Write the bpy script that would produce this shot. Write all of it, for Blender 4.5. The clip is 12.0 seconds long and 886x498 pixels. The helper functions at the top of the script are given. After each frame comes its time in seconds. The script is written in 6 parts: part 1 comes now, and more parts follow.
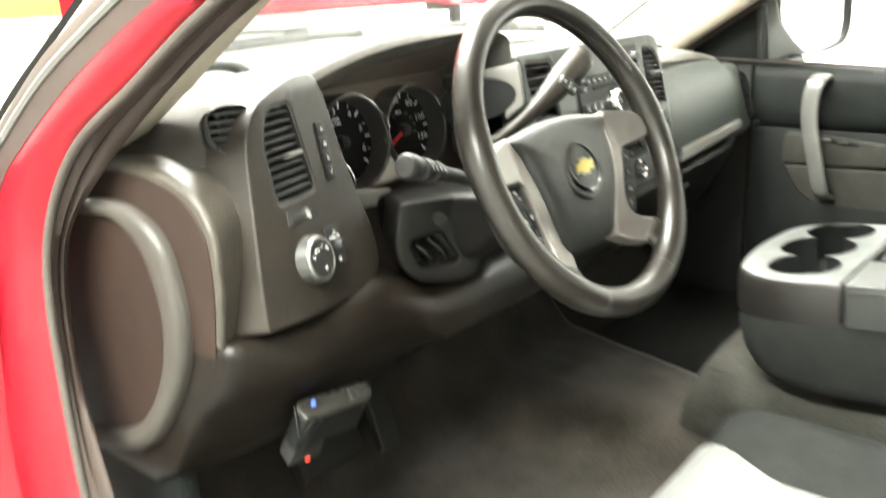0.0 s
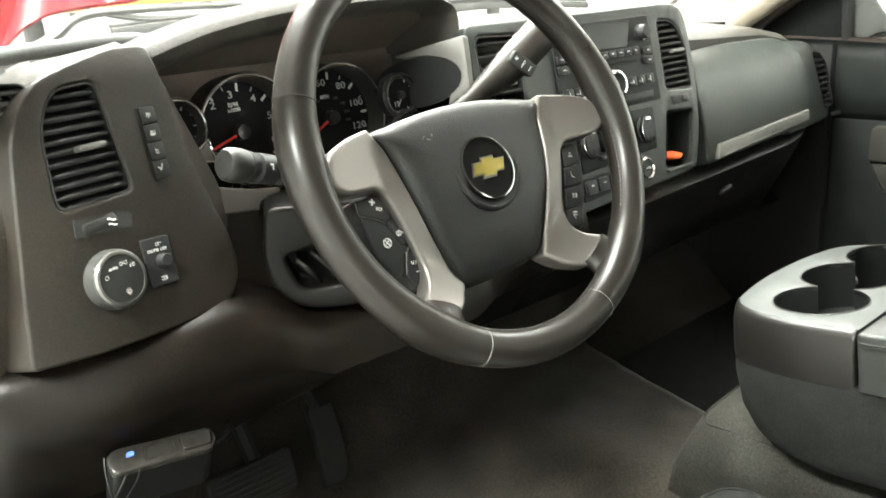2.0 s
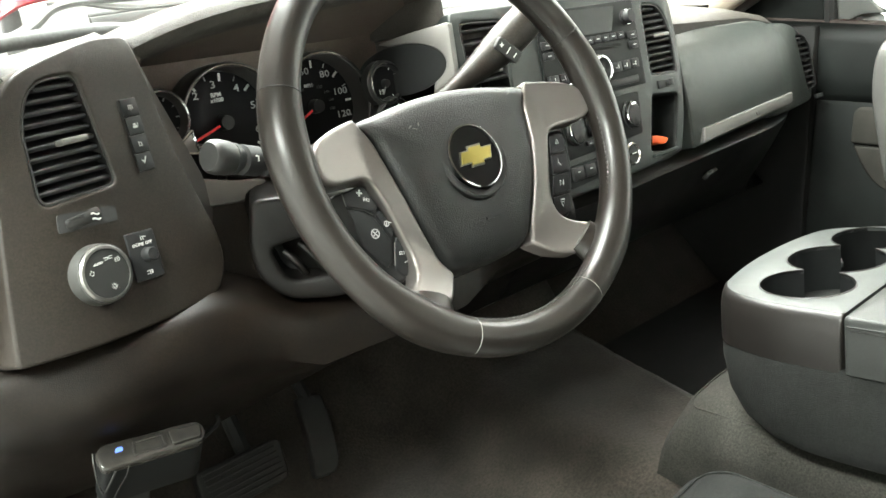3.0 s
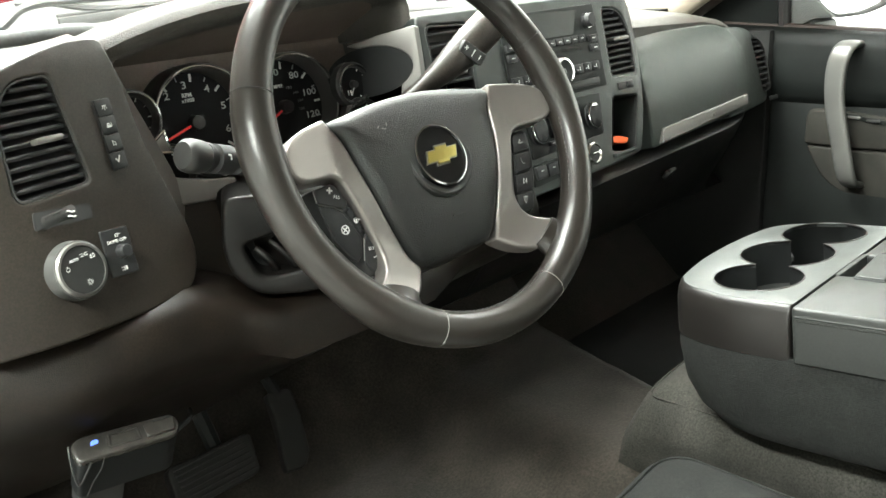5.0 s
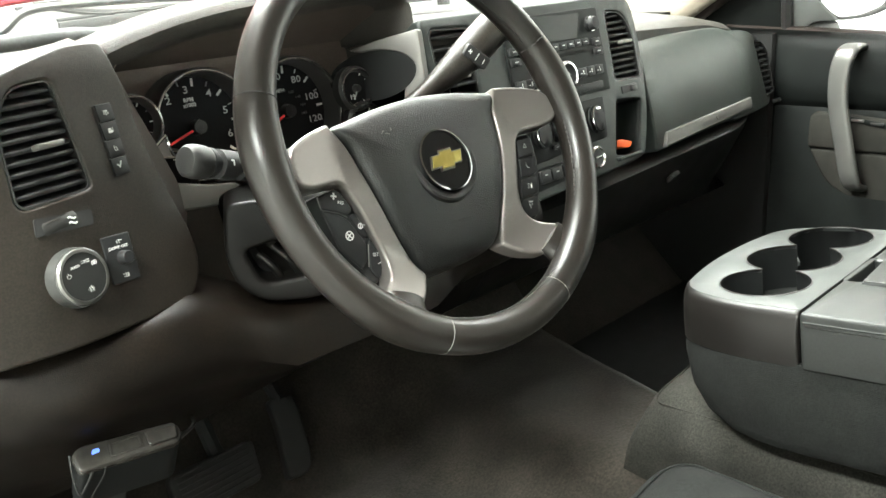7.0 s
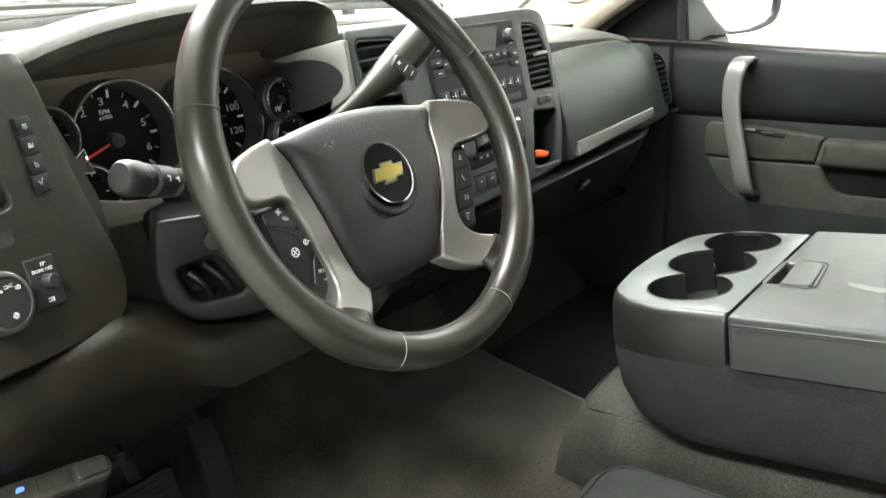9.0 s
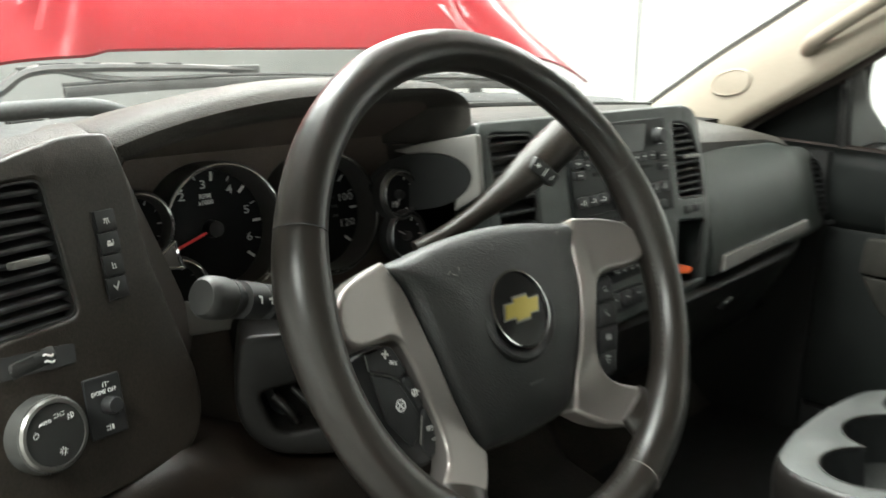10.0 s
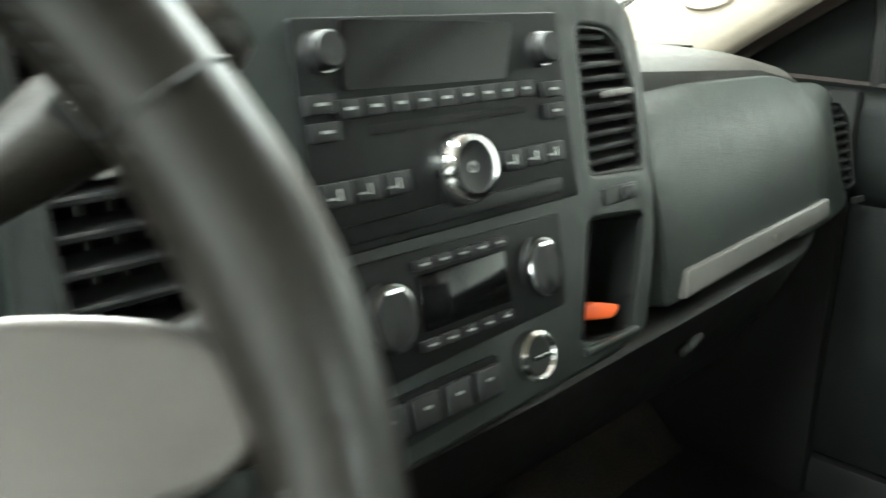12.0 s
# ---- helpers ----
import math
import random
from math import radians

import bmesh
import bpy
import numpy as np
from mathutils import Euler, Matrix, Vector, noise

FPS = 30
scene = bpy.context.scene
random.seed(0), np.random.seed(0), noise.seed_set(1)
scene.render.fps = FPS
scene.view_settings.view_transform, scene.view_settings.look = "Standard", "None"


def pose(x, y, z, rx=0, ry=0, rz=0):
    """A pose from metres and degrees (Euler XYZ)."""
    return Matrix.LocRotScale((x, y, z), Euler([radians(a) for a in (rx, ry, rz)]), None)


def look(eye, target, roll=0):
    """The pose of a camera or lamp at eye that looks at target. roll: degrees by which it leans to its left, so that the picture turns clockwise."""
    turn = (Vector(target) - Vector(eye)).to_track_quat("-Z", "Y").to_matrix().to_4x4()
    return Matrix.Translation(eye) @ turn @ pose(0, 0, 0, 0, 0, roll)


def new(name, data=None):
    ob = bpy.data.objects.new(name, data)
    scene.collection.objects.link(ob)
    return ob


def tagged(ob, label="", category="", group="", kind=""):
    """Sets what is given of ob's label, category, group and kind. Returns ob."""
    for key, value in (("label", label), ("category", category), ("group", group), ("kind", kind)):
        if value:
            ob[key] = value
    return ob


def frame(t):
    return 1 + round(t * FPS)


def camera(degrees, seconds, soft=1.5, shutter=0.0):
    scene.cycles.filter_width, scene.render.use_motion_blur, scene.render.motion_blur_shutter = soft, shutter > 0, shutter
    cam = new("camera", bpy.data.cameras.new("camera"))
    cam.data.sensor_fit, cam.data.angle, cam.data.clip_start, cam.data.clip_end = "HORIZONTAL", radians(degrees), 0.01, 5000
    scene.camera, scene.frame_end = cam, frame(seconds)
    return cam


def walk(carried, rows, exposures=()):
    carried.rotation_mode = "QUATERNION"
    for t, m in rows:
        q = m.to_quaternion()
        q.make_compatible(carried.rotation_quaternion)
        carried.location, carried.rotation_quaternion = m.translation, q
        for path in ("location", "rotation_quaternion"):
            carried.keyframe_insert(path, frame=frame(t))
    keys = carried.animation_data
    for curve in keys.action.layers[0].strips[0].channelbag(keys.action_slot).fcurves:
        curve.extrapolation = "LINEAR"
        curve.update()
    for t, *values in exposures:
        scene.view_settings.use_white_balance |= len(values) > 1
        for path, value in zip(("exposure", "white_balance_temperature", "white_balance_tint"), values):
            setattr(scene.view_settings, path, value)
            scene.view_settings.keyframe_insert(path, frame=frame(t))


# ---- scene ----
cam = camera(56.01, 12.0, shutter=0.5)
PATH = [
    (0, (-1.2568, -0.4850, 1.5532), (0.1886, 0.7589, 0.9503), -3.15),
    (0.1, (-1.2157, -0.4550, 1.5405), (0.2304, 0.8129, 0.9916), -3.76),
    (0.2, (-1.1555, -0.4770, 1.5549), (0.2017, 0.8814, 0.9958), -2.97),
    (0.3, (-1.1123, -0.4870, 1.5553), (0.1934, 0.9195, 0.9924), -2.78),
    (0.4, (-1.0762, -0.5110, 1.5486), (0.1727, 0.9512, 0.9988), -2.69),
    (0.5, (-1.0420, -0.5340, 1.5460), (0.1559, 0.9738, 1.0061), -2.70),
    (0.7, (-0.9820, -0.5600, 1.5410), (0.1891, 0.9701, 1.0050), -1.70),
    (1, (-0.9350, -0.5630, 1.5240), (0.2278, 0.9738, 0.9891), -0.90),
    (1.2, (-0.9190, -0.5590, 1.5150), (0.2480, 0.9760, 0.9840), -1.80),
    (1.5, (-0.9150, -0.5440, 1.5120), (0.2402, 0.9953, 0.9679), -3.80),
    (1.8, (-0.9220, -0.5240, 1.5010), (0.2761, 0.9752, 0.9379), -4.30),
    (2, (-0.9250, -0.5230, 1.5030), (0.3000, 0.9360, 0.8940), -4.10),
    (2.5, (-0.9230, -0.5200, 1.4990), (0.3113, 0.9203, 0.8649), -4.20),
    (3, (-0.9240, -0.5180, 1.5060), (0.3183, 0.9104, 0.8608), -4.60),
    (5, (-0.9430, -0.5390, 1.5110), (0.3559, 0.8359, 0.8610), -4.10),
    (5.5, (-0.9460, -0.5330, 1.5120), (0.3591, 0.8341, 0.8580), -4.00),
    (6, (-0.9470, -0.5370, 1.5110), (0.3590, 0.8340, 0.8670), -4.10),
    (6.5, (-0.9400, -0.5350, 1.5110), (0.3596, 0.8426, 0.8682), -4.20),
    (8.5, (-0.9580, -0.5030, 1.5120), (0.4474, 0.7673, 0.8708), -3.60),
    (9, (-0.9670, -0.4880, 1.5160), (0.5129, 0.6959, 0.8770), -3.00),
    (9.2, (-0.9660, -0.4750, 1.5200), (0.5168, 0.7069, 0.8841), -2.70),
    (9.5, (-0.9470, -0.4420, 1.5310), (0.5321, 0.7631, 0.9310), -0.80),
    (9.7, (-0.9230, -0.4140, 1.5400), (0.5262, 0.8571, 1.0069), 0.00),
    (10, (-0.8720, -0.3700, 1.5370), (0.4840, 1.0160, 1.0470), 0.50),
    (10.2, (-0.8190, -0.3480, 1.5430), (0.4573, 1.1073, 1.0399), 0.40),
    (10.5, (-0.7560, -0.3180, 1.5330), (0.4701, 1.1832, 1.0399), -1.10),
    (10.8, (-0.7060, -0.2880, 1.5030), (0.5139, 1.2259, 1.0340), -1.80),
    (11, (-0.6650, -0.2590, 1.4970), (0.5517, 1.2366, 0.9651), -0.50),
    (11.2, (-0.6051, -0.2302, 1.4744), (0.6103, 1.2683, 0.9476), -1.36),
    (11.4, (-0.5352, -0.1863, 1.4576), (0.6815, 1.3141, 0.9395), -2.03),
    (11.5, (-0.5003, -0.1713, 1.4596), (0.7129, 1.3200, 0.9082), -2.06),
    (11.7, (-0.4320, -0.1441, 1.4593), (0.8165, 1.3107, 0.8894), -1.56),
    (11.9, (-0.3583, -0.1238, 1.4511), (0.9731, 1.2486, 0.8646), 0.38),
    (12, (-0.3329, -0.1288, 1.4496), (1.0085, 1.2333, 0.8618), 0.08),
]
EXPOSURES = [(0, 2.05, 6800, 8), (0.2, 1.8, 6800, 8), (0.35, 1.52, 6850, 8), (0.6, 1.08, 6850, 8), (1.0, 1.08, 6850, 8), (1.6, 1.48, 6750, 8), (2.5, 1.78, 6550, 8), (5.0, 1.64, 6500, 8), (6.5, 1.62, 6500, 8), (9.0, 1.52, 6450, 8), (9.6, 1.14, 6450, 8), (10.3, 0.30, 6500, 9), (10.8, 0.44, 6400, 8), (11.2, 1.05, 6350, 6), (11.5, 1.28, 6250, 3), (12.0, 1.34, 6200, 2)]
walk(cam, [(t, look(eye, target, roll)) for t, eye, target, roll in PATH], EXPOSURES)

# ---- light: a white workshop with added, unseen strip lamps under its ceiling ----
world = bpy.data.worlds.new("workshop_air")
world.use_nodes = True
world.node_tree.nodes["Background"].inputs[0].default_value = (0.85, 0.93, 1.0, 1)
world.node_tree.nodes["Background"].inputs[1].default_value = 0.05
scene.world = world


def strip_lamp(x, y, z, sx, sy, power, tone=(0.945, 1.0, 0.945)):
    data = bpy.data.lights.new("strip_lamp_light", "AREA")
    data.shape, data.size, data.size_y, data.energy, data.color = "RECTANGLE", sx, sy, power, tone
    ob = new("strip_lamp_light", data)
    ob.matrix_world = pose(x, y, z)
    return ob


# Last lamp is added, unseen, to bounce fill onto the dash off wall_south.
LAMPS = [(-2.5, -0.3, 3.3, 235), (-0.35, 1.45, 3.3, 150), (1.2, 2.4, 3.3, 125), (3.2, 0.9, 3.3, 105), (0.2, -3.6, 3.3, 540)]
for lx, ly, lz, watts in LAMPS:
    strip_lamp(lx, ly, lz, 0.35, 2.4, watts)


# ---- materials ----
def material(name, colour, rough=0.5, metal=0.0, grain=0.0, grain_size=400.0, vary=0.12, vary_size=6.0, coat=0.0,
             sheen=0.0, cells=False, rough_vary=0.08, spec=0.5, speck=0.0, speck_size=500.0):
    m = bpy.data.materials.new(name)
    m.use_nodes = True
    nt = m.node_tree
    b = nt.nodes["Principled BSDF"]
    b.inputs["Metallic"].default_value = metal
    b.inputs["Coat Weight"].default_value = coat
    b.inputs["Coat Roughness"].default_value = 0.06
    b.inputs["Sheen Weight"].default_value = sheen
    b.inputs["Specular IOR Level"].default_value = spec
    co = nt.nodes.new("ShaderNodeTexCoord")
    n1 = nt.nodes.new("ShaderNodeTexNoise")
    n1.inputs["Scale"].default_value, n1.inputs["Detail"].default_value = vary_size, 6
    nt.links.new(co.outputs["Object"], n1.inputs["Vector"])
    ramp = nt.nodes.new("ShaderNodeValToRGB")
    lo = [c * (1 - vary) for c in colour]
    hi = [min(1, c * (1 + vary)) for c in colour]
    ramp.color_ramp.elements[0].position, ramp.color_ramp.elements[1].position = 0.3, 0.7
    ramp.color_ramp.elements[0].color, ramp.color_ramp.elements[1].color = (*lo, 1), (*hi, 1)
    nt.links.new(n1.outputs["Fac"], ramp.inputs["Fac"])
    if speck:
        # fine fibres, dust or grain in the colour
        n3 = nt.nodes.new("ShaderNodeTexNoise")
        n3.inputs["Scale"].default_value, n3.inputs["Detail"].default_value = speck_size, 3
        nt.links.new(co.outputs["Object"], n3.inputs["Vector"])
        sp = nt.nodes.new("ShaderNodeMapRange")
        sp.inputs["From Min"].default_value, sp.inputs["From Max"].default_value = 0.3, 0.7
        sp.inputs["To Min"].default_value, sp.inputs["To Max"].default_value = 1 - speck, 1 + speck
        nt.links.new(n3.outputs["Fac"], sp.inputs["Value"])
        mul = nt.nodes.new("ShaderNodeVectorMath")
        mul.operation = "SCALE"
        nt.links.new(ramp.outputs["Color"], mul.inputs[0])
        nt.links.new(sp.outputs["Result"], mul.inputs["Scale"])
        nt.links.new(mul.outputs["Vector"], b.inputs["Base Color"])
    else:
        nt.links.new(ramp.outputs["Color"], b.inputs["Base Color"])
    mr = nt.nodes.new("ShaderNodeMapRange")
    mr.inputs["To Min"].default_value, mr.inputs["To Max"].default_value = max(0.02, rough - rough_vary), min(1, rough + rough_vary)
    n2 = nt.nodes.new("ShaderNodeTexNoise")
    n2.inputs["Scale"].default_value, n2.inputs["Detail"].default_value = vary_size * 5, 4
    nt.links.new(co.outputs["Object"], n2.inputs["Vector"])
    nt.links.new(n2.outputs["Fac"], mr.inputs["Value"])
    nt.links.new(mr.outputs["Result"], b.inputs["Roughness"])
    if grain:
        if cells:
            g = nt.nodes.new("ShaderNodeTexVoronoi")
            out = g.outputs["Distance"]
        else:
            g = nt.nodes.new("ShaderNodeTexNoise")
            g.inputs["Detail"].default_value = 3
            out = g.outputs["Fac"]
        g.inputs["Scale"].default_value = grain_size
        nt.links.new(co.outputs["Object"], g.inputs["Vector"])
        bump = nt.nodes.new("ShaderNodeBump")
        bump.inputs["Strength"].default_value, bump.inputs["Distance"].default_value = grain, 0.0008
        nt.links.new(out, bump.inputs["Height"])
        nt.links.new(bump.outputs["Normal"], b.inputs["Normal"])
    return m


def glass(name, tint=(1, 1, 1), dust=0.0):
    # thin pane: clear, with a faint surface gloss
    m = bpy.data.materials.new(name)
    m.use_nodes = True
    nt = m.node_tree
    nt.nodes.remove(nt.nodes["Principled BSDF"])
    clear, gloss, mix = (nt.nodes.new("ShaderNodeBsdf" + k) for k in ("Transparent", "Glossy", "Transparent"))
    nt.nodes.remove(mix)
    mix = nt.nodes.new("ShaderNodeMixShader")
    mix.inputs[0].default_value = 0.05
    clear.inputs["Color"].default_value = (*tint, 1)
    gloss.inputs["Roughness"].default_value = 0.01
    nt.links.new(clear.outputs[0], mix.inputs[1])
    nt.links.new(gloss.outputs[0], mix.inputs[2])
    last = mix
    if dust:
        # a thin film of dust on the pane
        film, last = nt.nodes.new("ShaderNodeBsdfDiffuse"), nt.nodes.new("ShaderNodeMixShader")
        film.inputs["Color"].default_value = (0.75, 0.76, 0.74, 1)
        last.inputs[0].default_value = dust
        nt.links.new(mix.outputs[0], last.inputs[1])
        nt.links.new(film.outputs[0], last.inputs[2])
    nt.links.new(last.outputs[0], nt.nodes["Material Output"].inputs["Surface"])
    return m


def glow(name, colour, strength):
    m = bpy.data.materials.new(name)
    m.use_nodes = True
    b = m.node_tree.nodes["Principled BSDF"]
    b.inputs["Base Color"].default_value = (*colour, 1)
    b.inputs["Emission Color"].default_value = (*colour, 1)
    b.inputs["Emission Strength"].default_value = strength
    return m


M_PAD = material("dash_pad_vinyl", (0.041, 0.0378, 0.0335), 0.55, spec=0.22, grain=0.5, grain_size=700, cells=True, vary=0.15, vary_size=20, speck=0.2, speck_size=600)
# Its brown holds the warm light thrown back by the red door frame.
M_PANEL = material("dash_panel_plastic", (0.0132, 0.0104, 0.0081), 0.42, spec=0.33, grain=0.16, grain_size=1000, cells=True, vary=0.18, vary_size=25, speck=0.42, speck_size=500)
# Far darker than the dash pad: shade below the wheel is coloured in.
M_LOWER = material("shaded_lower_vinyl", (0.0052, 0.0036, 0.0025), 0.38, grain=0.22, grain_size=1000, cells=True, vary=0.35, vary_size=26, spec=0.24, speck=0.65)
M_STACK = material("stack_plastic", (0.0155, 0.0188, 0.0175), 0.42, grain=0.2, grain_size=900, spec=0.35)
M_GLOVE = material("glove_box_vinyl", (0.0305, 0.0365, 0.0340), 0.36, grain=0.4, grain_size=700, cells=True, vary=0.15, vary_size=20, speck=0.2)
M_BLACK = material("black_plastic", (0.018, 0.018, 0.0175), 0.42, grain=0.1, grain_size=900, spec=0.28)
M_GLOSS = material("gloss_black", (0.006, 0.006, 0.0065), 0.12, rough_vary=0.04, spec=0.3)
M_BEZEL = material("satin_black_bezel", (0.042, 0.040, 0.038), 0.42, metal=0.15, rough_vary=0.02)
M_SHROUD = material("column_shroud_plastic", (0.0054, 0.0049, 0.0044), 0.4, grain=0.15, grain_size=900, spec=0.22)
M_STALK = material("lever_grey_plastic", (0.0095, 0.0093, 0.0088), 0.5, grain=0.1, grain_size=900)
M_ADAPTER = material("adapter_grey_plastic", (0.020, 0.0185, 0.0165), 0.22, rough_vary=0.12, vary=0.35, vary_size=90, spec=0.4)
M_RINGTRIM = material("cover_rim_vinyl", (0.036, 0.032, 0.028), 0.40, grain=0.3, grain_size=700, cells=True, spec=0.28)
M_WRAP = material("end_wrap_vinyl", (0.031, 0.0260, 0.0205), 0.36, grain=0.7, grain_size=600, cells=True, vary=0.2, vary_size=30, speck=0.25)
M_KNOB = material("knob_satin_grey", (0.058, 0.058, 0.055), 0.32, metal=0.4)
M_SURROUND = material("cluster_surround_plastic", (0.040, 0.033, 0.028), 0.5, grain=0.2, grain_size=800, speck=0.15)
# Paler than the hood's vinyl: missing bounce light is put into the colour.
M_LINING = material("bounce_lit_lining", (0.108, 0.0860, 0.0730), 0.55, grain=0.25, grain_size=800, spec=0.2, speck=0.12)
# Near-black for black parts; also puts the shade of hollows into colour.
M_BLACKSHADE = material("black_and_shade", (0.0125, 0.0125, 0.012), 0.8, spec=0.15)
M_PEDAL = material("pedal_rubber", (0.0125, 0.0120, 0.0112), 0.65, grain=0.2, grain_size=700, spec=0.2, speck=0.15)
M_KEY = material("key_black_rubber", (0.0145, 0.0145, 0.015), 0.5, grain=0.12, grain_size=1200, spec=0.25)
M_RADIO = material("radio_black_plastic", (0.0068, 0.0072, 0.0072), 0.45, spec=0.14, rough_vary=0.05)
M_LEATHER = material("wheel_leather", (0.0115, 0.0096, 0.0081), 0.33, grain=0.03, grain_size=1300, cells=True, rough_vary=0.004, vary=0.12, vary_size=9, spec=0.41)
M_AIRBAG = material("airbag_vinyl", (0.0090, 0.0093, 0.0090), 0.40, grain=0.4, grain_size=800, cells=True)
M_SATIN = material("satin_silver_paint", (0.190, 0.175, 0.165), 0.38, metal=0.8, grain=0.05, grain_size=2500, vary=0.05)
M_TRIM = material("satin_trim_grey", (0.125, 0.120, 0.112), 0.45, metal=0.4, grain=0.05, grain_size=2500, vary=0.05)
M_STRAP = material("satin_strap_grey", (0.135, 0.133, 0.125), 0.36, metal=0.55, vary=0.08, vary_size=14)
M_RING = material("worn_satin_ring", (0.20, 0.195, 0.185), 0.32, metal=0.9, rough_vary=0.08)
M_CHROME = material("chrome", (0.8, 0.8, 0.8), 0.1, metal=1.0, rough_vary=0.04)
M_DARKCHROME = material("dark_chrome", (0.32, 0.32, 0.32), 0.16, metal=1.0, rough_vary=0.05)
M_GOLD = material("gold_emblem", (0.34, 0.275, 0.07), 0.3, metal=0.75, grain=0.3, grain_size=1500)
M_WHITE = material("white_print", (0.58, 0.58, 0.56), 0.6, vary=0.03)
M_PRINT = material("dial_print", (0.42, 0.42, 0.41), 0.6, vary=0.03)
M_DIMWHITE = material("grey_print", (0.3, 0.3, 0.3), 0.6, vary=0.03)
M_NEEDLE = material("red_needle", (0.75, 0.03, 0.03), 0.4)
M_FAINT = material("faint_grey_print", (0.085, 0.085, 0.085), 0.6, vary=0.03)
M_DIAL = material("gauge_dial", (0.007, 0.007, 0.0075), 0.6, spec=0.1)
M_THREAD = material("grey_thread", (0.2, 0.195, 0.18), 0.8)
M_SEAM = material("seam_gap", (0.010, 0.010, 0.010), 0.7)
M_CLOTH = material("seat_cloth", (0.0092, 0.0098, 0.0090), 0.95, grain=0.9, grain_size=900, vary=0.2, vary_size=40, spec=0.2, speck=0.45, speck_size=420)
M_SEAT = material("dusty_seat_cloth", (0.021, 0.0200, 0.0170), 0.95, grain=0.9, grain_size=900, vary=0.3, vary_size=20, spec=0.2, speck=0.45, speck_size=420)
M_CLOTH2 = material("seat_cloth_light", (0.10, 0.10, 0.096), 0.9, grain=0.9, grain_size=900, sheen=0.05, vary=0.18)
M_CONSOLE = material("console_vinyl", (0.0150, 0.0160, 0.0150), 0.42, grain=0.16, grain_size=1100, cells=True, speck=0.2, spec=0.35)
M_CONTRIM = material("console_trim", (0.042, 0.0455, 0.044), 0.42, metal=0.4, grain=0.05, grain_size=2000, vary=0.05)
# Same satin as the cup tray, darkened for the band's shaded side.
M_CONBAND = material("console_band_shaded", (0.0088, 0.0077, 0.0070), 0.36, grain=0.1, grain_size=900, rough_vary=0.02, spec=0.3)
M_CARPET = material("carpet", (0.0225, 0.0190, 0.0158), 1.0, grain=1.0, grain_size=260, sheen=0.1, vary=0.35, vary_size=14, spec=0.1, speck=0.38, speck_size=260)
M_RUBBER = material("door_rubber", (0.033, 0.0238, 0.0205), 0.5, grain=0.1, grain_size=600, spec=0.2)
M_LIP = material("seal_lip_rubber", (0.045, 0.038, 0.033), 0.5, grain=0.1, grain_size=600, spec=0.25)
M_RED = material("red_body_paint", (0.182, 0.0026, 0.0076), 0.33, coat=0.08, vary=0.04, vary_size=2, spec=0.25)
M_BEIGE = material("pillar_beige", (0.29, 0.253, 0.203), 0.6, grain=0.25, grain_size=700, vary=0.06, speck=0.08)
M_DOOR = material("door_vinyl", (0.0062, 0.0073, 0.0067), 0.5, grain=0.4, grain_size=700, cells=True, spec=0.14, vary=0.2, vary_size=20, speck=0.25)
M_DOORCLOTH = material("door_insert_cloth", (0.021, 0.0200, 0.0168), 0.85, grain=0.7, grain_size=900, vary=0.25, vary_size=30, spec=0.2)
M_SAIL = material("mirror_mount_plastic", (0.075, 0.078, 0.073), 0.55, grain=0.2, grain_size=600)
M_COWL = material("weathered_cowl_plastic", (0.055, 0.058, 0.058), 0.65, grain=0.3, grain_size=300, vary=0.3, vary_size=14, speck=0.2, speck_size=200)
M_WIPER = material("wiper_black", (0.05, 0.051, 0.05), 0.5, vary=0.35, vary_size=30)
M_CAP = material("end_cap_plastic", (0.0165, 0.0098, 0.0075), 0.45, grain=0.3, grain_size=700, spec=0.2)
M_ORANGE = material("orange_plastic", (0.85, 0.12, 0.02), 0.5)
M_WALL = material("workshop_wall_paint", (0.80, 0.81, 0.79), 0.7, vary=0.03, vary_size=1.5)
M_AMBER = material("amber_wall_paint", (0.52, 0.235, 0.060), 0.7, vary=0.06, vary_size=1.5)
M_CONCRETE = material("concrete_floor", (0.16, 0.158, 0.15), 0.6, grain=0.3, grain_size=60, vary=0.2, vary_size=2)
# For the unseen west wall; the grey sets how much light it bounces.
M_DIM = material("unseen_wall_grey", (0.74, 0.74, 0.72), 0.7, vary=0.1, vary_size=2)
M_STRIP = material("grey_joint_plastic", (0.22, 0.225, 0.22), 0.5)
M_DADO = material("grey_dado_paint", (0.27, 0.275, 0.268), 0.6, vary=0.1, vary_size=2)
M_LAMP = glow("lamp_diffuser", (1.0, 0.97, 0.92), 6.0)
M_BLUE = glow("blue_led", (0.10, 0.20, 1.0), 0.22)
M_REDLED = glow("red_led", (1.0, 0.08, 0.04), 0.4)
M_GLASS = glass("clear_glass")
M_SCREEN = glass("dusty_screen_glass", dust=0.035)
M_MIRROR = material("mirror_glass", (0.9, 0.9, 0.9), 0.02, metal=1.0, rough_vary=0.0, vary=0.0)


# ---- mesh helpers ----
def mesh_of(name, bm, mat, smooth=40):
    bmesh.ops.recalc_face_normals(bm, faces=bm.faces)
    me = bpy.data.meshes.new(name)
    bm.to_mesh(me)
    bm.free()
    me.materials.append(mat)
    if smooth:
        me.polygons.foreach_set("use_smooth", [True] * len(me.polygons))
        me.set_sharp_from_angle(angle=radians(smooth))
    return me


def thing(name, label, category, group="", kind="", at=(0, 0, 0)):
    ob = new(name)
    ob.location = at
    bpy.context.view_layer.update()
    return tagged(ob, label, category, group, kind)


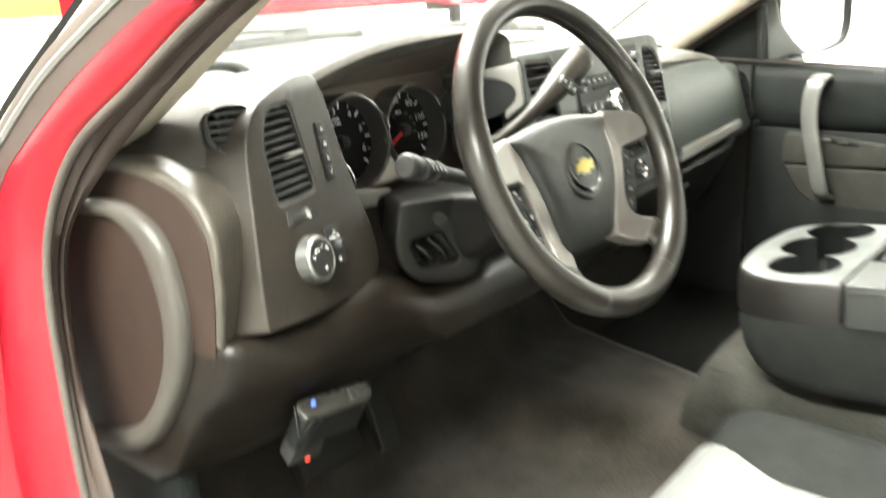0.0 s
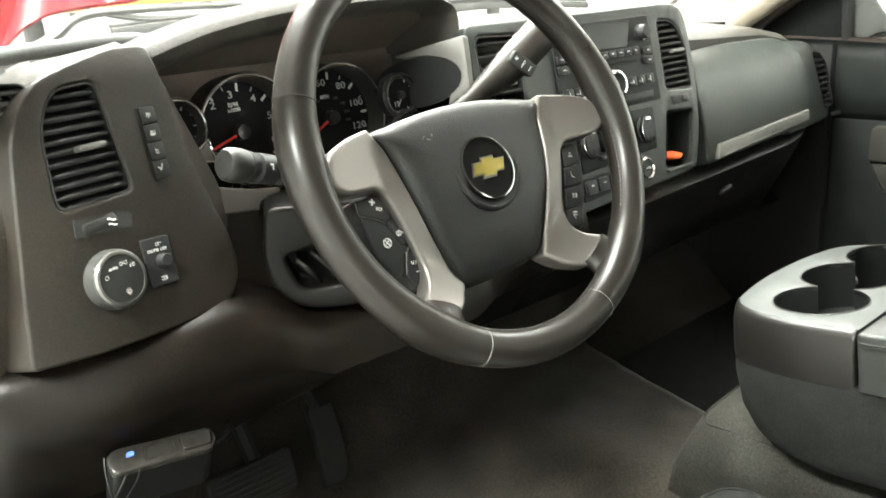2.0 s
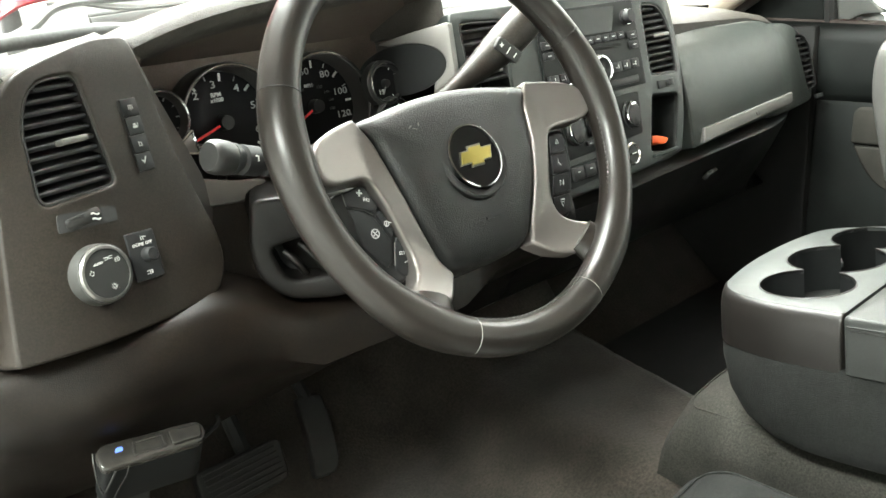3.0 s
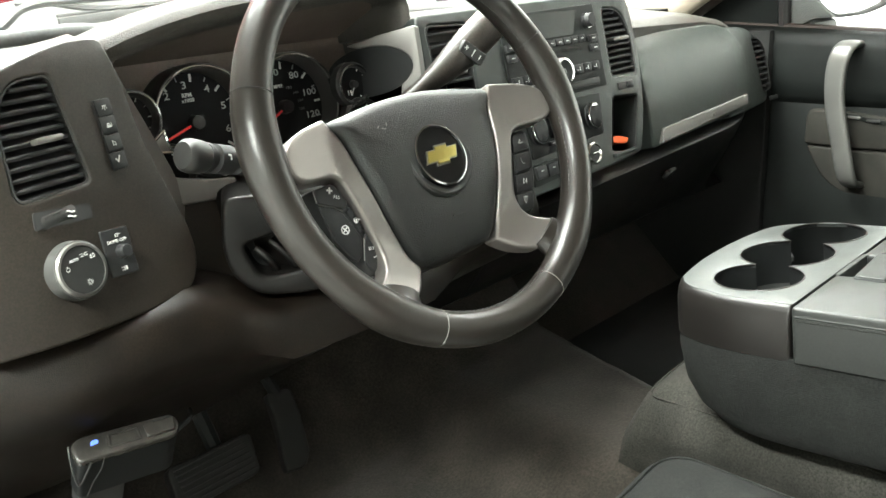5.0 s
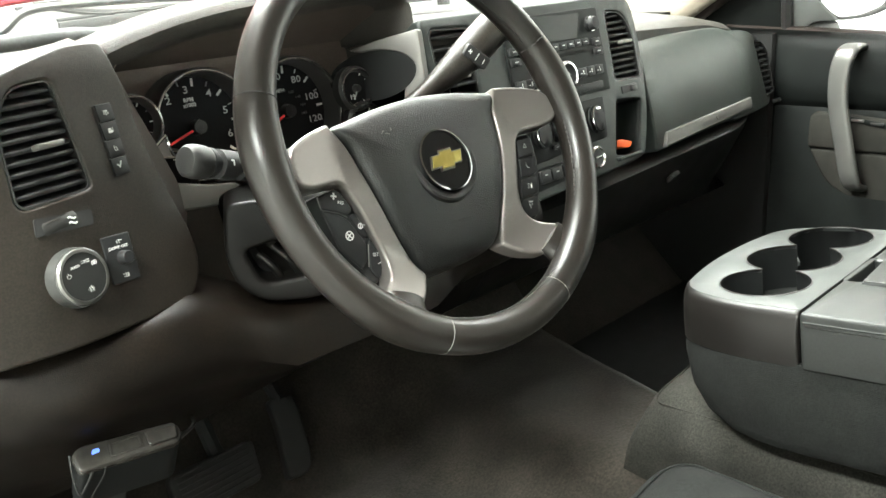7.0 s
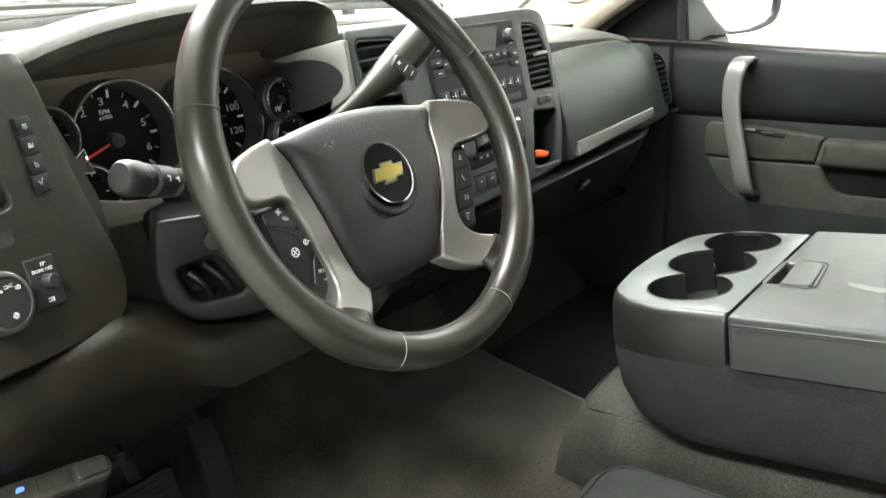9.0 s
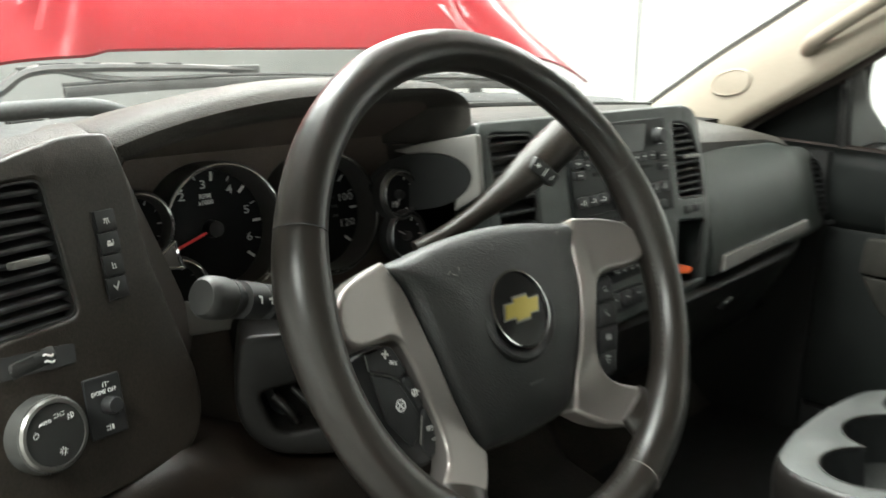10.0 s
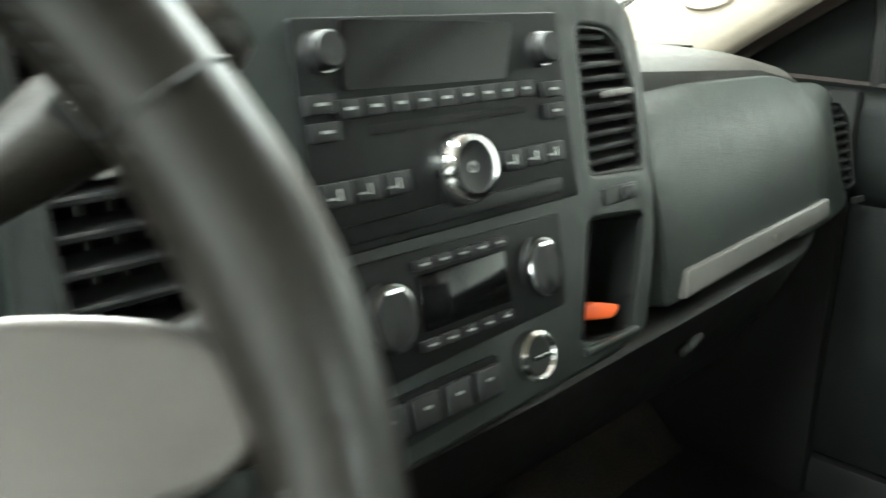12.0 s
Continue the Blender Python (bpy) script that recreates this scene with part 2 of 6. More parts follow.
def part(name, bm, mat, parent=None, label="", smooth=40):
    ob = new(name, mesh_of(name, bm, mat, smooth))
    if parent is not None:
        ob.parent = parent
        if parent.parent is None:
            ob.matrix_parent_inverse = Matrix.Translation(parent.location).inverted()
    return tagged(ob, label)


def structure(name, bm, mat, label, category, smooth=40):
    return tagged(part(name, bm, mat, None, "", smooth), label, category, "", "structure")


def axes(origin, x_dir, normal):
    """A frame: local x along x_dir, local z along the normal."""
    z = Vector(normal).normalized()
    x = Vector(x_dir)
    x = (x - z * x.dot(z)).normalized()
    y = z.cross(x)
    m = Matrix((x, y, z)).transposed().to_4x4()
    m.translation = origin
    return m


def put(bm, m):
    bmesh.ops.transform(bm, matrix=m, verts=bm.verts)
    return bm


def join(*bms):
    out = bmesh.new()
    for b in bms:
        me = bpy.data.meshes.new("join")
        b.to_mesh(me)
        b.free()
        out.from_mesh(me)
        bpy.data.meshes.remove(me)
    return out


def box(cx, cy, cz, sx, sy, sz, bevel=0.0, m=None, seg=2):
    bm = bmesh.new()
    bmesh.ops.create_cube(bm, size=1)
    bmesh.ops.transform(bm, matrix=Matrix.LocRotScale((cx, cy, cz), None, (sx, sy, sz)), verts=bm.verts)
    if bevel:
        bmesh.ops.bevel(bm, geom=bm.edges[:], offset=bevel, segments=seg, affect="EDGES", profile=0.5)
    return put(bm, m) if m else bm


def rounded(pts, r, n=5):
    """The outline with its corners rounded; r is one radius or one for each corner."""
    out = []
    k = len(pts)
    for i in range(k):
        p, a, b = Vector(pts[i]).to_2d(), Vector(pts[i - 1]).to_2d(), Vector(pts[(i + 1) % k]).to_2d()
        rr = r[i] if isinstance(r, (list, tuple)) else r
        u, v = (a - p), (b - p)
        d = min(rr, u.length * 0.48, v.length * 0.48)
        if d < 1e-5:
            out.append(p)
            continue
        s, e = p + u.normalized() * d, p + v.normalized() * d
        for j in range(n + 1):
            t = j / n
            out.append(s * (1 - t) ** 2 + p * 2 * t * (1 - t) + e * t * t)
    return out


def circle(cx, cy, r, n=40, ry=None):
    return [Vector((cx + r * math.cos(2 * math.pi * i / n), cy + (ry or r) * math.sin(2 * math.pi * i / n))) for i in range(n)]


def resample(loop, step):
    out = []
    for i, p in enumerate(loop):
        a, b = Vector(p).to_2d(), Vector(loop[(i + 1) % len(loop)]).to_2d()
        n = max(1, int((b - a).length / step)) if step else 1
        out += [a.lerp(b, k / n) for k in range(n)]
    return out


def inset(loop, d, hole):
    """The loop moved inwards (a hole's loop outwards) by d."""
    n = len(loop)
    area = sum(loop[i].x * loop[(i + 1) % n].y - loop[(i + 1) % n].x * loop[i].y for i in range(n))
    s = (1 if area > 0 else -1) * (-1 if hole else 1)
    out = []
    for i in range(n):
        u = (loop[i] - loop[i - 1]).normalized()
        v = (loop[(i + 1) % n] - loop[i]).normalized()
        t = (u + v)
        t = t.normalized() if t.length > 1e-6 else u
        out.append(loop[i] + Vector((-t.y, t.x)) * s * d)
    return out


def plate(outline, z0, z1, holes=(), bevel=0.0, m=None, bend=None, step=0.0):
    """A plate between z0 and z1 with real holes and a rounded upper edge. bend(x, y) adds to z."""
    bm = bmesh.new()
    loops = []
    for i, lp in enumerate((outline, *holes)):
        lp = [Vector(q).to_2d() for q in lp]
        lp = [q for k, q in enumerate(lp) if (q - lp[k - 1]).length > 1e-5]
        loops.append((resample(lp, step), i > 0))
    rims = []
    for lp, hole in loops:
        prof = [(0.0, z0)]
        if bevel:
            prof += [(bevel * (1 - math.cos(a)), z1 - bevel * (1 - math.sin(a))) for a in (0, math.pi / 6, math.pi / 3, math.pi / 2)]
        else:
            prof.append((0.0, z1))
        rows = [[bm.verts.new((q.x, q.y, z)) for q in (inset(lp, d, hole) if d else lp)] for d, z in prof]
        n = len(lp)
        for a, b in zip(rows, rows[1:]):
            for k in range(n):
                bm.faces.new((a[k], a[(k + 1) % n], b[(k + 1) % n], b[k]))
        rims.append((rows[0], rows[-1]))
    for side in (0, 1):
        cap = bmesh.new()
        es = []
        for r in rims:
            vs = [cap.verts.new(v.co) for v in r[side]]
            es += [cap.edges.new((vs[k], vs[(k + 1) % len(vs)])) for k in range(len(vs))]
        bmesh.ops.triangle_fill(cap, use_beauty=True, use_dissolve=False, edges=es)
        if step and side:
            for ax in (0, 1):
                lo, hi = min(v.co[ax] for v in cap.verts), max(v.co[ax] for v in cap.verts)
                cuts = int((hi - lo) / step)
                for k in range(1, cuts + 1):
                    co, no = [0, 0, z1], [0, 0, 0]
                    co[ax], no[ax] = lo + k * (hi - lo) / (cuts + 1), 1
                    bmesh.ops.bisect_plane(cap, geom=cap.verts[:] + cap.edges[:] + cap.faces[:], plane_co=co, plane_no=no, dist=1e-6)
        me = bpy.data.meshes.new("cap")
        cap.to_mesh(me)
        cap.free()
        bm.from_mesh(me)
        bpy.data.meshes.remove(me)
    bmesh.ops.remove_doubles(bm, verts=bm.verts, dist=1e-6)
    if bend:
        for v in bm.verts:
            v.co.z += bend(v.co.x, v.co.y)
    return put(bm, m) if m else bm


def loft(rings, closed=True, caps=True, m=None):
    bm = bmesh.new()
    rows = [[bm.verts.new(p) for p in ring] for ring in rings]
    n = len(rows[0])
    for a, b in zip(rows, rows[1:]):
        for i in range(n if closed else n - 1):
            j = (i + 1) % n
            bm.faces.new((a[i], a[j], b[j], b[i]))
    if caps and closed:
        bm.faces.new(rows[0][::-1])
        bm.faces.new(rows[-1])
    return put(bm, m) if m else bm


def lathe(profile, n=40, m=None, arc=1.0):
    """Profile of (radius, z) turned round local z."""
    rings = []
    for r, z in profile:
        rings.append([(r * math.cos(2 * math.pi * i / n), r * math.sin(2 * math.pi * i / n), z) for i in range(n)])
    if profile[0][0] > 0.004 and profile[-1][0] > 0.004:
        return loft(rings + [rings[0]], True, False, m)
    return loft(rings, True, True, m)


def smooth_line(pts, n=8):
    """A Catmull-Rom curve through the points."""
    P = [Vector(p) for p in pts]
    P = [P[0] * 2 - P[1]] + P + [P[-1] * 2 - P[-2]]
    out = []
    for i in range(1, len(P) - 2):
        for j in range(n):
            t = j / n
            a, b, c, d = P[i - 1], P[i], P[i + 1], P[i + 2]
            out.append(0.5 * ((2 * b) + (c - a) * t + (2 * a - 5 * b + 4 * c - d) * t * t + (3 * b - a - 3 * c + d) * t ** 3))
    out.append(P[-2])
    return out


def tube(pts, r, n=10, closed=False, flat=1.0, up=(0, 0, 1), m=None, taper=None):
    rings = []
    P = [Vector(p) for p in pts]
    k = len(P)
    for i in range(k):
        a = P[i - 1] if (i or closed) else P[0]
        b = P[(i + 1) % k] if (i < k - 1 or closed) else P[-1]
        d = (b - a).normalized()
        s = d.cross(Vector(up))
        s = s.normalized() if s.length > 1e-4 else d.orthogonal().normalized()
        u = s.cross(d)
        rr = r * (taper(i / max(1, k - 1)) if taper else 1)
        rings.append([P[i] + s * rr * math.cos(2 * math.pi * j / n) + u * rr * flat * math.sin(2 * math.pi * j / n) for j in range(n)])
    if closed:
        rings.append(rings[0])
    bm = loft(rings, True, not closed, m)
    if closed:
        bmesh.ops.remove_doubles(bm, verts=bm.verts, dist=1e-6)
    return bm


def writing(text, size, m, thick=0.0002, bold=0.0):
    """Raised print with the built-in font, centred on the frame m."""
    cu = bpy.data.curves.new("print", "FONT")
    cu.offset = bold * size
    cu.body, cu.size, cu.align_x, cu.align_y, cu.extrude, cu.resolution_u = text, size, "CENTER", "CENTER", thick, 2
    ob = bpy.data.objects.new("print", cu)
    scene.collection.objects.link(ob)
    me = bpy.data.meshes.new_from_object(ob.evaluated_get(bpy.context.evaluated_depsgraph_get()))
    bm = bmesh.new()
    bm.from_mesh(me)
    bpy.data.objects.remove(ob)
    bpy.data.curves.remove(cu)
    bpy.data.meshes.remove(me)
    bmesh.ops.remove_doubles(bm, verts=bm.verts, dist=1e-7)
    return put(bm, m)


def T(x, y, z=0.0, rz=0.0):
    return pose(x, y, z, 0, 0, rz)


def interp(pairs, x):
    xs, ys = [p[0] for p in pairs], [p[1] for p in pairs]
    return float(np.interp(x, xs, ys))

# ---- the workshop ----
def room():
    x0, x1, y0, y1, h, t = -5.2, 4.6, -5.0, 6.2, 3.6, 0.15
    structure("floor", box((x0 + x1) / 2, (y0 + y1) / 2, -t / 2, x1 - x0 + 2 * t, y1 - y0 + 2 * t, t), M_CONCRETE,
              "grey concrete workshop floor", "floor")
    structure("ceiling", box((x0 + x1) / 2, (y0 + y1) / 2, h + t / 2, x1 - x0 + 2 * t, y1 - y0 + 2 * t, t), M_WALL,
              "white workshop ceiling", "ceiling")
    structure("wall_north", box((x0 + x1) / 2, y1 + t / 2, h / 2, x1 - x0, t, h), M_WALL, "bright white workshop wall ahead of the truck", "wall")
    structure("wall_south", box((x0 + x1) / 2, y0 - t / 2, h / 2, x1 - x0, t, h), M_WALL, "unseen white wall behind the truck that bounces fill light", "wall")
    structure("wall_east", box(x1 + t / 2, (y0 + y1) / 2, h / 2, t, y1 - y0, h), M_WALL, "bright white workshop wall with a panel joint", "wall")
    structure("wall_west", box(x0 - t / 2, (y0 + y1) / 2, h / 2, t, y1 - y0, h), M_DIM, "unseen grey wall beside the driver door, toned for bounce light", "wall")
    structure("dado", box((x0 + x1) / 2, y1 - 0.008, 0.71, x1 - x0 - 0.02, 0.016, 1.42, 0.004), M_DADO, "grey painted lower band of the wall ahead", "wall band")
    structure("wall_panel", box(1.5, y1 - 0.03, 2.43, 2.9, 0.04, 1.9, 0.01), M_AMBER, "amber painted panel high on the wall ahead", "wall panel")
    structure("trim", box(x1 - 0.006, 3.17, h / 2, 0.012, 0.018, h - 0.02), M_STRIP, "dark upright joint strip on the white wall", "joint strip")
    for lx, ly, lz, _ in LAMPS:
        lamp = thing("strip_lamp", "long white strip lamp added below the ceiling, out of view", "lamp", "workshop strip lamps", at=(lx, ly, 3.4))
        part("housing", box(lx, ly, 3.47, 0.42, 2.5, 0.06, 0.01), M_WALL, lamp)
        part("diffuser", box(lx, ly, 3.415, 0.36, 2.4, 0.03, 0.008), M_LAMP, lamp, "glowing diffuser")
        for dy in (-0.8, 0.8):
            part("rod", box(lx, ly + dy, 3.55, 0.015, 0.015, 0.1), M_CHROME, lamp)


room()

# ---- the truck's shell, seen from its cabin ----
truck = thing("pickup_truck", "red pickup truck with its bonnet raised, seen through its open doorway", "pickup truck", at=(0, 0, 0))


def hood():
    rings = []
    ca, sa = math.cos(radians(41)), math.sin(radians(41))
    for i in range(81):
        u = -1 + 2 * i / 80
        x = 0.755 * u * (1 - 0.165 * max(0, -u) ** 2)
        y0 = 0.930 - 0.13 * abs(u) ** 3
        z0 = 1.512 - 0.03 * abs(u) ** 4
        a = abs(x)
        side = -0.055 * max(0, (abs(u) - 0.75) / 0.25) ** 2
        ring = []
        for j in range(25):
            s = 1.25 * j / 24
            crease = 0.392 + 0.95 * min(s, 0.15) + 0.35 * max(0, s - 0.15)
            dome = 0.028 * (0.5 - 0.5 * math.cos(math.pi * min(1, max(0, (crease - a) / 0.03))))
            lift = dome * min(1, max(0.0, (s + 0.02) / 0.06)) + side + 0.05 * math.sin(math.pi * j / 24)
            ring.append((0.03 + x * (1.0 - 0.14 * min(1, s / 0.15) - 0.08 * min(1, max(0, s - 0.15) / 0.25)), y0 + s * ca - lift * sa, z0 + s * sa + lift * ca))
        ring += [(p[0], p[1] + 0.006 * sa, p[2] - 0.006 * ca) for p in ring[::-1]]
        rings.append(ring)
    part("hood", loft(rings), M_RED, truck, "raised glossy red bonnet with a power dome", 30)
    for sx in (-0.50, 0.56):
        part("hood_hinge", join(box(sx, 0.99, 1.42, 0.03, 0.02, 0.26, 0.004, None),
                                box(sx, 1.03, 1.50, 0.03, 0.10, 0.02, 0.004)), M_WIPER, truck, "black steel hinge")


hood()


def cowl():
    rings = []
    for i in range(25):
        u = -1 + 2 * i / 24
        x = 0.78 * u
        y = 0.775 - 0.085 * u * u
        d = -0.03 * u * u
        rings.append([(x, y, 1.425 + d), (x, y + 0.05, 1.438 + d), (x, y + 0.13, 1.43 + d), (x, y + 0.17, 1.40 + d), (x, y + 0.17, 1.32 + d), (x, y, 1.36 + d)])
    c = part("cowl", loft(rings), M_COWL, truck, "weathered grey plastic cowl below the windscreen")
    for i in range(22):
        x = -0.66 + 0.06 * i
        d = -0.03 * (x / 0.78) ** 2
        y = 0.775 - 0.085 * (x / 0.78) ** 2
        part("vent_slot", box(x, y + 0.10, 1.4335 + d, 0.044, 0.006, 0.006, 0.001), M_BLACK, c)
        part("vent_slot", box(x, y + 0.118, 1.4315 + d, 0.044, 0.006, 0.006, 0.001), M_BLACK, c)
    part("firewall", box(0, 0.80, 1.05, 1.5, 0.02, 0.62), M_BLACKSHADE, truck)
    for sx in (-1, 1):
        part("fender", loft([[(sx * (0.80 + 0.09 * k), y, z) for k, z in ((0, 1.36 - 0.06 * f), (0.6, 1.35 - 0.06 * f), (1, 1.26 - 0.06 * f), (1, 0.7), (0, 0.7))]
                             for f, y in ((0, 0.72), (0.5, 1.3), (1, 2.0))]), M_RED, truck, "red front wing")


cowl()


def wiper(arm_line, blade_line):
    """Arm and blade along their lines, with clips along the arm's top."""
    w = thing("wiper", "black wiper parked low across the windscreen", "wiper", "windscreen wipers", at=arm_line[0])
    a = smooth_line(arm_line, 6)
    part("arm", tube(a, 0.0105, 8, flat=0.6, taper=lambda t: 1.35 - 0.55 * t), M_WIPER, w)
    b = smooth_line(blade_line, 6)
    part("blade", tube(b, 0.0046, 6, flat=1.7), M_WIPER, w)
    part("yoke", tube(smooth_line([a[len(a) // 2], a[len(a) // 2].lerp(b[len(b) // 3], 0.6) + Vector((0.01, 0, 0)), b[len(b) // 2] + Vector((0, 0.004, 0.010))], 5), 0.0055, 8, flat=0.6), M_WIPER, w)
    part("yoke", tube(smooth_line([a[len(a) // 2], a[len(a) // 2].lerp(b[len(b) // 4], 0.5), b[len(b) // 5] + Vector((0, 0.004, 0.010))], 5), 0.0055, 8, flat=0.6), M_WIPER, w)
    part("blade_spine", tube([q + Vector((0, 0.004, 0.010)) for q in b], 0.0028, 6), M_WIPER, w)
    n = len(a)
    for f in (0.42, 0.5, 0.58, 0.66, 0.74, 0.82):
        q = a[int(f * (n - 1))]
        part("clip", box(q.x, q.y, q.z + 0.0055, 0.022, 0.010, 0.004, 0.001), M_WIPER, w)
    q = a[-1]
    part("end_cap", box(q.x - 0.012, q.y, q.z, 0.05, 0.014, 0.016, 0.003), M_WIPER, w)
    p = a[0]
    part("pivot", lathe([(0.001, 0.02), (0.014, 0.018), (0.018, 0.0), (0.02, -0.03)], 16, T(p.x, p.y, p.z)), M_WIPER, w)
    return w


wiper([(-0.62, 0.80, 1.428), (-0.535, 0.785, 1.464), (-0.495, 0.78, 1.490), (-0.43, 0.78, 1.495), (-0.29, 0.785, 1.493), (-0.16, 0.79, 1.487)],
      [(-0.455, 0.765, 1.464), (-0.35, 0.77, 1.468), (-0.24, 0.775, 1.470), (-0.12, 0.78, 1.470), (0.0, 0.785, 1.466)])
wiper([(0.04, 0.84, 1.432), (0.10, 0.825, 1.455), (0.17, 0.81, 1.466), (0.32, 0.79, 1.464), (0.50, 0.76, 1.452)],
      [(0.12, 0.80, 1.446), (0.30, 0.785, 1.450), (0.46, 0.76, 1.444), (0.60, 0.73, 1.432)])

# windscreen: from the cowl up to the roof


def windscreen():
    rings = []
    for i in range(17):
        u = -1 + 2 * i / 16
        row = []
        for j in range(9):
            v = j / 8
            x = u * (0.78 - 0.11 * v)
            y = 0.75 - 0.72 * v - 0.085 * u * u * (1 - 0.5 * v)
            z = 1.418 + 0.372 * v - 0.02 * u * u
            row.append((x, y, z))
        rings.append(row)
    lower = [[(x, y - 0.0023, z - 0.0044) for x, y, z in r] for r in rings]
    bm = join(loft(rings, False, False), loft(lower, False, False))
    w = structure("window_1", bm, M_SCREEN, "slightly dusty clear windscreen of the truck", "windscreen")
    w.visible_shadow = False
    seal = []
    for i in range(33):
        u = -1 + 2 * i / 32
        seal.append((u * 0.78, 0.745 - 0.085 * u * u, 1.416 - 0.02 * u * u))
    part("lower_seal", tube(seal, 0.008, 8), M_BLACK, truck, "black lower seal of the windscreen")


windscreen()


# A-pillar trims, seals and body, both sides
def pillar(sx):
    edge = [Vector((sx * 0.776, 0.60, 1.268)), Vector((sx * 0.768, 0.50, 1.335)), Vector((sx * 0.757, 0.415, 1.39)), Vector((sx * 0.745, 0.27, 1.478)), Vector((sx * 0.733, 0.15, 1.555)), Vector((sx * 0.70, 0.0, 1.65)), Vector((sx * 0.665, -0.13, 1.735))]
    path = smooth_line(edge, 6)

    def sweep(section):
        return loft([[q + Vector((sx * a, b, c)) for a, b, c in section] for q in path])
    trim = part("pillar_trim", sweep([(0.0, 0.0, 0.0), (-0.006, 0.012, 0.016), (-0.004, 0.045, 0.062), (0.008, 0.072, 0.107), (0.018, 0.080, 0.118), (0.035, 0.085, 0.115), (0.055, 0.05, 0.05), (0.046, 0.004, 0.0), (0.03, -0.004, -0.006), (0.01, -0.004, -0.005)]),
                M_BEIGE, truck, "beige pillar trim", 60)
    part("screen_edge", sweep([(0.016, 0.077, 0.1165), (0.024, 0.078, 0.113), (0.034, 0.088, 0.1255), (0.0225, 0.0875, 0.127)]), M_BLACKSHADE, truck, "black windscreen border")
    if sx < 0:
        return trim
    part("door_seal", sweep([(0.045, 0.010, 0.004), (0.052, -0.004, -0.006), (0.072, -0.012, -0.010), (0.094, -0.008, -0.007), (0.103, 0.014, 0.007), (0.100, 0.06, 0.05), (0.047, 0.05, 0.05)]), M_RUBBER, truck, "brown-black rubber door seal", 60)
    part("pillar_skin", sweep([(0.100, 0.016, 0.006), (0.104, 0.008, 0.001), (0.110, 0.010, 0.002), (0.113, 0.020, 0.010), (0.113, 0.05, 0.045), (0.100, 0.05, 0.045)]), M_RED, truck, "red painted pillar", 60)
    part("outer_moulding", sweep([(0.111, 0.020, 0.010), (0.121, 0.022, 0.011), (0.150, 0.042, 0.030), (0.156, 0.060, 0.050), (0.140, 0.072, 0.064), (0.110, 0.055, 0.050)]), M_RUBBER, truck, "dark outer pillar moulding", 60)
    # Pale strip drawn where the moulding's edge catches a highlight.
    part("edge_highlight", sweep([(0.150, 0.044, 0.032), (0.155, 0.052, 0.042), (0.152, 0.056, 0.047), (0.148, 0.050, 0.040)]), M_TRIM, truck, "pale strip for the edge highlight")
    return trim


pillar(-1)
right_trim = pillar(1)


def airbag_badge():
    # oval badge on the passenger pillar trim
    m = axes((0.7525, 0.457, 1.455), (0, -0.97, 0.22), (-0.99, 0.08, 0.0))
    pts = rounded([(-0.052, -0.010), (-0.02, -0.027), (0.030, -0.026), (0.052, 0.006), (0.026, 0.027), (-0.03, 0.025)], 0.022)
    b = part("badge", plate(pts, -0.012, 0.0025, bevel=0.002, m=m), M_BEIGE, right_trim, "raised oval beige badge")
    part("badge_rim", tube([m @ Vector((p[0] * 0.93, p[1] * 0.88, 0.0028)) for p in pts], 0.0014, 6, closed=True), M_BEIGE, b)


airbag_badge()


def grab_handle():
    pts = smooth_line([(0.75, 0.305, 1.522), (0.728, 0.292, 1.532), (0.712, 0.27, 1.548), (0.700, 0.20, 1.592), (0.682, 0.10, 1.652), (0.680, 0.06, 1.68), (0.70, 0.045, 1.695)], 6)
    part("grab_handle", tube(pts, 0.018, 12, flat=0.85), M_BEIGE, right_trim, "beige grab handle")


grab_handle()

# roof, back of the cab, seat backs behind the camera's way
structure("roof_lining", box(0, -0.85, 1.845, 1.46, 1.45, 0.05, 0.01), M_BEIGE, "beige roof lining of the cab", "roof lining")
part("roof_skin", box(0, -0.85, 1.885, 1.56, 1.5, 0.03, 0.01), M_RED, truck, "red roof")
part("header", box(0, -0.10, 1.815, 1.36, 0.10, 0.05, 0.015), M_BEIGE, truck)
part("cab_back", join(box(0, -1.56, 1.04, 1.6, 0.05, 0.60, 0.01), box(0, -1.56, 1.80, 1.6, 0.05, 0.10, 0.01), box(-0.70, -1.56, 1.55, 0.2, 0.05, 0.44, 0.01), box(0.70, -1.56, 1.55, 0.2, 0.05, 0.44, 0.01)), M_DOOR, truck, "cab back with its window opening")
pane = part("rear_pane", box(0, -1.56, 1.545, 1.22, 0.006, 0.42), M_GLASS, truck)
pane.visible_shadow = False
part("back_pillar", box(-0.83, -1.42, 1.3, 0.10, 0.26, 1.12, 0.02), M_BEIGE, truck)
part("back_pillar", box(0.83, -1.42, 1.3, 0.10, 0.26, 1.12, 0.02), M_BEIGE, truck)
# Right kick panel is coloured near-black for the shade under the dash.
part("kick_panel", box(0.83, 0.54, 1.02, 0.03, 0.54, 0.62, 0.01), M_BLACKSHADE, truck, "dark kick panel")
part("kick_panel", box(-0.80, 0.56, 1.0, 0.03, 0.46, 0.56, 0.01), M_DOOR, truck, "dark kick panel")
part("rear_side", box(-0.83, -1.12, 1.12, 0.06, 0.62, 0.82, 0.02), M_RED, truck)
part("floor_pan", box(0, -0.4, 0.71, 1.66, 2.3, 0.04), M_BLACKSHADE, truck)
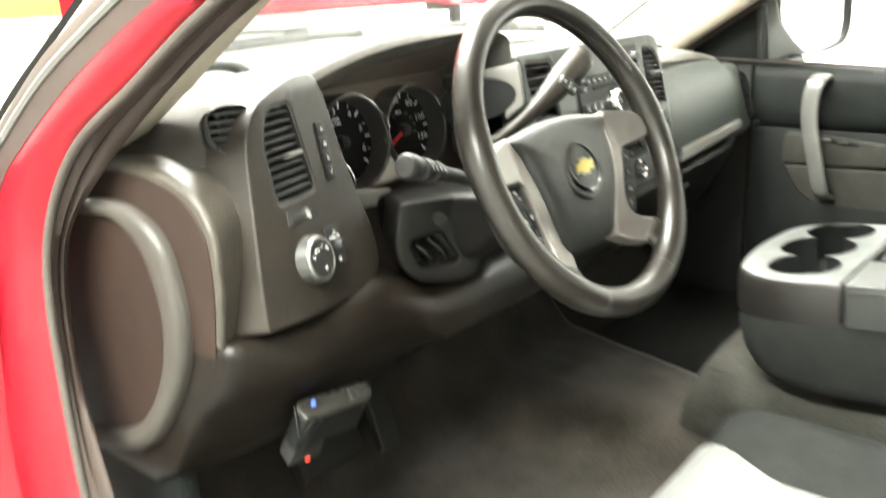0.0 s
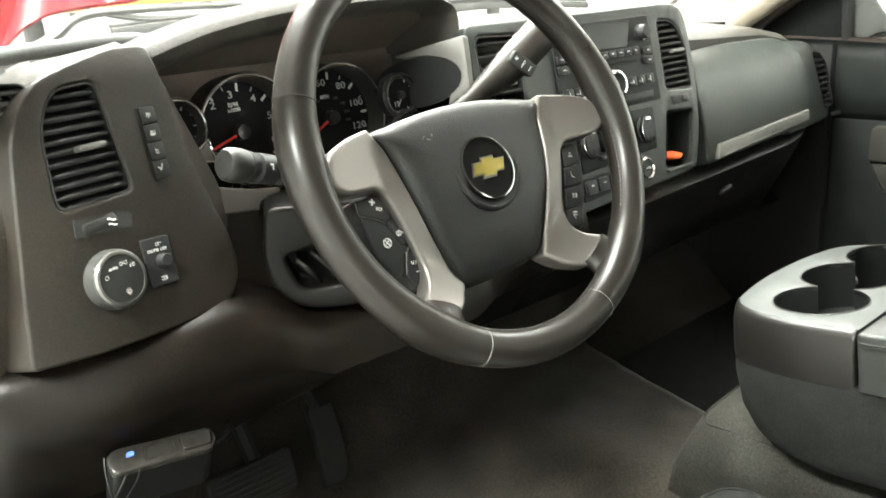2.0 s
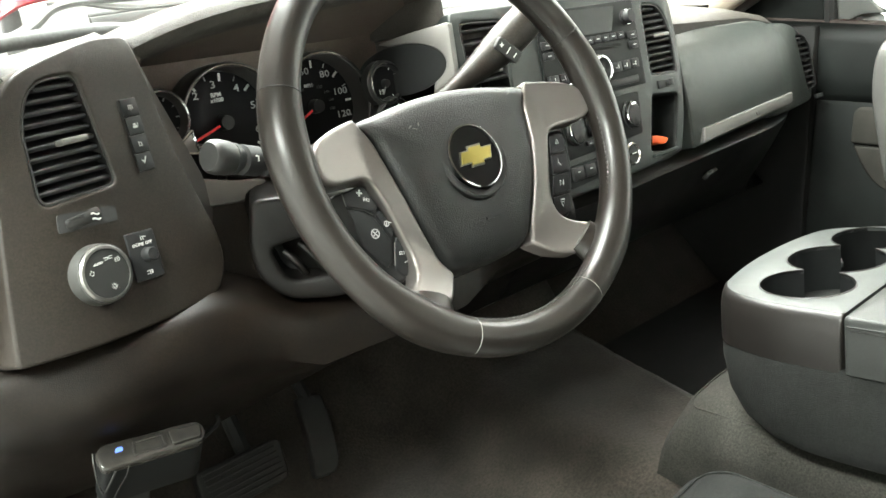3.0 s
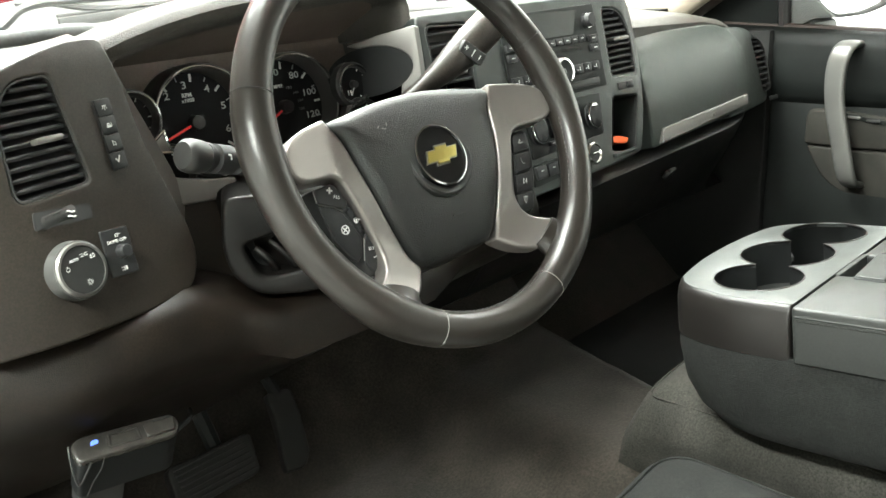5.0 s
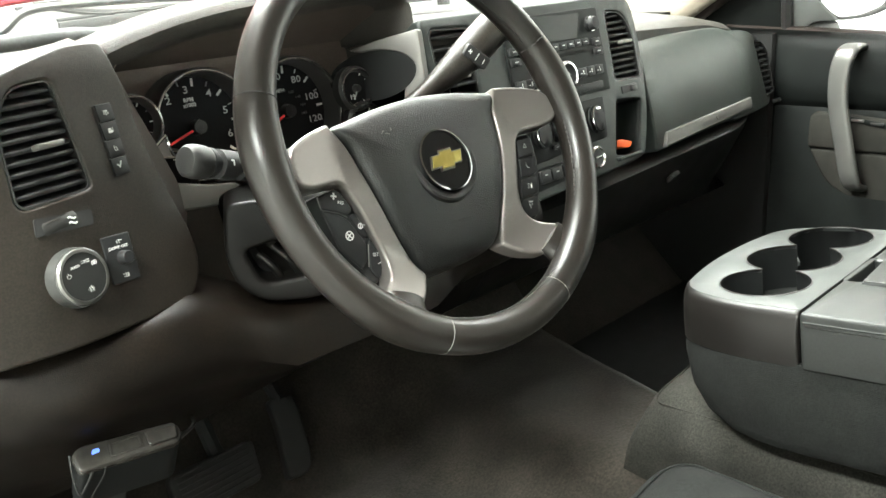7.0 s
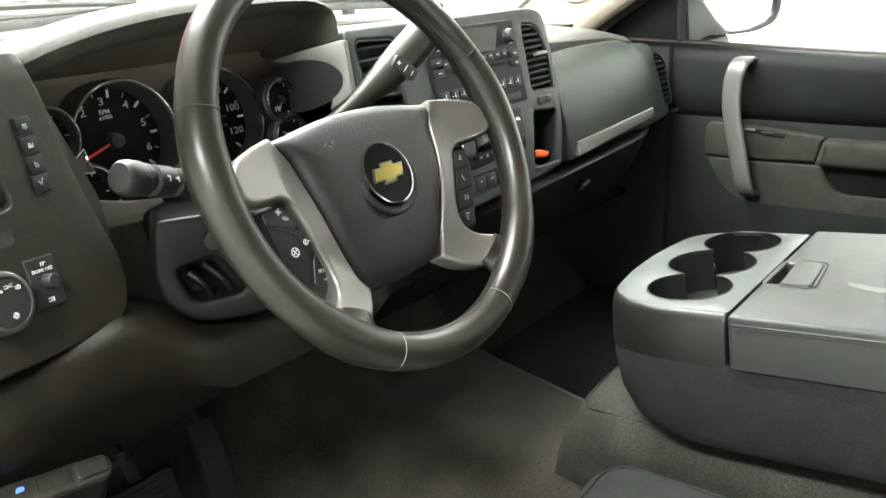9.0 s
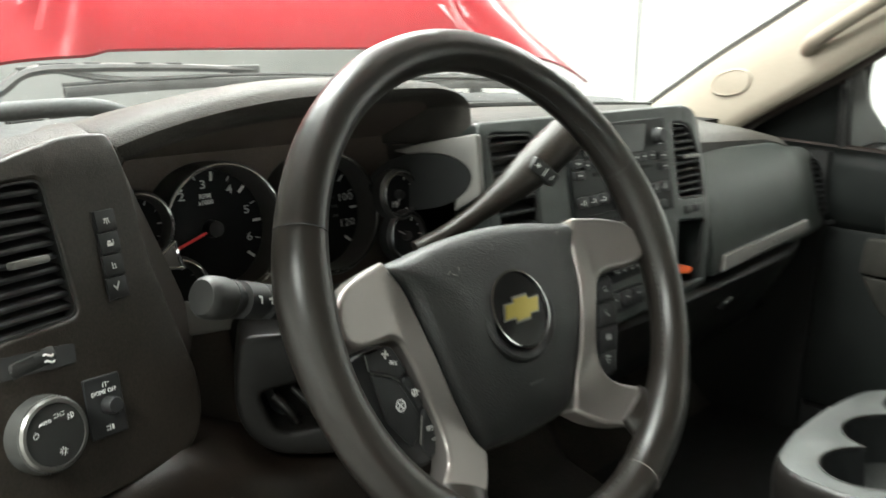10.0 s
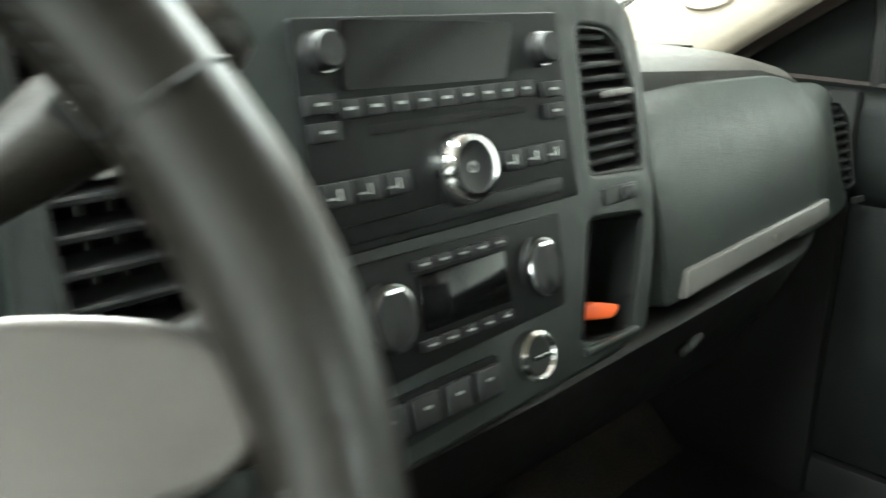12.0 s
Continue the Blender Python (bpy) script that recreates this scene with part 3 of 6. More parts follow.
part("sill", box(-0.86, -0.45, 0.72, 0.12, 1.9, 0.14, 0.02), M_BLACK, truck, "black sill plate")
part("sill", box(0.88, -0.45, 0.72, 0.10, 1.9, 0.14, 0.02), M_BLACK, truck, "black sill plate")


def jamb():
    # driver's door opening: rubber seal, red skin and dark moulding run from the roof round into the hinge pillar
    def line(pts, x0, lean):
        return smooth_line([(x0 + lean * (z - 1.3), y, z) for y, z in pts], 6)
    inner = line([(-0.25, 1.730), (-0.08, 1.640), (0.045, 1.567), (0.127, 1.525), (0.205, 1.478), (0.285, 1.424), (0.352, 1.372), (0.403, 1.325), (0.420, 1.270), (0.414, 1.205), (0.396, 1.140), (0.364, 1.075), (0.310, 0.980), (0.250, 0.860), (0.20, 0.770)], -0.850, 0.15)
    outer = line([(-0.25, 1.735), (-0.08, 1.642), (0.050, 1.568), (0.130, 1.528), (0.213, 1.482), (0.315, 1.427), (0.376, 1.366), (0.408, 1.300), (0.413, 1.236), (0.404, 1.168), (0.388, 1.085), (0.368, 1.010), (0.330, 0.930), (0.280, 0.840), (0.23, 0.760)], -0.877, 0.10)
    skin = line([(-0.17, 1.738), (0.0, 1.640), (0.118, 1.570), (0.212, 1.529), (0.310, 1.480), (0.408, 1.420), (0.468, 1.375), (0.505, 1.315), (0.520, 1.250), (0.520, 1.170), (0.510, 1.085), (0.490, 1.010), (0.450, 0.930), (0.400, 0.840), (0.35, 0.760)], -0.892, 0.13)
    edge = line([(-0.09, 1.745), (0.08, 1.648), (0.210, 1.578), (0.300, 1.535), (0.390, 1.490), (0.480, 1.428), (0.535, 1.380), (0.560, 1.310), (0.575, 1.250), (0.580, 1.170), (0.570, 1.085), (0.550, 1.010), (0.510, 0.930), (0.460, 0.840), (0.41, 0.760)], -0.890, 0.15)
    seal, lip, red, mould, grey = [], [], [], [], []
    for k, (a, b, c, d) in enumerate(zip(inner, outer, skin, edge)):
        back, out = Vector((0.012, 0.06, 0.02)), Vector((-0.2, -0.9, -0.35))
        seal.append([a + back, a, a.lerp(b, 0.12) + out * 0.006, a.lerp(b, 0.38) + out * 0.008, a.lerp(b, 0.52) + out * 0.001, a.lerp(b, 0.66) + out * 0.007, b + out * 0.005, b + Vector((0.004, 0.05, 0.01))])
        lip.append(b + out * 0.004 + Vector((-0.002, 0, 0)))
        red.append([b + Vector((0.004, 0.004, 0)), b.lerp(c, 0.25) + Vector((-0.006, 0, 0)), b.lerp(c, 0.7) + Vector((-0.004, 0, 0)), c + Vector((0.0, 0.004, 0)), c + Vector((0.03, 0.04, 0.01)), b + Vector((0.02, 0.04, 0.01))])
        if c.z > 1.33:
            mould.append([c + Vector((0.002, 0, 0)), c.lerp(d, 0.15) + out * 0.008, c.lerp(d, 0.55) + out * 0.010, c.lerp(d, 0.78) + out * 0.006, d + out * 0.003, d + Vector((0.02, 0.03, 0.01)), c + Vector((0.02, 0.03, 0.01))])
            grey.append(c.lerp(d, 0.80) + out * 0.006)
    part("jamb_seal", loft(seal), M_RUBBER, truck, "brown-black rubber seal round the door opening", 60)
    part("seal_lip", tube(lip, 0.0055, 10), M_LIP, truck, "greyer outer lip of the seal")
    part("hinge_pillar", loft(red), M_RED, truck, "red painted pillar and door jamb", 60)
    part("outer_moulding", loft(mould), M_RUBBER, truck, "dark outer pillar moulding", 60)
    # Highlight along the moulding, modelled as a thin pale tube.
    part("edge_highlight", tube(grey, 0.0055, 8), M_TRIM, truck, "pale strip for the edge highlight")
    wing = [(-0.905, 0.56, 1.40), (-0.93, 0.585, 1.25), (-0.95, 0.585, 1.05), (-0.95, 0.50, 0.80)]
    part("jamb_outer", loft([[Vector(q) + Vector((0.03, -0.08, 0)), Vector(q) + Vector((0.0, -0.02, 0)), Vector(q) + Vector((-0.09, 0.02, 0)), Vector(q) + Vector((-0.09, 0.06, 0)), Vector(q) + Vector((0.05, 0.06, 0))] for q in smooth_line(wing, 6)]), M_RED, truck, "red edge of the front wing", 60)


jamb()


# ---- passenger door ----
def passenger_door():
    d = thing("passenger_door", "dark grey passenger door panel with a satin pull handle", "door", at=(0.86, -0.2, 0.8))
    # upper pad leans in, middle insert set back below it
    rings = []
    prof = [(0.872, 1.320), (0.852, 1.319), (0.838, 1.308), (0.832, 1.285), (0.834, 1.215), (0.837, 1.192), (0.844, 1.180), (0.849, 1.174), (0.846, 1.166), (0.846, 1.03), (0.835, 0.99), (0.83, 0.80), (0.90, 0.80), (0.90, 1.320)]
    for y in (0.42, 0.34, 0.27, 0.2, 0.1, 0.0, -0.15, -0.4, -0.8, -1.25):
        dz = 0.045 * (y - 0.0) if y > -0.4 else -0.018
        rings.append([(x, y, z + dz * (1 if z > 1.2 else 0)) for x, z in prof])
    part("door_panel", loft(rings), M_DOOR, d)
    m = axes((0.846, 0.0, 1.10), (0, -1, 0), (-1, 0, 0))
    # cloth band with a rounded front end, pocket panel under it
    band = rounded([(-0.192, -0.010), (-0.19, 0.066), (-0.10, 0.064), (0.05, 0.050), (0.06, 0.046), (0.046, -0.006), (-0.08, -0.011)], [0.01, 0.02, 0.03, 0.01, 0.004, 0.004, 0.03])
    part("insert_band", plate(band, -0.01, 0.012, bevel=0.006, m=m), M_DOORCLOTH, d, "olive grey cloth band")
    lower = rounded([(-0.188, -0.013), (-0.08, -0.014), (0.065, -0.010), (0.075, -0.045), (0.10, -0.066), (1.0, -0.07), (1.0, -0.16), (-0.06, -0.13), (-0.15, -0.085)], [0.01, 0.02, 0.006, 0.02, 0.02, 0.01, 0.01, 0.05, 0.05])
    part("insert_lower", plate(lower, -0.01, 0.010, bevel=0.006, m=m), M_DOORCLOTH, d, "dusty lower door panel")
    rest = rounded([(0.064, 0.047), (1.0, 0.06), (1.0, -0.004), (0.075, -0.008), (0.050, -0.006)], [0.006, 0.01, 0.01, 0.01, 0.004])
    part("armrest", plate(rest, 0.0, 0.042, bevel=0.012, m=m), M_DOORCLOTH, d, "padded cloth armrest")
    part("grab_cup", plate(rounded([(0.07, -0.012), (0.32, -0.010), (0.32, -0.062), (0.105, -0.062), (0.078, -0.045)], 0.012), -0.01, 0.006, m=m), M_BLACKSHADE, d, "dark grab recess")
    part("switch_plate", plate(rounded([(-0.115, 0.052), (-0.02, 0.040), (-0.015, 0.050), (-0.112, 0.062)], 0.004), 0.010, 0.0135, bevel=0.001, m=m), M_DOOR, d)
    for k in range(2):
        part("switch", box(-0.092 + 0.038 * k, 0.0545 - 0.005 * k, 0.0145, 0.026, 0.006, 0.005, 0.002, m), M_TRIM if k == 0 else M_BLACK, d)
    # pull handle: broad satin strap that stands off the panel
    pts = smooth_line([(0.848, 0.106, 1.300), (0.815, 0.108, 1.302), (0.796, 0.113, 1.290), (0.790, 0.119, 1.255), (0.789, 0.117, 1.195), (0.790, 0.101, 1.118), (0.794, 0.085, 1.045), (0.810, 0.080, 1.022), (0.848, 0.079, 1.012)], 6)
    rings = []
    for i, q in enumerate(pts):
        t = (pts[min(i + 1, len(pts) - 1)] - pts[max(i - 1, 0)]).normalized()
        n = t.cross(Vector((0, 1, 0))).normalized()
        half = 0.0215 - 0.0035 * i / len(pts)
        rings.append([q + Vector((0, 1, 0)) * half * math.copysign(abs(math.cos(a)) ** 0.6, math.cos(a)) + n * 0.0075 * math.copysign(abs(math.sin(a)) ** 0.8, math.sin(a)) for a in (2 * math.pi * k / 20 for k in range(20))])
    part("pull_handle", loft(rings), M_STRAP, d, "satin silver pull handle", 60)
    part("sill_seal", tube([(0.868, 0.40, 1.336), (0.868, 0.0, 1.317), (0.868, -0.4, 1.30), (0.868, -1.2, 1.295)], 0.009, 8), M_RUBBER, d)
    # front frame of the window, dark trim in its corner, pane
    mf = axes((0.866, 0.0, 1.315), (0, -1, 0), (-1, 0, 0))
    part("corner_trim", plate([(-0.62, 0.0), (-0.275, 0.01), (-0.285, 0.19), (-0.24, 0.235), (-0.62, 0.1)], -0.02, 0.004, bevel=0.003, m=mf), M_DOOR, d, "dark corner trim before the window")
    part("window_frame", join(tube(smooth_line([(0.872, 0.266, 1.315), (0.870, 0.272, 1.42), (0.866, 0.272, 1.49), (0.852, 0.22, 1.56), (0.80, 0.02, 1.75)], 5), 0.013, 8),
                              tube([(0.80, 0.02, 1.75), (0.79, -1.2, 1.78)], 0.016, 8)), M_BLACK, d)
    g = part("window_pane", loft([[(0.874, 0.265, 1.31), (0.874, -1.2, 1.29)], [(0.868, 0.27, 1.49), (0.85, -1.2, 1.49)], [(0.80, 0.02, 1.75), (0.79, -1.2, 1.78)]], False, False), M_GLASS, d)
    g.visible_shadow = False


passenger_door()


def mirror():
    w = thing("wing_mirror", "black wing mirror outside the passenger window", "mirror", at=(0.95, 0.2, 1.40))
    m = axes((1.062, 0.195, 1.462), (1, -0.32, 0.0), (-0.32, -1, 0.02))
    ins = rounded([(-0.168, -0.010), (-0.154, -0.052), (-0.119, -0.088), (-0.068, -0.119), (0.030, -0.120), (0.108, -0.103), (0.122, -0.060), (0.118, 0.055), (0.07, 0.078), (-0.12, 0.078), (-0.160, 0.045)], 0.03)
    out = [(-0.02 + (p[0] + 0.02) * 1.055, -0.02 + (p[1] + 0.02) * 1.07) for p in ins]
    part("shell", plate(out, -0.11, 0.008, [ins], bevel=0.006, m=m), M_BLACK, w)
    part("mirror_glass", plate(ins, -0.02, -0.004, m=m), M_MIRROR, w, "silver mirror glass")
    part("arm", box(0.95, 0.235, 1.315, 0.14, 0.06, 0.05, 0.02), M_BLACK, w)
    part("sail", plate(rounded([(-0.292, 0.0), (-0.25, 0.006), (-0.210, 0.026), (-0.168, 0.027), (-0.203, 0.060), (-0.234, 0.101), (-0.250, 0.165), (-0.292, 0.17)], 0.006), -0.012, 0.0, bevel=0.002, m=axes((0.884, 0.0, 1.32), (0, -1, 0), (-1, 0, 0))), M_SAIL, w, "grey mirror mount")


mirror()

# ---- dashboard ----
dash = thing("dashboard", "dark grey vinyl dashboard of a pickup truck", "dashboard", at=(0, 0.4, 1.0))
LP = axes((-0.636, 0.21, 1.358), (1, 0.27, 0), (0.27, -1, 0.25))     # light-switch panel
CS = axes((0.03, 0.215, 1.377), (1, 0, 0), (0, -1, 0.25))            # centre stack
GB = axes((0.45, 0.227, 1.215), (1, 0, 0), (0, -1, 0.25))            # glove box
GA = axes((-0.4125, 0.335, 1.36), (1, 0, 0), (0, -1, 0.15))          # small gauges
GD = axes((-0.4035, 0.364, 1.36), (1, 0, 0), (0, -1, 0.15))          # two large dials


def upper_pad():
    zf = [(-0.818, 1.372), (-0.80, 1.382), (-0.785, 1.394), (-0.765, 1.412), (-0.74, 1.438), (-0.72, 1.456), (-0.615, 1.468), (-0.60, 1.455), (-0.225, 1.446), (-0.2, 1.45), (0.0, 1.448), (0.2, 1.445), (0.245, 1.425), (0.275, 1.402), (0.56, 1.386), (0.66, 1.368), (0.74, 1.335), (0.83, 1.30)]
    yf = [(-0.818, 0.32), (-0.80, 0.285), (-0.78, 0.262), (-0.76, 0.245), (-0.72, 0.23), (-0.618, 0.25), (-0.608, 0.38), (-0.222, 0.38), (-0.214, 0.243), (0.2, 0.243), (0.26, 0.262), (0.3, 0.272), (0.6, 0.285), (0.83, 0.29)]
    rings = []
    for i in range(83):
        x = -0.818 + 1.648 * i / 82
        a, b = interp(yf, x), interp(zf, x)
        zb = 1.412 - 0.022 * (x / 0.8) ** 2
        yb = 0.742 - 0.085 * (x / 0.78) ** 2
        m1 = b * 0.62 + zb * 0.38 + 0.004
        m2 = b * 0.3 + zb * 0.7 + 0.004
        rings.append([(x, yb, zb), (x, yb - 0.14, m2), (x, 0.5 * (a + yb) - 0.03, m1), (x, a + 0.055, b + 0.002), (x, a + 0.02, b - 0.004), (x, a + 0.004, b - 0.016), (x, a + 0.004, b - 0.05), (x, a + 0.14, b - 0.06), (x, yb, zb - 0.05)])
    part("upper_pad", loft(rings), M_PAD, dash, "grained grey upper dash pad", 50)
    # defroster trough along the glass
    part("defroster_grille", tube(smooth_line([(-0.72, 0.52, 1.452), (-0.64, 0.57, 1.457), (-0.57, 0.595, 1.458), (-0.50, 0.603, 1.458), (-0.462, 0.605, 1.452), (-0.44, 0.60, 1.440)], 6), 0.0105, 12), M_COWL, dash, "black defroster lip")
    part("inner_core", box(0.0, 0.60, 1.20, 1.58, 0.24, 0.36), M_BLACKSHADE, dash)


upper_pad()


def louvre(m, outline, rows, tilt, parent, name="air_vent", lever=(0, 0), deep=-0.06, label="black louvred air vent"):
    """An air vent set into a hole: frame, slats, one lever."""
    xs, ys = [p[0] for p in outline], [p[1] for p in outline]
    cx, cy = (min(xs) + max(xs)) / 2, (min(ys) + max(ys)) / 2
    back = plate([(cx + (p[0] - cx) * 1.12, cy + (p[1] - cy) * 1.06) for p in outline], deep, deep + 0.01, m=m)
    v = part(name, back, M_BLACKSHADE, parent, label)
    inner = [(cx + (p[0] - cx) * 0.955, cy + (p[1] - cy) * 0.965) for p in outline]
    part("vent_frame", plate(outline, -0.03, -0.0015, [inner], m=m), M_BLACK, v)
    n = len(outline)
    y0, y1 = min(ys), max(ys)
    for k in range(rows):
        y = y0 + (y1 - y0) * (k + 0.5) / rows
        hits = []
        for i in range(n):
            p, q = outline[i], outline[(i + 1) % n]
            if (p[1] - y) * (q[1] - y) < 0:
                f = (y - p[1]) / (q[1] - p[1])
                hits.append(p[0] + f * (q[0] - p[0]))
        if len(hits) < 2:
            continue
        a, b = min(hits), max(hits)
        part("slat", box(0, 0, 0, b - a - 0.002, 0.0042, 0.022, 0.0012, m @ pose((a + b) / 2, y, -0.014, tilt), 1), M_KEY, v)
    for f in (0.3, 0.5, 0.7):
        x = min(xs) + (max(xs) - min(xs)) * f
        part("vane", box(x, cy, max(-0.035, deep + 0.012), 0.0025, (y1 - y0) * 0.86, 0.02, 0, m), M_BLACK, v)
    if lever is None:
        return v
    lx, ly = lever
    part("lever", box(lx, ly, 0.003, 0.025, 0.0052, 0.012, 0.0016, m), M_TRIM, v, "satin grey lever")
    return v


def light_panel():
    out = rounded([(-0.1625, -0.1275), (-0.1014, -0.1345), (-0.044, -0.1378), (0.004, -0.1385), (0.038, -0.1345), (0.0540, -0.108), (0.0550, -0.078), (0.0450, -0.034), (0.0385, -0.002), (0.0347, 0.0315), (0.0335, 0.070), (0.0285, 0.114), (-0.005, 0.116), (-0.05, 0.106), (-0.090, 0.095), (-0.112, 0.074), (-0.124, 0.050), (-0.1320, 0.0166), (-0.1420, -0.0271), (-0.1545, -0.0835)],
                  [0.006, 0.03, 0.03, 0.02, 0.02, 0.02, 0.02, 0.03, 0.03, 0.03, 0.03, 0.008, 0.03, 0.03, 0.02, 0.02, 0.02, 0.02, 0.03, 0.03], 4)
    vent = rounded([(-0.106, -0.013), (-0.033, -0.010), (-0.036, 0.088), (-0.078, 0.087), (-0.098, 0.055)], [0.012, 0.008, 0.008, 0.018, 0.02])

    def bend(x, y):
        z = -0.9 * max(0, -0.088 - x) ** 1.6 * 1.1
        z -= 2.0 * max(0, x - 0.02) ** 2
        return z - 3.0 * max(0, y - 0.09) ** 1.7
    p = part("light_switch_panel", plate(out, -0.055, 0.0, [vent], bevel=0.003, m=LP, bend=bend, step=0.012), M_PANEL, dash, "dark switch panel with an air vent")
    louvre(LP, vent, 11, 22, p, lever=(-0.062, 0.034))
    # four stacked warning buttons
    tray = [(-0.0085, -0.0075), (0.0095, -0.0065), (0.0135, 0.0585), (-0.0065, 0.0590)]
    part("button_tray", plate(rounded(tray, 0.002), -0.001, 0.0006, m=LP), M_SEAM, p)
    for k in range(4):
        y = 0.0505 - 0.0163 * k
        x = 0.0038 - 0.0012 * k
        b = part("button", box(x - 0.0005, y, 0.0006, 0.0165, 0.0155, 0.004, 0.0008, LP), M_KEY, p)
        mm = LP @ T(x - 0.0005, y, 0.0028)
        if k == 3:
            tick = join(box(-0.0018, -0.001, 0, 0.0042, 0.0011, 0.0003, 0, T(0, 0, 0, -45)), box(0.0012, 0.0006, 0, 0.0068, 0.0011, 0.0003, 0, T(0, 0, 0, 60)))
            part("symbol", put(tick, mm), M_PRINT, b)
        else:
            bars = ([box(0, 0.0014, 0, 0.0048, 0.0006, 0.0003), box(0, -0.0008, 0, 0.0006, 0.0040, 0.0003)] + [box(0.0014 * q, -0.0008, 0, 0.0005, 0.0036, 0.0003, 0, T(0, 0, 0, 22 * q)) for q in (-1, 1)],
                    [box(-0.0004, -0.0012, 0, 0.0046, 0.0022, 0.0003), box(-0.0008, 0.0010, 0, 0.0028, 0.0016, 0.0003), box(0.0026, 0.0002, 0, 0.0005, 0.0040, 0.0003)],
                    [box(-0.0014, 0.0, 0, 0.0006, 0.0048, 0.0003), box(0.0002, 0.0008, 0, 0.0022, 0.0006, 0.0003), box(0.0010, -0.0008, 0, 0.0006, 0.0026, 0.0003), box(0.0, -0.0022, 0, 0.0040, 0.0005, 0.0003)])[k]
            part("symbol", put(join(*bars), mm), M_PRINT, b)
    # thumb wheel under the vent
    part("thumb_slot", plate(rounded([(-0.100, -0.036), (-0.045, -0.040), (-0.043, -0.027), (-0.097, -0.021)], 0.003), -0.001, 0.0006, m=LP), M_SEAM, p)
    wheel = part("thumb_wheel", lathe([(0.001, 0.017), (0.0095, 0.017), (0.0105, 0.015), (0.0105, -0.015), (0.0095, -0.017), (0.001, -0.017)], 36, LP @ pose(-0.075, -0.0305, -0.0086, 0, 90, 4)), M_STALK, p, "ribbed thumb wheel")
    for k in range(12):
        part("rib", box(-0.089 + 0.0013 * k, -0.0305 + 0.0001 * k, 0.0014, 0.0006, 0.006, 0.0007, 0, LP), M_BLACK, wheel)
    for dy in (0.0022, -0.0022):
        wave = [LP @ Vector((-0.068 + 0.0018 * i, -0.0312 + dy + (0.0007, 0.0012, 0.0, -0.0010, -0.0004)[i], 0.0018)) for i in range(5)]
        part("symbol", tube(wave, 0.0008, 5), M_WHITE, wheel, "white wave mark")
    # headlamp rotary knob
    km = LP @ T(-0.080, -0.078, -0.004)
    k = part("headlamp_knob", loft([[km @ Vector((r * (1 + 0.006 * (i % 2)) * math.cos(math.pi * i / 90), r * (1 + 0.006 * (i % 2)) * math.sin(math.pi * i / 90), z)) for i in range(180)] for r, z in ((0.0268, -0.006), (0.0266, -0.003), (0.0250, 0.0155), (0.0222, 0.0172), (0.002, 0.0172))]), M_KNOB, p, "round headlamp knob")
    part("knob_ring", lathe([(0.0205, 0.0172), (0.0208, 0.0188), (0.0228, 0.0184), (0.0242, 0.0158), (0.0222, 0.0150)], 48, km), M_RING, k, "worn satin ring")
    part("knob_face", lathe([(0.0005, 0.0182), (0.021, 0.0176), (0.021, 0.016)], 40, km), M_BLACK, k)
    part("print", writing("AUTO", 0.0031, km @ T(-0.0055, 0.0098, 0.0184)), M_WHITE, k)

    def mark(x, y, *lines):
        part("symbol", join(*[tube([km @ Vector((x + a, y + b, 0.0185)) for a, b in ln], 0.00022, 4) for ln in lines]), M_WHITE, k)

    def arc(r, a0, a1, n=10, x=0.0, y=0.0):
        return [(x + r * math.cos(radians(a0 + (a1 - a0) * i / n)), y + r * math.sin(radians(a0 + (a1 - a0) * i / n))) for i in range(n + 1)]
    mark(-0.0135, 0.0042, arc(0.0018, 125, 415), [(0, 0.0006), (0, 0.0026)])
    mark(0.0045, 0.0118, arc(0.0012, 90, 270, 6, 0.0022), arc(0.0012, -90, 90, 6, -0.0014), [(-0.0034, 0.001), (-0.0018, 0.001)], [(-0.0034, -0.001), (-0.0018, -0.001)], [(0.0026, 0.001), (0.0042, 0.001)], [(0.0026, -0.001), (0.0042, -0.001)])
    mark(0.0128, 0.0085, arc(0.0018, -90, 90, 8) + [(0, -0.0018)], [(-0.001, 0.0013), (-0.003, 0.0008)], [(-0.001, 0), (-0.003, -0.0005)], [(-0.001, -0.0013), (-0.003, -0.0018)])
    mark(0.002, -0.012, arc(0.0014, 0, 360, 12), *[[(0.002 * math.cos(radians(q)), 0.002 * math.sin(radians(q))), (0.003 * math.cos(radians(q)), 0.003 * math.sin(radians(q)))] for q in range(0, 360, 45)])
    # dome lamp switch
    dm = LP @ T(-0.0325, -0.0765, 0.0, -4)
    d = part("dome_switch", plate(rounded([(-0.0145, -0.0215), (0.0145, -0.0215), (0.0145, 0.0215), (-0.0145, 0.0215)], 0.002), -0.001, 0.0022, bevel=0.0008, m=dm), M_KEY, p)
    part("print", writing("DOME OFF", 0.0042, dm @ T(0, 0.010, 0.0024)), M_WHITE, d)
    part("symbol", join(box(0.0008, 0.0165, 0.0024, 0.0046, 0.0006, 0.0003, 0, dm @ T(0, 0, 0, -8)), box(0.0, 0.0150, 0.0024, 0.0006, 0.0030, 0.0003, 0, dm), box(0.0022, 0.0150, 0.0024, 0.0006, 0.0030, 0.0003, 0, dm)), M_WHITE, d)
    part("dimmer", lathe([(0.001, 0.009), (0.0052, 0.009), (0.006, 0.008), (0.0066, 0.0)], 24, dm @ T(0.002, 0.0, 0.002)), M_KEY, d)
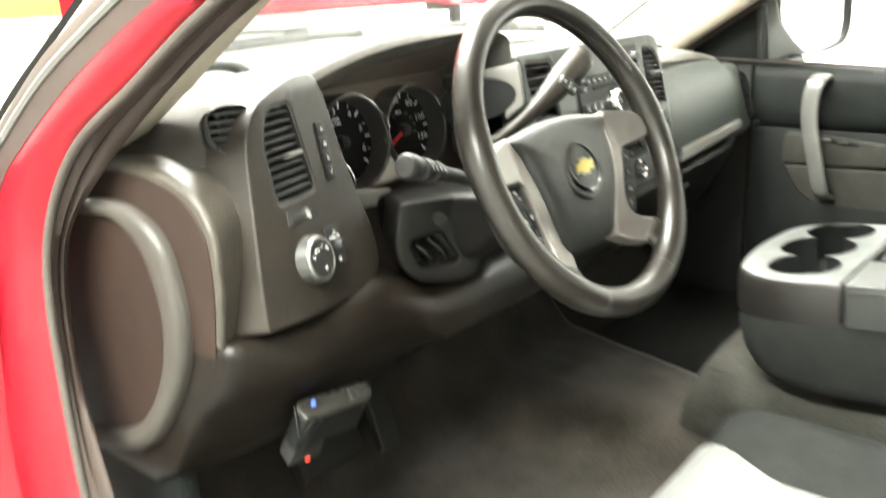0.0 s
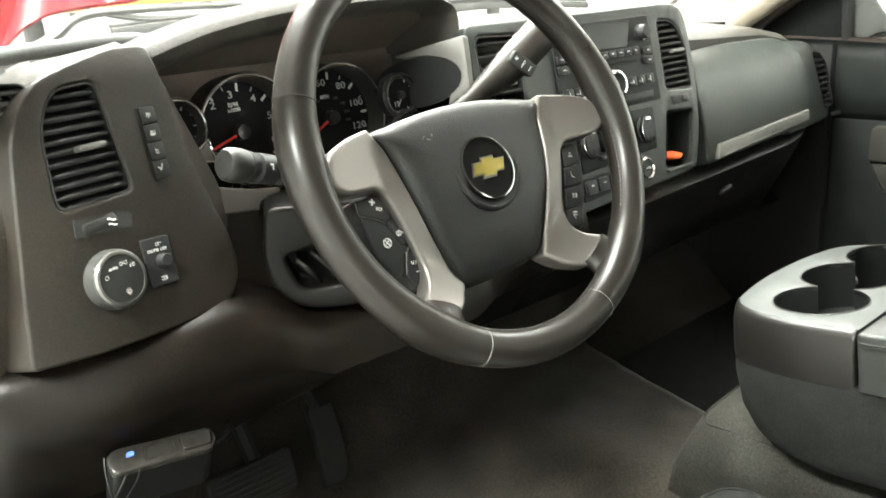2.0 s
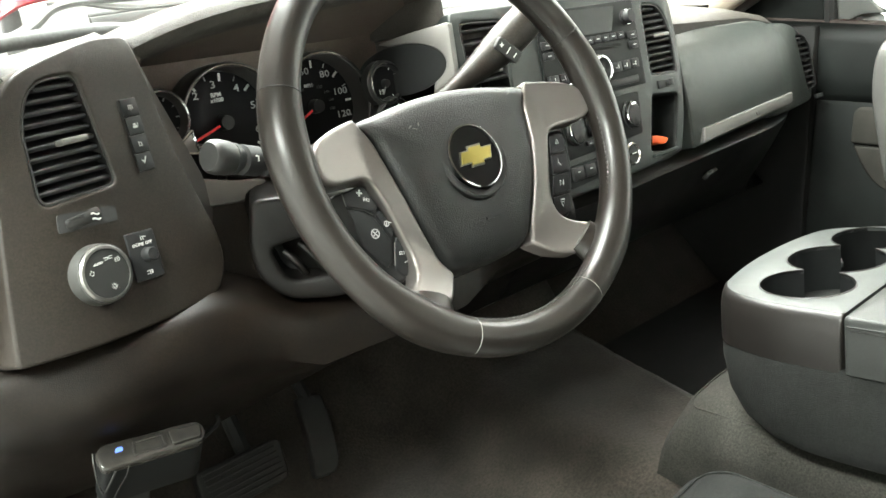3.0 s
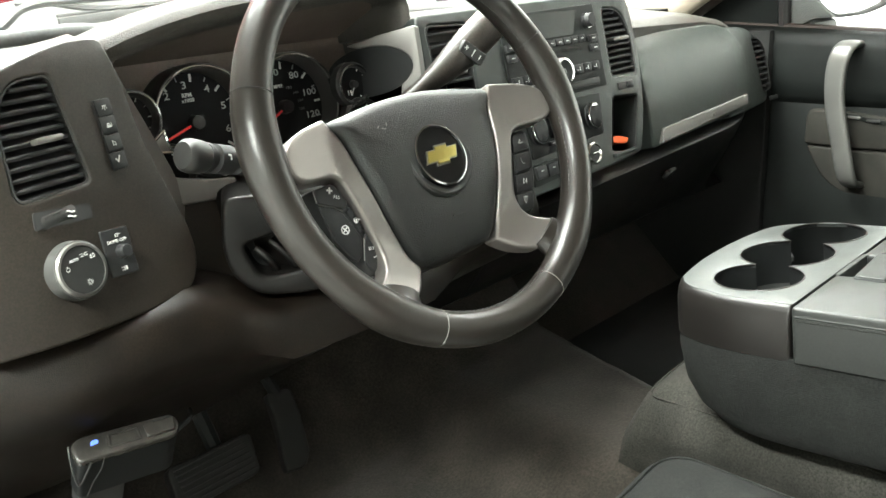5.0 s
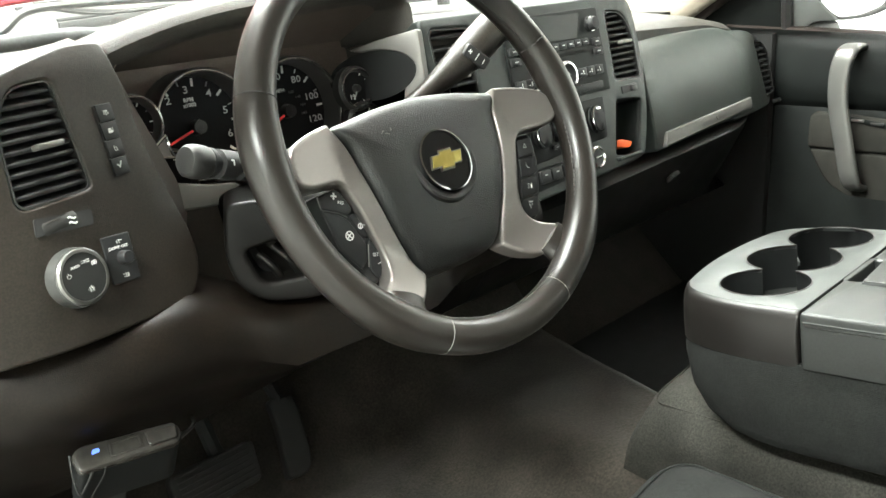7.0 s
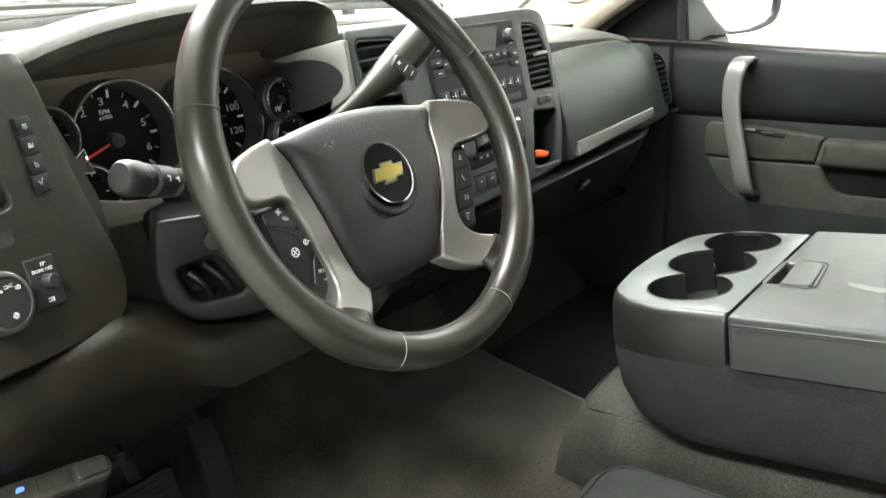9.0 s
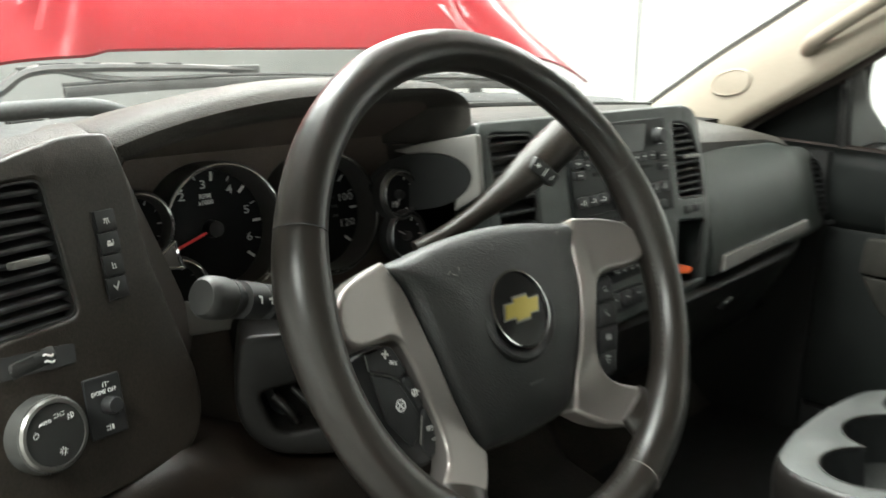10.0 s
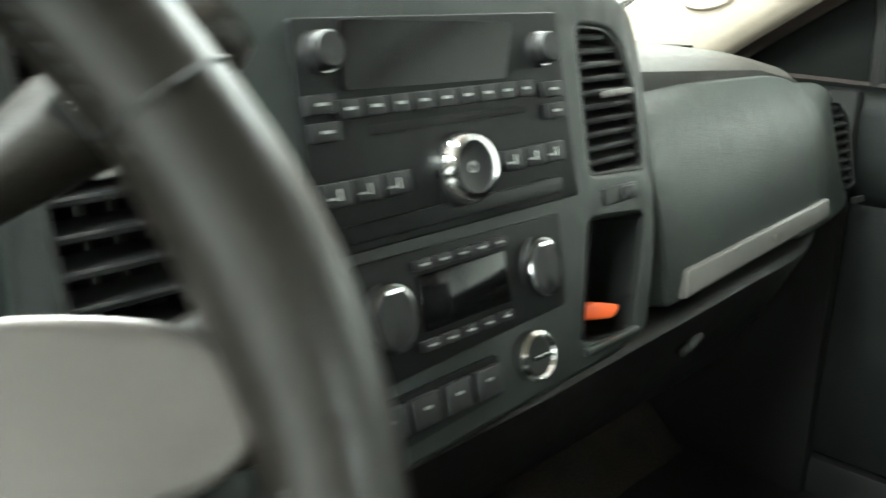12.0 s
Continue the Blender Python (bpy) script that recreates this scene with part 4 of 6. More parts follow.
    part("symbol", join(box(0.000, -0.0155, 0.0024, 0.0008, 0.0040, 0.0003, 0, dm), box(0.0022, -0.0155, 0.0024, 0.0016, 0.0036, 0.0003, 0, dm), box(-0.0020, -0.0143, 0.0024, 0.0022, 0.0007, 0.0003, 0, dm), box(-0.0020, -0.0167, 0.0024, 0.0022, 0.0007, 0.0003, 0, dm)), M_WHITE, d)


light_panel()


def left_wrap():
    # grained end of the dash with its rounded ridge, side window vent, fuse cover in the door opening
    me = axes((-0.822, 0.35, 1.19), (0, -1, 0), (-1, 0, 0))
    shear = Matrix(((1, 0, 0.42, 0), (0, 1, 0, 0), (0, 0, 1, 0), (0, 0, 0, 1)))
    ridge = smooth_line([(-0.20, 0.17, 0), (-0.10, 0.195, 0), (0.017, 0.205, 0), (0.085, 0.203, 0), (0.145, 0.186, 0), (0.173, 0.152, 0), (0.175, 0.097, 0), (0.162, 0.022, 0)], 5)
    part("end_wrap", plate([(q.x, q.y) for q in ridge] + [Vector((-0.20, 0.022)).to_2d()], -0.09, 0.0, bevel=0.009, m=me @ shear), M_WRAP, dash, "grained vinyl end of the dashboard", 60)
    part("end_panel", plate([(q.x - 0.012, q.y - 0.010) for q in ridge] + [Vector((-0.20, 0.014)).to_2d()], -0.004, 0.0015, bevel=0.001, m=me), M_CAP, dash, "smooth brown side of the dashboard end")
    m = axes((-0.756, 0.219, 1.422), (0.85, -0.35, 0.0), (-0.36, -0.86, 0.30))
    out = rounded([(-0.021, 0.022), (-0.004, 0.030), (0.022, 0.028), (0.023, 0.010), (0.002, -0.032), (-0.021, -0.004)], 0.007)
    louvre(m, out, 7, 20, dash, "side_vent", None, -0.032, "small side window vent")
    oval = rounded([(-0.20, 0.150), (0.035, 0.166), (0.100, 0.140), (0.120, 0.06), (0.108, -0.005), (0.062, -0.075), (0.0, -0.14), (-0.20, -0.20)], [0.02, 0.06, 0.06, 0.08, 0.06, 0.08, 0.06, 0.02], 6)
    inner = rounded([(-0.19, 0.132), (0.012, 0.146), (0.062, 0.118), (0.080, 0.05), (0.066, -0.01), (0.022, -0.078), (-0.03, -0.12), (-0.19, -0.165)], [0.01, 0.05, 0.05, 0.07, 0.05, 0.07, 0.05, 0.01], 6)
    ring = part("fuse_cover_ring", plate(oval, -0.002, 0.017, [inner], bevel=0.0115, m=me), M_RINGTRIM, dash, "rounded raised rim", 60)
    part("fuse_cover", plate(inner, -0.004, 0.006, m=me), M_CAP, ring, "smooth brown-black fuse cover")


left_wrap()


def knee_bolster():
    rings = []
    xs = [-0.8225, -0.821, -0.817, -0.811, -0.802] + [-0.79 + 0.686 * i / 30 for i in range(31)]
    for i, x in enumerate(xs):
        t = (x + 0.824) / 0.72
        up = 0.012 * math.sin(math.pi * min(1, t * 1.25)) + (0.02 * max(0, (t - 0.55)) if t > 0.55 else 0)
        out = 0.038 * max(0, 1 - t / 0.16) ** 1.6
        rnd = (0.012, 0.007, 0.0035, 0.001, 0)[i] if i < 5 else 0
        dn = 0.05 * t
        up -= 0.045 * min(1, max(0, (0.185 - abs(x + 0.415)) / 0.085))       # hollow under the column
        rings.append([(x, 0.240 + rnd, 1.232 + up - rnd), (x, 0.188 + rnd, 1.2185 + up - rnd), (x, 0.172 + out * 0.2 + rnd, 1.2125 + up - rnd * 0.5), (x, 0.162 + out * 0.5 + rnd, 1.202 + up), (x, 0.156 + out * 0.8 + rnd, 1.184 + up), (x, 0.152 + out * 1.3 + rnd, 1.160 + up), (x, 0.185 + out * 1.5 + rnd, 1.125 + up * 0.5), (x, 0.225 + out * 1.5 + rnd, 1.08 + dn * 0.5), (x, 0.27 + out + rnd, 1.03 + dn), (x, 0.33 + out, 1.0 + dn), (x, 0.55, 1.0 + dn), (x, 0.55, 1.19)])
    part("knee_bolster", loft(rings), M_LOWER, dash, "grained knee panel below the wheel, shade in its colour", 60)


knee_bolster()


def brow():
    top = [(-0.222, -0.035), (-0.214, -0.008), (-0.205, 0.010), (-0.194, 0.018), (-0.138, 0.034), (-0.074, 0.045), (-0.01, 0.050), (0.06, 0.050), (0.13, 0.046), (0.16, 0.040), (0.178, 0.032), (0.188, 0.018), (0.191, -0.014), (0.191, -0.03)]
    line = smooth_line([(a, b, 0) for a, b in top], 5)
    rings = []
    n = len(line)
    for i, p in enumerate(line):
        lx, ly = p[0], p[1]
        a = line[max(0, i - 1)]
        b = line[min(n - 1, i + 1)]
        d = (b - a).normalized()
        nx, nz = -d.y, d.x                       # outwards in the arch
        x, z = -0.4125 + lx, 1.45 + ly * 0.97
        th = 0.028 - 0.016 * min(1, max(0, (lx - 0.0) / 0.16))
        fy = 0.250 + 0.008 * max(0, -lx / 0.2) ** 2

        def at(out, y):
            return (x + nx * out, y, z + nz * out)
        rings.append([at(-0.16 * th, fy + 0.004), at(-0.04 * th, fy + 0.014), at(0.0, fy + 0.03), at(0.0, fy + 0.06), (x + nx * -0.012, fy + 0.16, z + nz * -0.012 - 0.004), (x - nx * (th + 0.012), fy + 0.26, z - nz * 0.03 - 0.02), (x - nx * (th + 0.006), fy + 0.10, z - nz * (th + 0.016)), at(-th - 0.006, fy + 0.034), at(-th, fy + 0.012), at(-th * 0.75, fy + 0.002), at(-th * 0.42, fy - 0.002)])
    part("gauge_hood", loft(rings), M_PAD, dash, "grained arched hood over the gauges", 60)
    # lining that slopes from the lip back down to the gauges
    under = []
    for i, p in enumerate(line):
        d = (line[min(n - 1, i + 1)] - line[max(0, i - 1)]).normalized()
        th = 0.026 - 0.016 * min(1, max(0, p[0] / 0.16))
        a = Vector((-0.4125 + p[0] + d.y * th, 0.266, 1.45 + p[1] * 0.97 - d.x * th))
        b = Vector((-0.4125 + p[0] * 0.94, 0.380, min(a.z - 0.008, 1.426)))
        up = Vector((0, 0.004, 0.007))
        under.append([a, a.lerp(b, 0.3) + Vector((0, 0, 0.004)), a.lerp(b, 0.65) + Vector((0, 0, 0.004)), b, b + up, a.lerp(b, 0.5) + up * 2, a + up])
    part("hood_lining", loft(under), M_LINING, dash, "lining under the hood, bounce light in its colour", 60)


brow()


def gauge(parent, base, cx, cy, r, depth, numbers, rot, label, lift=0.0, ring=None, wall=None):
    """A round instrument: dial, bezel, ticks, numbers."""
    m = base @ T(cx, cy, lift)
    g = part("gauge", lathe([(0.0005, 0.0), (r, 0.0), (r, -0.004)], 56, m), M_DIAL, parent, label)
    f = r * (1.04 if r > 0.03 else 1.08)
    part("bezel", lathe([(r - 0.001, 0.0005), (f - 0.002, depth - 0.002), (f, depth), (f + 0.002, depth), (f + 0.0036, depth - 0.003), (f + 0.0045, depth * 0.4), (f + 0.0045, -0.010), (r, -0.010)], 64, m), wall or M_BEZEL, g, "broad satin black bezel")
    part("bezel_ring", lathe([(f - 0.0008, depth - 0.0004), (f - 0.0002, depth + 0.0010), (f + 0.0010, depth + 0.0008), (f + 0.0008, depth - 0.0006)], 64, m), ring or M_DARKCHROME, g, "thin chrome ring")
    a0, a1, count, every = rot
    for i in range(count):
        a = radians(a0 + (a1 - a0) * i / (count - 1))
        long = i % every == 0
        q = m @ pose(0, 0, 0.0008, 0, 0, math.degrees(a))
        part("tick", box(r * (0.87 if long else 0.89), 0, 0, r * (0.15 if long else 0.09), r * (0.045 if long else 0.022), 0.0006, 0, q), M_WHITE if long else M_DIMWHITE, g)
    for text, deg in numbers:
        a = radians(deg)
        part("numeral", writing(text, r * 0.20, m @ T(r * 0.735 * math.cos(a), r * 0.735 * math.sin(a), 0.0008) @ Matrix.Diagonal((1.25, 1, 1, 1)), 0.0002, 0.006), M_PRINT, g)
    return g, m


def cluster():
    c = thing("gauge_cluster", "black instrument cluster with white numerals and red needles", "gauge cluster", at=(-0.41, 0.33, 1.33))
    back = rounded([(-0.205, -0.115), (0.19, -0.115), (0.20, 0.05), (0.15, 0.085), (-0.15, 0.085), (-0.20, 0.05)], 0.03)
    part("backing", plate(back, -0.03, -0.006, m=GD @ T(-0.009, 0)), M_LINING, c, "brown-grey backing, bounce light in its colour")
    g, m = gauge(c, GD, -0.072, -0.007, 0.0595, 0.034, [("2", 128), ("3", 94), ("4", 55), ("5", 18), ("6", -19)], (203, -38, 13, 2), "rev counter reading in thousands", ring=M_CHROME)
    part("print", writing("RPM", 0.0068, m @ T(-0.0020, 0.0322, 0.0008), 0.0002, 0.02), M_WHITE, g)
    part("print", writing("x1000", 0.0064, m @ T(-0.0018, 0.0262, 0.0008), 0.0002, 0.02), M_WHITE, g)
    q = m @ pose(0, 0, 0.006, 0, 0, 199)
    part("needle", box(0.026, 0, 0, 0.036, 0.0028, 0.0016, 0.0005, q), M_NEEDLE, g, "red needle")
    part("needle_hub", lathe([(0.0005, 0.013), (0.008, 0.012), (0.009, 0.0)], 24, m), M_BLACK, g)
    g, m = gauge(c, GD, 0.053, -0.009, 0.0595, 0.034, [("40", 130), ("60", 97), ("80", 57), ("100", 17), ("120", -21)], (206, -40, 13, 2), "speedometer in miles per hour", ring=M_CHROME)
    part("print", writing("MPH", 0.0062, m @ T(-0.0030, 0.0262, 0.0008), 0.0002, 0.02), M_WHITE, g)
    for text, deg in (("40", 158), ("80", 120), ("100", 88), ("120", 62), ("140", 36), ("160", 10), ("180", -14)):
        a = radians(deg)
        part("small_numeral", writing(text, 0.0048, m @ T(0.0265 * math.cos(a), 0.0255 * math.sin(a), 0.0008) @ Matrix.Diagonal((1.25, 1, 1, 1))), M_FAINT, g)
    q = m @ pose(0, 0, 0.006, 0, 0, 208)
    part("needle", box(0.023, 0, 0, 0.030, 0.0030, 0.0016, 0.0005, q), M_NEEDLE, g, "red needle")
    part("needle_hub", lathe([(0.0005, 0.013), (0.008, 0.012), (0.009, 0.0)], 24, m), M_BLACK, g)
    for cx, cy, lift, r, txt, deg in ((-0.157, 0.014, 0.015, 0.0255, "90", 205), (-0.130, -0.050, 0.012, 0.0270, "1/2", 160), (0.1195, 0.008, 0.046, 0.0215, "19", 240), (0.1240, -0.0370, 0.046, 0.0225, "", 150)):
        side = cx > 0
        g, m = gauge(c, GA, cx, cy, r, 0.006 if side else 0.014, [], (60, -60, 5, 2), "small round gauge", lift, M_DARKCHROME if side else M_CHROME, M_BLACK if side else M_BEZEL)
        if txt:
            part("numeral", writing(txt, r * 0.40, m @ T(-r * 0.35, -r * 0.45 if r < 0.026 else 0.0, 0.0008)), M_WHITE, g)
        q = m @ pose(0, 0, 0.004, 0, 0, deg)
        part("needle", box(0.008, 0, 0, 0.014, 0.0014, 0.001, 0.0003, q), M_DIMWHITE, g)
        part("needle_hub", lathe([(0.0005, 0.007), (0.0045, 0.006), (0.0055, 0.0)], 20, m), M_STALK, g)
    # satin webs with bright edges between the dials
    def arc(cx, cy, rr, d0, d1, n=9):
        return [(cx + rr * math.cos(radians(d0 + (d1 - d0) * k / (n - 1))), cy + rr * math.sin(radians(d0 + (d1 - d0) * k / (n - 1)))) for k in range(n)]
    right = arc(0.053, -0.009, 0.0662, 184, 262)
    left = arc(-0.072, -0.007, 0.0662, -84, -4)
    low = arc(-0.072, -0.007, 0.0662, 180, 202)
    tip = [(-0.072 + 0.090 * math.cos(radians(d)), -0.007 + 0.090 * math.sin(radians(d))) for d in (193, 190)]
    for pts, edges, top in ((left + right, (left, right), 0.028), (low + tip, (low, low[-1:] + tip[:1], tip[1:] + low[:1]), 0.057)):
        w = part("web", plate(pts, -0.010, top, bevel=0.0015, m=GD), M_SATIN, c, "satin silver web between the dials")
        for e in edges:
            part("web_edge", tube([GD @ Vector((p[0], p[1], top + 0.0006)) for p in e], 0.0018, 8), M_CHROME, w, "bright chrome edge")
    # dark inner cheek beside the switch panel
    part("side_cheek", loft([[(a, 0.237, z), (b, 0.262, z), (b + 0.004, 0.375, z - 0.01), (b - 0.004, 0.382, z - 0.01), (a - 0.006, 0.255, z)]
                             for z, a, b in ((1.440, -0.612, -0.603), (1.410, -0.607, -0.592), (1.366, -0.603, -0.575), (1.328, -0.597, -0.561), (1.289, -0.590, -0.551), (1.246, -0.586, -0.553))]), M_SURROUND, c, "dark cheek")
    # lower surround: satin strip over a dark panel
    lo = axes((-0.45, 0.252, 1.25), (1, 0, 0), (0, -1, 0.2))
    part("lower_panel", plate(rounded([(-0.165, -0.06), (0.22, -0.06), (0.22, 0.037), (-0.165, 0.045)], 0.004), -0.03, 0.0, bevel=0.002, m=lo), M_PANEL, c, "dark panel round the column")
    part("lower_trim", plate(rounded([(-0.155, 0.044), (-0.115, 0.0405), (-0.06, 0.036), (-0.04, 0.036), (-0.04, 0.056), (-0.07, 0.060), (-0.11, 0.070), (-0.15, 0.085)], [0.004, 0.02, 0.02, 0.004, 0.004, 0.02, 0.03, 0.004]), -0.05, 0.003, bevel=0.003, m=lo), M_TRIM, c, "satin grey lower surround")
    # right side: satin surround with a dark scoop
    mr = axes((-0.277, 0.28, 1.372), (0.05, -0.115, 0.0), (-0.9, -0.39, 0.15))
    outer = rounded([(-0.03, 0.048), (0.0, 0.057), (0.030, 0.064), (0.064, 0.071), (0.074, 0.007), (0.046, -0.012)], [0.002, 0.03, 0.03, 0.004, 0.006, 0.002])

    def oval(k, z):
        ca, sa = math.cos(radians(8)), math.sin(radians(8))
        pts = [(0.0605 * k * math.cos(2 * math.pi * i / 40), 0.030 * k * math.sin(2 * math.pi * i / 40)) for i in range(40)]
        return [Vector((0.001 + p[0] * ca - p[1] * sa, 0.0165 + p[0] * sa + p[1] * ca, z)) for p in pts]
    w = part("side_wing", plate(outer + [v.to_2d() for v in oval(1.0, 0)[-5:] + oval(1.0, 0)[:12]], -0.012, 0.0, bevel=0.002, m=mr), M_TRIM, c, "satin grey surround")
    part("scoop", loft([[mr @ v for v in oval(k, z)] for k, z in ((1.01, -0.003), (0.97, -0.012), (0.88, -0.022), (0.6, -0.032), (0.3, -0.036), (0.02, -0.037))]), M_RADIO, w, "dark oval scoop")


cluster()


def centre_stack():
    s = thing("centre_stack", "dark grey centre stack with radio, heater controls and vents", "centre stack", at=(0.03, 0.2, 1.25))
    out = rounded([(-0.280, -0.190), (0.11, -0.178), (0.148, -0.172), (0.205, -0.05), (0.220, 0.010), (0.214, 0.042), (0.196, 0.064), (0.160, 0.078), (-0.262, 0.078)], [0.01, 0.01, 0.01, 0.06, 0.03, 0.02, 0.025, 0.03, 0.012], 6)
    lv = rounded([(-0.250, -0.075), (-0.190, -0.075), (-0.176, 0.060), (-0.250, 0.064)], 0.012)
    rv = rounded([(0.108, -0.050), (0.176, -0.054), (0.180, 0.010), (0.160, 0.050), (0.116, 0.054)], [0.008, 0.008, 0.02, 0.02, 0.008])
    pk = rounded([(0.072, -0.158), (0.130, -0.168), (0.164, -0.086), (0.100, -0.080)], 0.005)

    def bend(x, y):
        return -2.2 * max(0, x - 0.165) ** 1.6 - 2.0 * max(0, y - 0.062) ** 1.5
    f = part("fascia", plate(out, -0.05, 0.0, [lv, rv, pk], bevel=0.004, m=CS, bend=bend, step=0.02), M_STACK, s, "dark grey fascia")
    louvre(CS, lv, 9, 20, s, lever=(-0.215, 0.0))
    louvre(CS, rv, 11, 20, s, lever=(0.148, 0.004))
    # small slide under the vent
    sl = part("vent_slide", box(0.137, -0.067, 0.001, 0.040, 0.012, 0.003, 0.001, CS), M_BLACK, s)
    part("slide_knob", box(0.143, -0.067, 0.004, 0.012, 0.009, 0.005, 0.001, CS), M_KEY, sl)
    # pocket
    p = part("pocket", plate(pk, -0.075, -0.06, m=CS), M_BLACKSHADE, s, "open black pocket")
    part("pocket_wall", loft([[CS @ Vector((q[0], q[1], z)) for q in pk] for z in (0.0, -0.07)], True, False), M_BLACKSHADE, p)
    part("pocket_lip", box(0.101, -0.166, 0.002, 0.062, 0.006, 0.008, 0.002, CS), M_STACK, p)
    # radio
    rm = CS
    r = part("radio", plate(rounded([(-0.128, -0.060), (0.088, -0.060), (0.092, 0.062), (-0.120, 0.062)], 0.004), -0.001, 0.003, bevel=0.001, m=rm), M_RADIO, s, "black car radio")
    part("display", plate(rounded([(-0.095, 0.024), (0.030, 0.022), (0.046, 0.056), (-0.090, 0.060)], 0.003), 0.003, 0.0045, m=rm), M_GLOSS, r, "dark glossy display")
    for cx, cy in ((-0.106, 0.044), (0.066, 0.038)):
        k = part("radio_knob", lathe([(0.0005, 0.016), (0.0085, 0.016), (0.0098, 0.014), (0.0102, 0.004), (0.013, 0.002), (0.013, -0.004)], 28, rm @ T(cx, cy, 0.0)), M_KEY, r, "round black knob")
        part("knob_ring", lathe([(0.0093, 0.0085), (0.0108, 0.0085), (0.0108, 0.0065), (0.0093, 0.0065)], 28, rm @ T(cx, cy, 0.0)), M_CHROME, k)
    for i in range(9):
        part("preset_key", box(-0.094 + 0.0175 * i, 0.0145, 0.004, 0.0158, 0.010, 0.005, 0.001, rm), M_KEY, r)
        part("key_print", box(-0.094 + 0.0175 * i, 0.0145, 0.0068, 0.006, 0.0016, 0.0003, 0, rm), M_DIMWHITE, r)
    part("disc_slot", box(-0.018, 0.002, 0.0035, 0.125, 0.005, 0.002, 0.0005, rm), M_BLACKSHADE, r)
    for cx, cy in ((-0.112, 0.018), (-0.112, 0.004), (0.072, 0.012), (0.072, -0.002)):
        part("radio_key", box(cx, cy, 0.005, 0.018, 0.010, 0.005, 0.001, rm), M_KEY, r)
        part("key_print", box(cx, cy, 0.0078, 0.007, 0.0016, 0.0003, 0, rm), M_DIMWHITE, r)
    vm = rm @ T(-0.024, -0.027, 0.003)
    k = part("volume_knob", lathe([(0.0005, 0.0150), (0.0120, 0.0150), (0.0140, 0.0165), (0.0150, 0.0165), (0.0150, 0.0), (0.0225, -0.001)], 48, vm), M_KEY, r, "large volume knob")
    part("knob_ring", lathe([(0.0148, 0.0160), (0.0152, 0.0178), (0.0185, 0.0172), (0.0208, 0.0140), (0.0218, 0.0060), (0.0222, 0.0), (0.0150, 0.0)], 56, vm), M_CHROME, k, "broad chrome ring")
    part("knob_mark", join(plate(circle(0, 0, 0.0032, 20), 0.015, 0.0153, [circle(0, 0, 0.0024, 20)], m=vm), box(0, 0.0022, 0.0152, 0.0008, 0.0032, 0.0003, 0, vm)), M_DIMWHITE, k)
    for i in range(3):
        for x0 in (-0.112, 0.024):
            part("tune_key", box(x0 + 0.020 * i, -0.028, 0.005, 0.0185, 0.013, 0.006, 0.0012, rm), M_KEY, r)
            part("key_print", box(x0 + 0.020 * i, -0.028, 0.0084, 0.0009, 0.006, 0.0003, 0, rm), M_WHITE, r)
            part("key_print", box(x0 - 0.005 + 0.020 * i, -0.0295, 0.0084, 0.0045, 0.0012, 0.0003, 0, rm), M_DIMWHITE, r)
    part("blank_strip", box(-0.020, -0.050, 0.0035, 0.18, 0.010, 0.002, 0.0006, rm), M_RADIO, r)
    # heater controls
    h = part("heater_panel", plate(rounded([(-0.112, -0.135), (0.058, -0.128), (0.066, -0.068), (-0.108, -0.066)], 0.004), -0.001, 0.002, bevel=0.001, m=rm), M_RADIO, s, "black heater control panel")
    for cx in (-0.092, 0.034):
        part("heater_knob", lathe([(0.0005, 0.010), (0.0125, 0.010), (0.0145, 0.008), (0.0155, 0.0)], 32, rm @ T(cx, -0.098, 0.002) @ Matrix.Diagonal((1, 1.25, 1, 1))), M_KEY, h, "dark rotary control")
        part("control_ring", lathe([(0.0140, 0.0086), (0.0152, 0.0080), (0.0160, 0.0030), (0.0150, 0.0030)], 32, rm @ T(cx, -0.098, 0.002) @ Matrix.Diagonal((1, 1.25, 1, 1))), M_DARKCHROME, h, "dark chrome ring")
        part("knob_mark", box(cx, -0.083, 0.0125, 0.010, 0.0022, 0.0006, 0, rm), M_CHROME, h)
    part("heater_display", box(-0.031, -0.097, 0.0025, 0.072, 0.032, 0.003, 0.001, rm), M_GLOSS, h)
    for i in range(5):
        part("heater_key", box(-0.062 + 0.0155 * i, -0.075, 0.004, 0.013, 0.006, 0.004, 0.0008, rm), M_KEY, h)
        part("key_print", box(-0.062 + 0.0155 * i, -0.075, 0.0063, 0.006, 0.0012, 0.0003, 0, rm), M_DIMWHITE, h)
        part("heater_key", box(-0.066 + 0.0155 * i, -0.120, 0.004, 0.013, 0.006, 0.004, 0.0008, rm), M_KEY, h)
        part("key_print", box(-0.066 + 0.0155 * i, -0.120, 0.0063, 0.006, 0.0012, 0.0003, 0, rm), M_DIMWHITE, h)
    # lower switches and power socket
    lo = part("switch_panel", plate(rounded([(-0.120, -0.172), (-0.015, -0.166), (-0.015, -0.141), (-0.118, -0.142)], 0.003), -0.001, 0.003, m=rm), M_RADIO, s)
    for i in range(4):
        part("rocker", box(-0.104 + 0.025 * i, -0.154, 0.005, 0.022, 0.018, 0.005, 0.0015, rm), M_KEY, lo)
        part("key_print", box(-0.104 + 0.025 * i, -0.152, 0.0078, 0.005, 0.0016, 0.0003, 0, rm), M_DIMWHITE, lo)
    k = part("power_socket", lathe([(0.0005, 0.006), (0.012, 0.006), (0.0135, 0.004), (0.0165, 0.0)], 32, rm @ T(0.018, -0.152, 0.001)), M_BLACK, s, "round power socket cap")
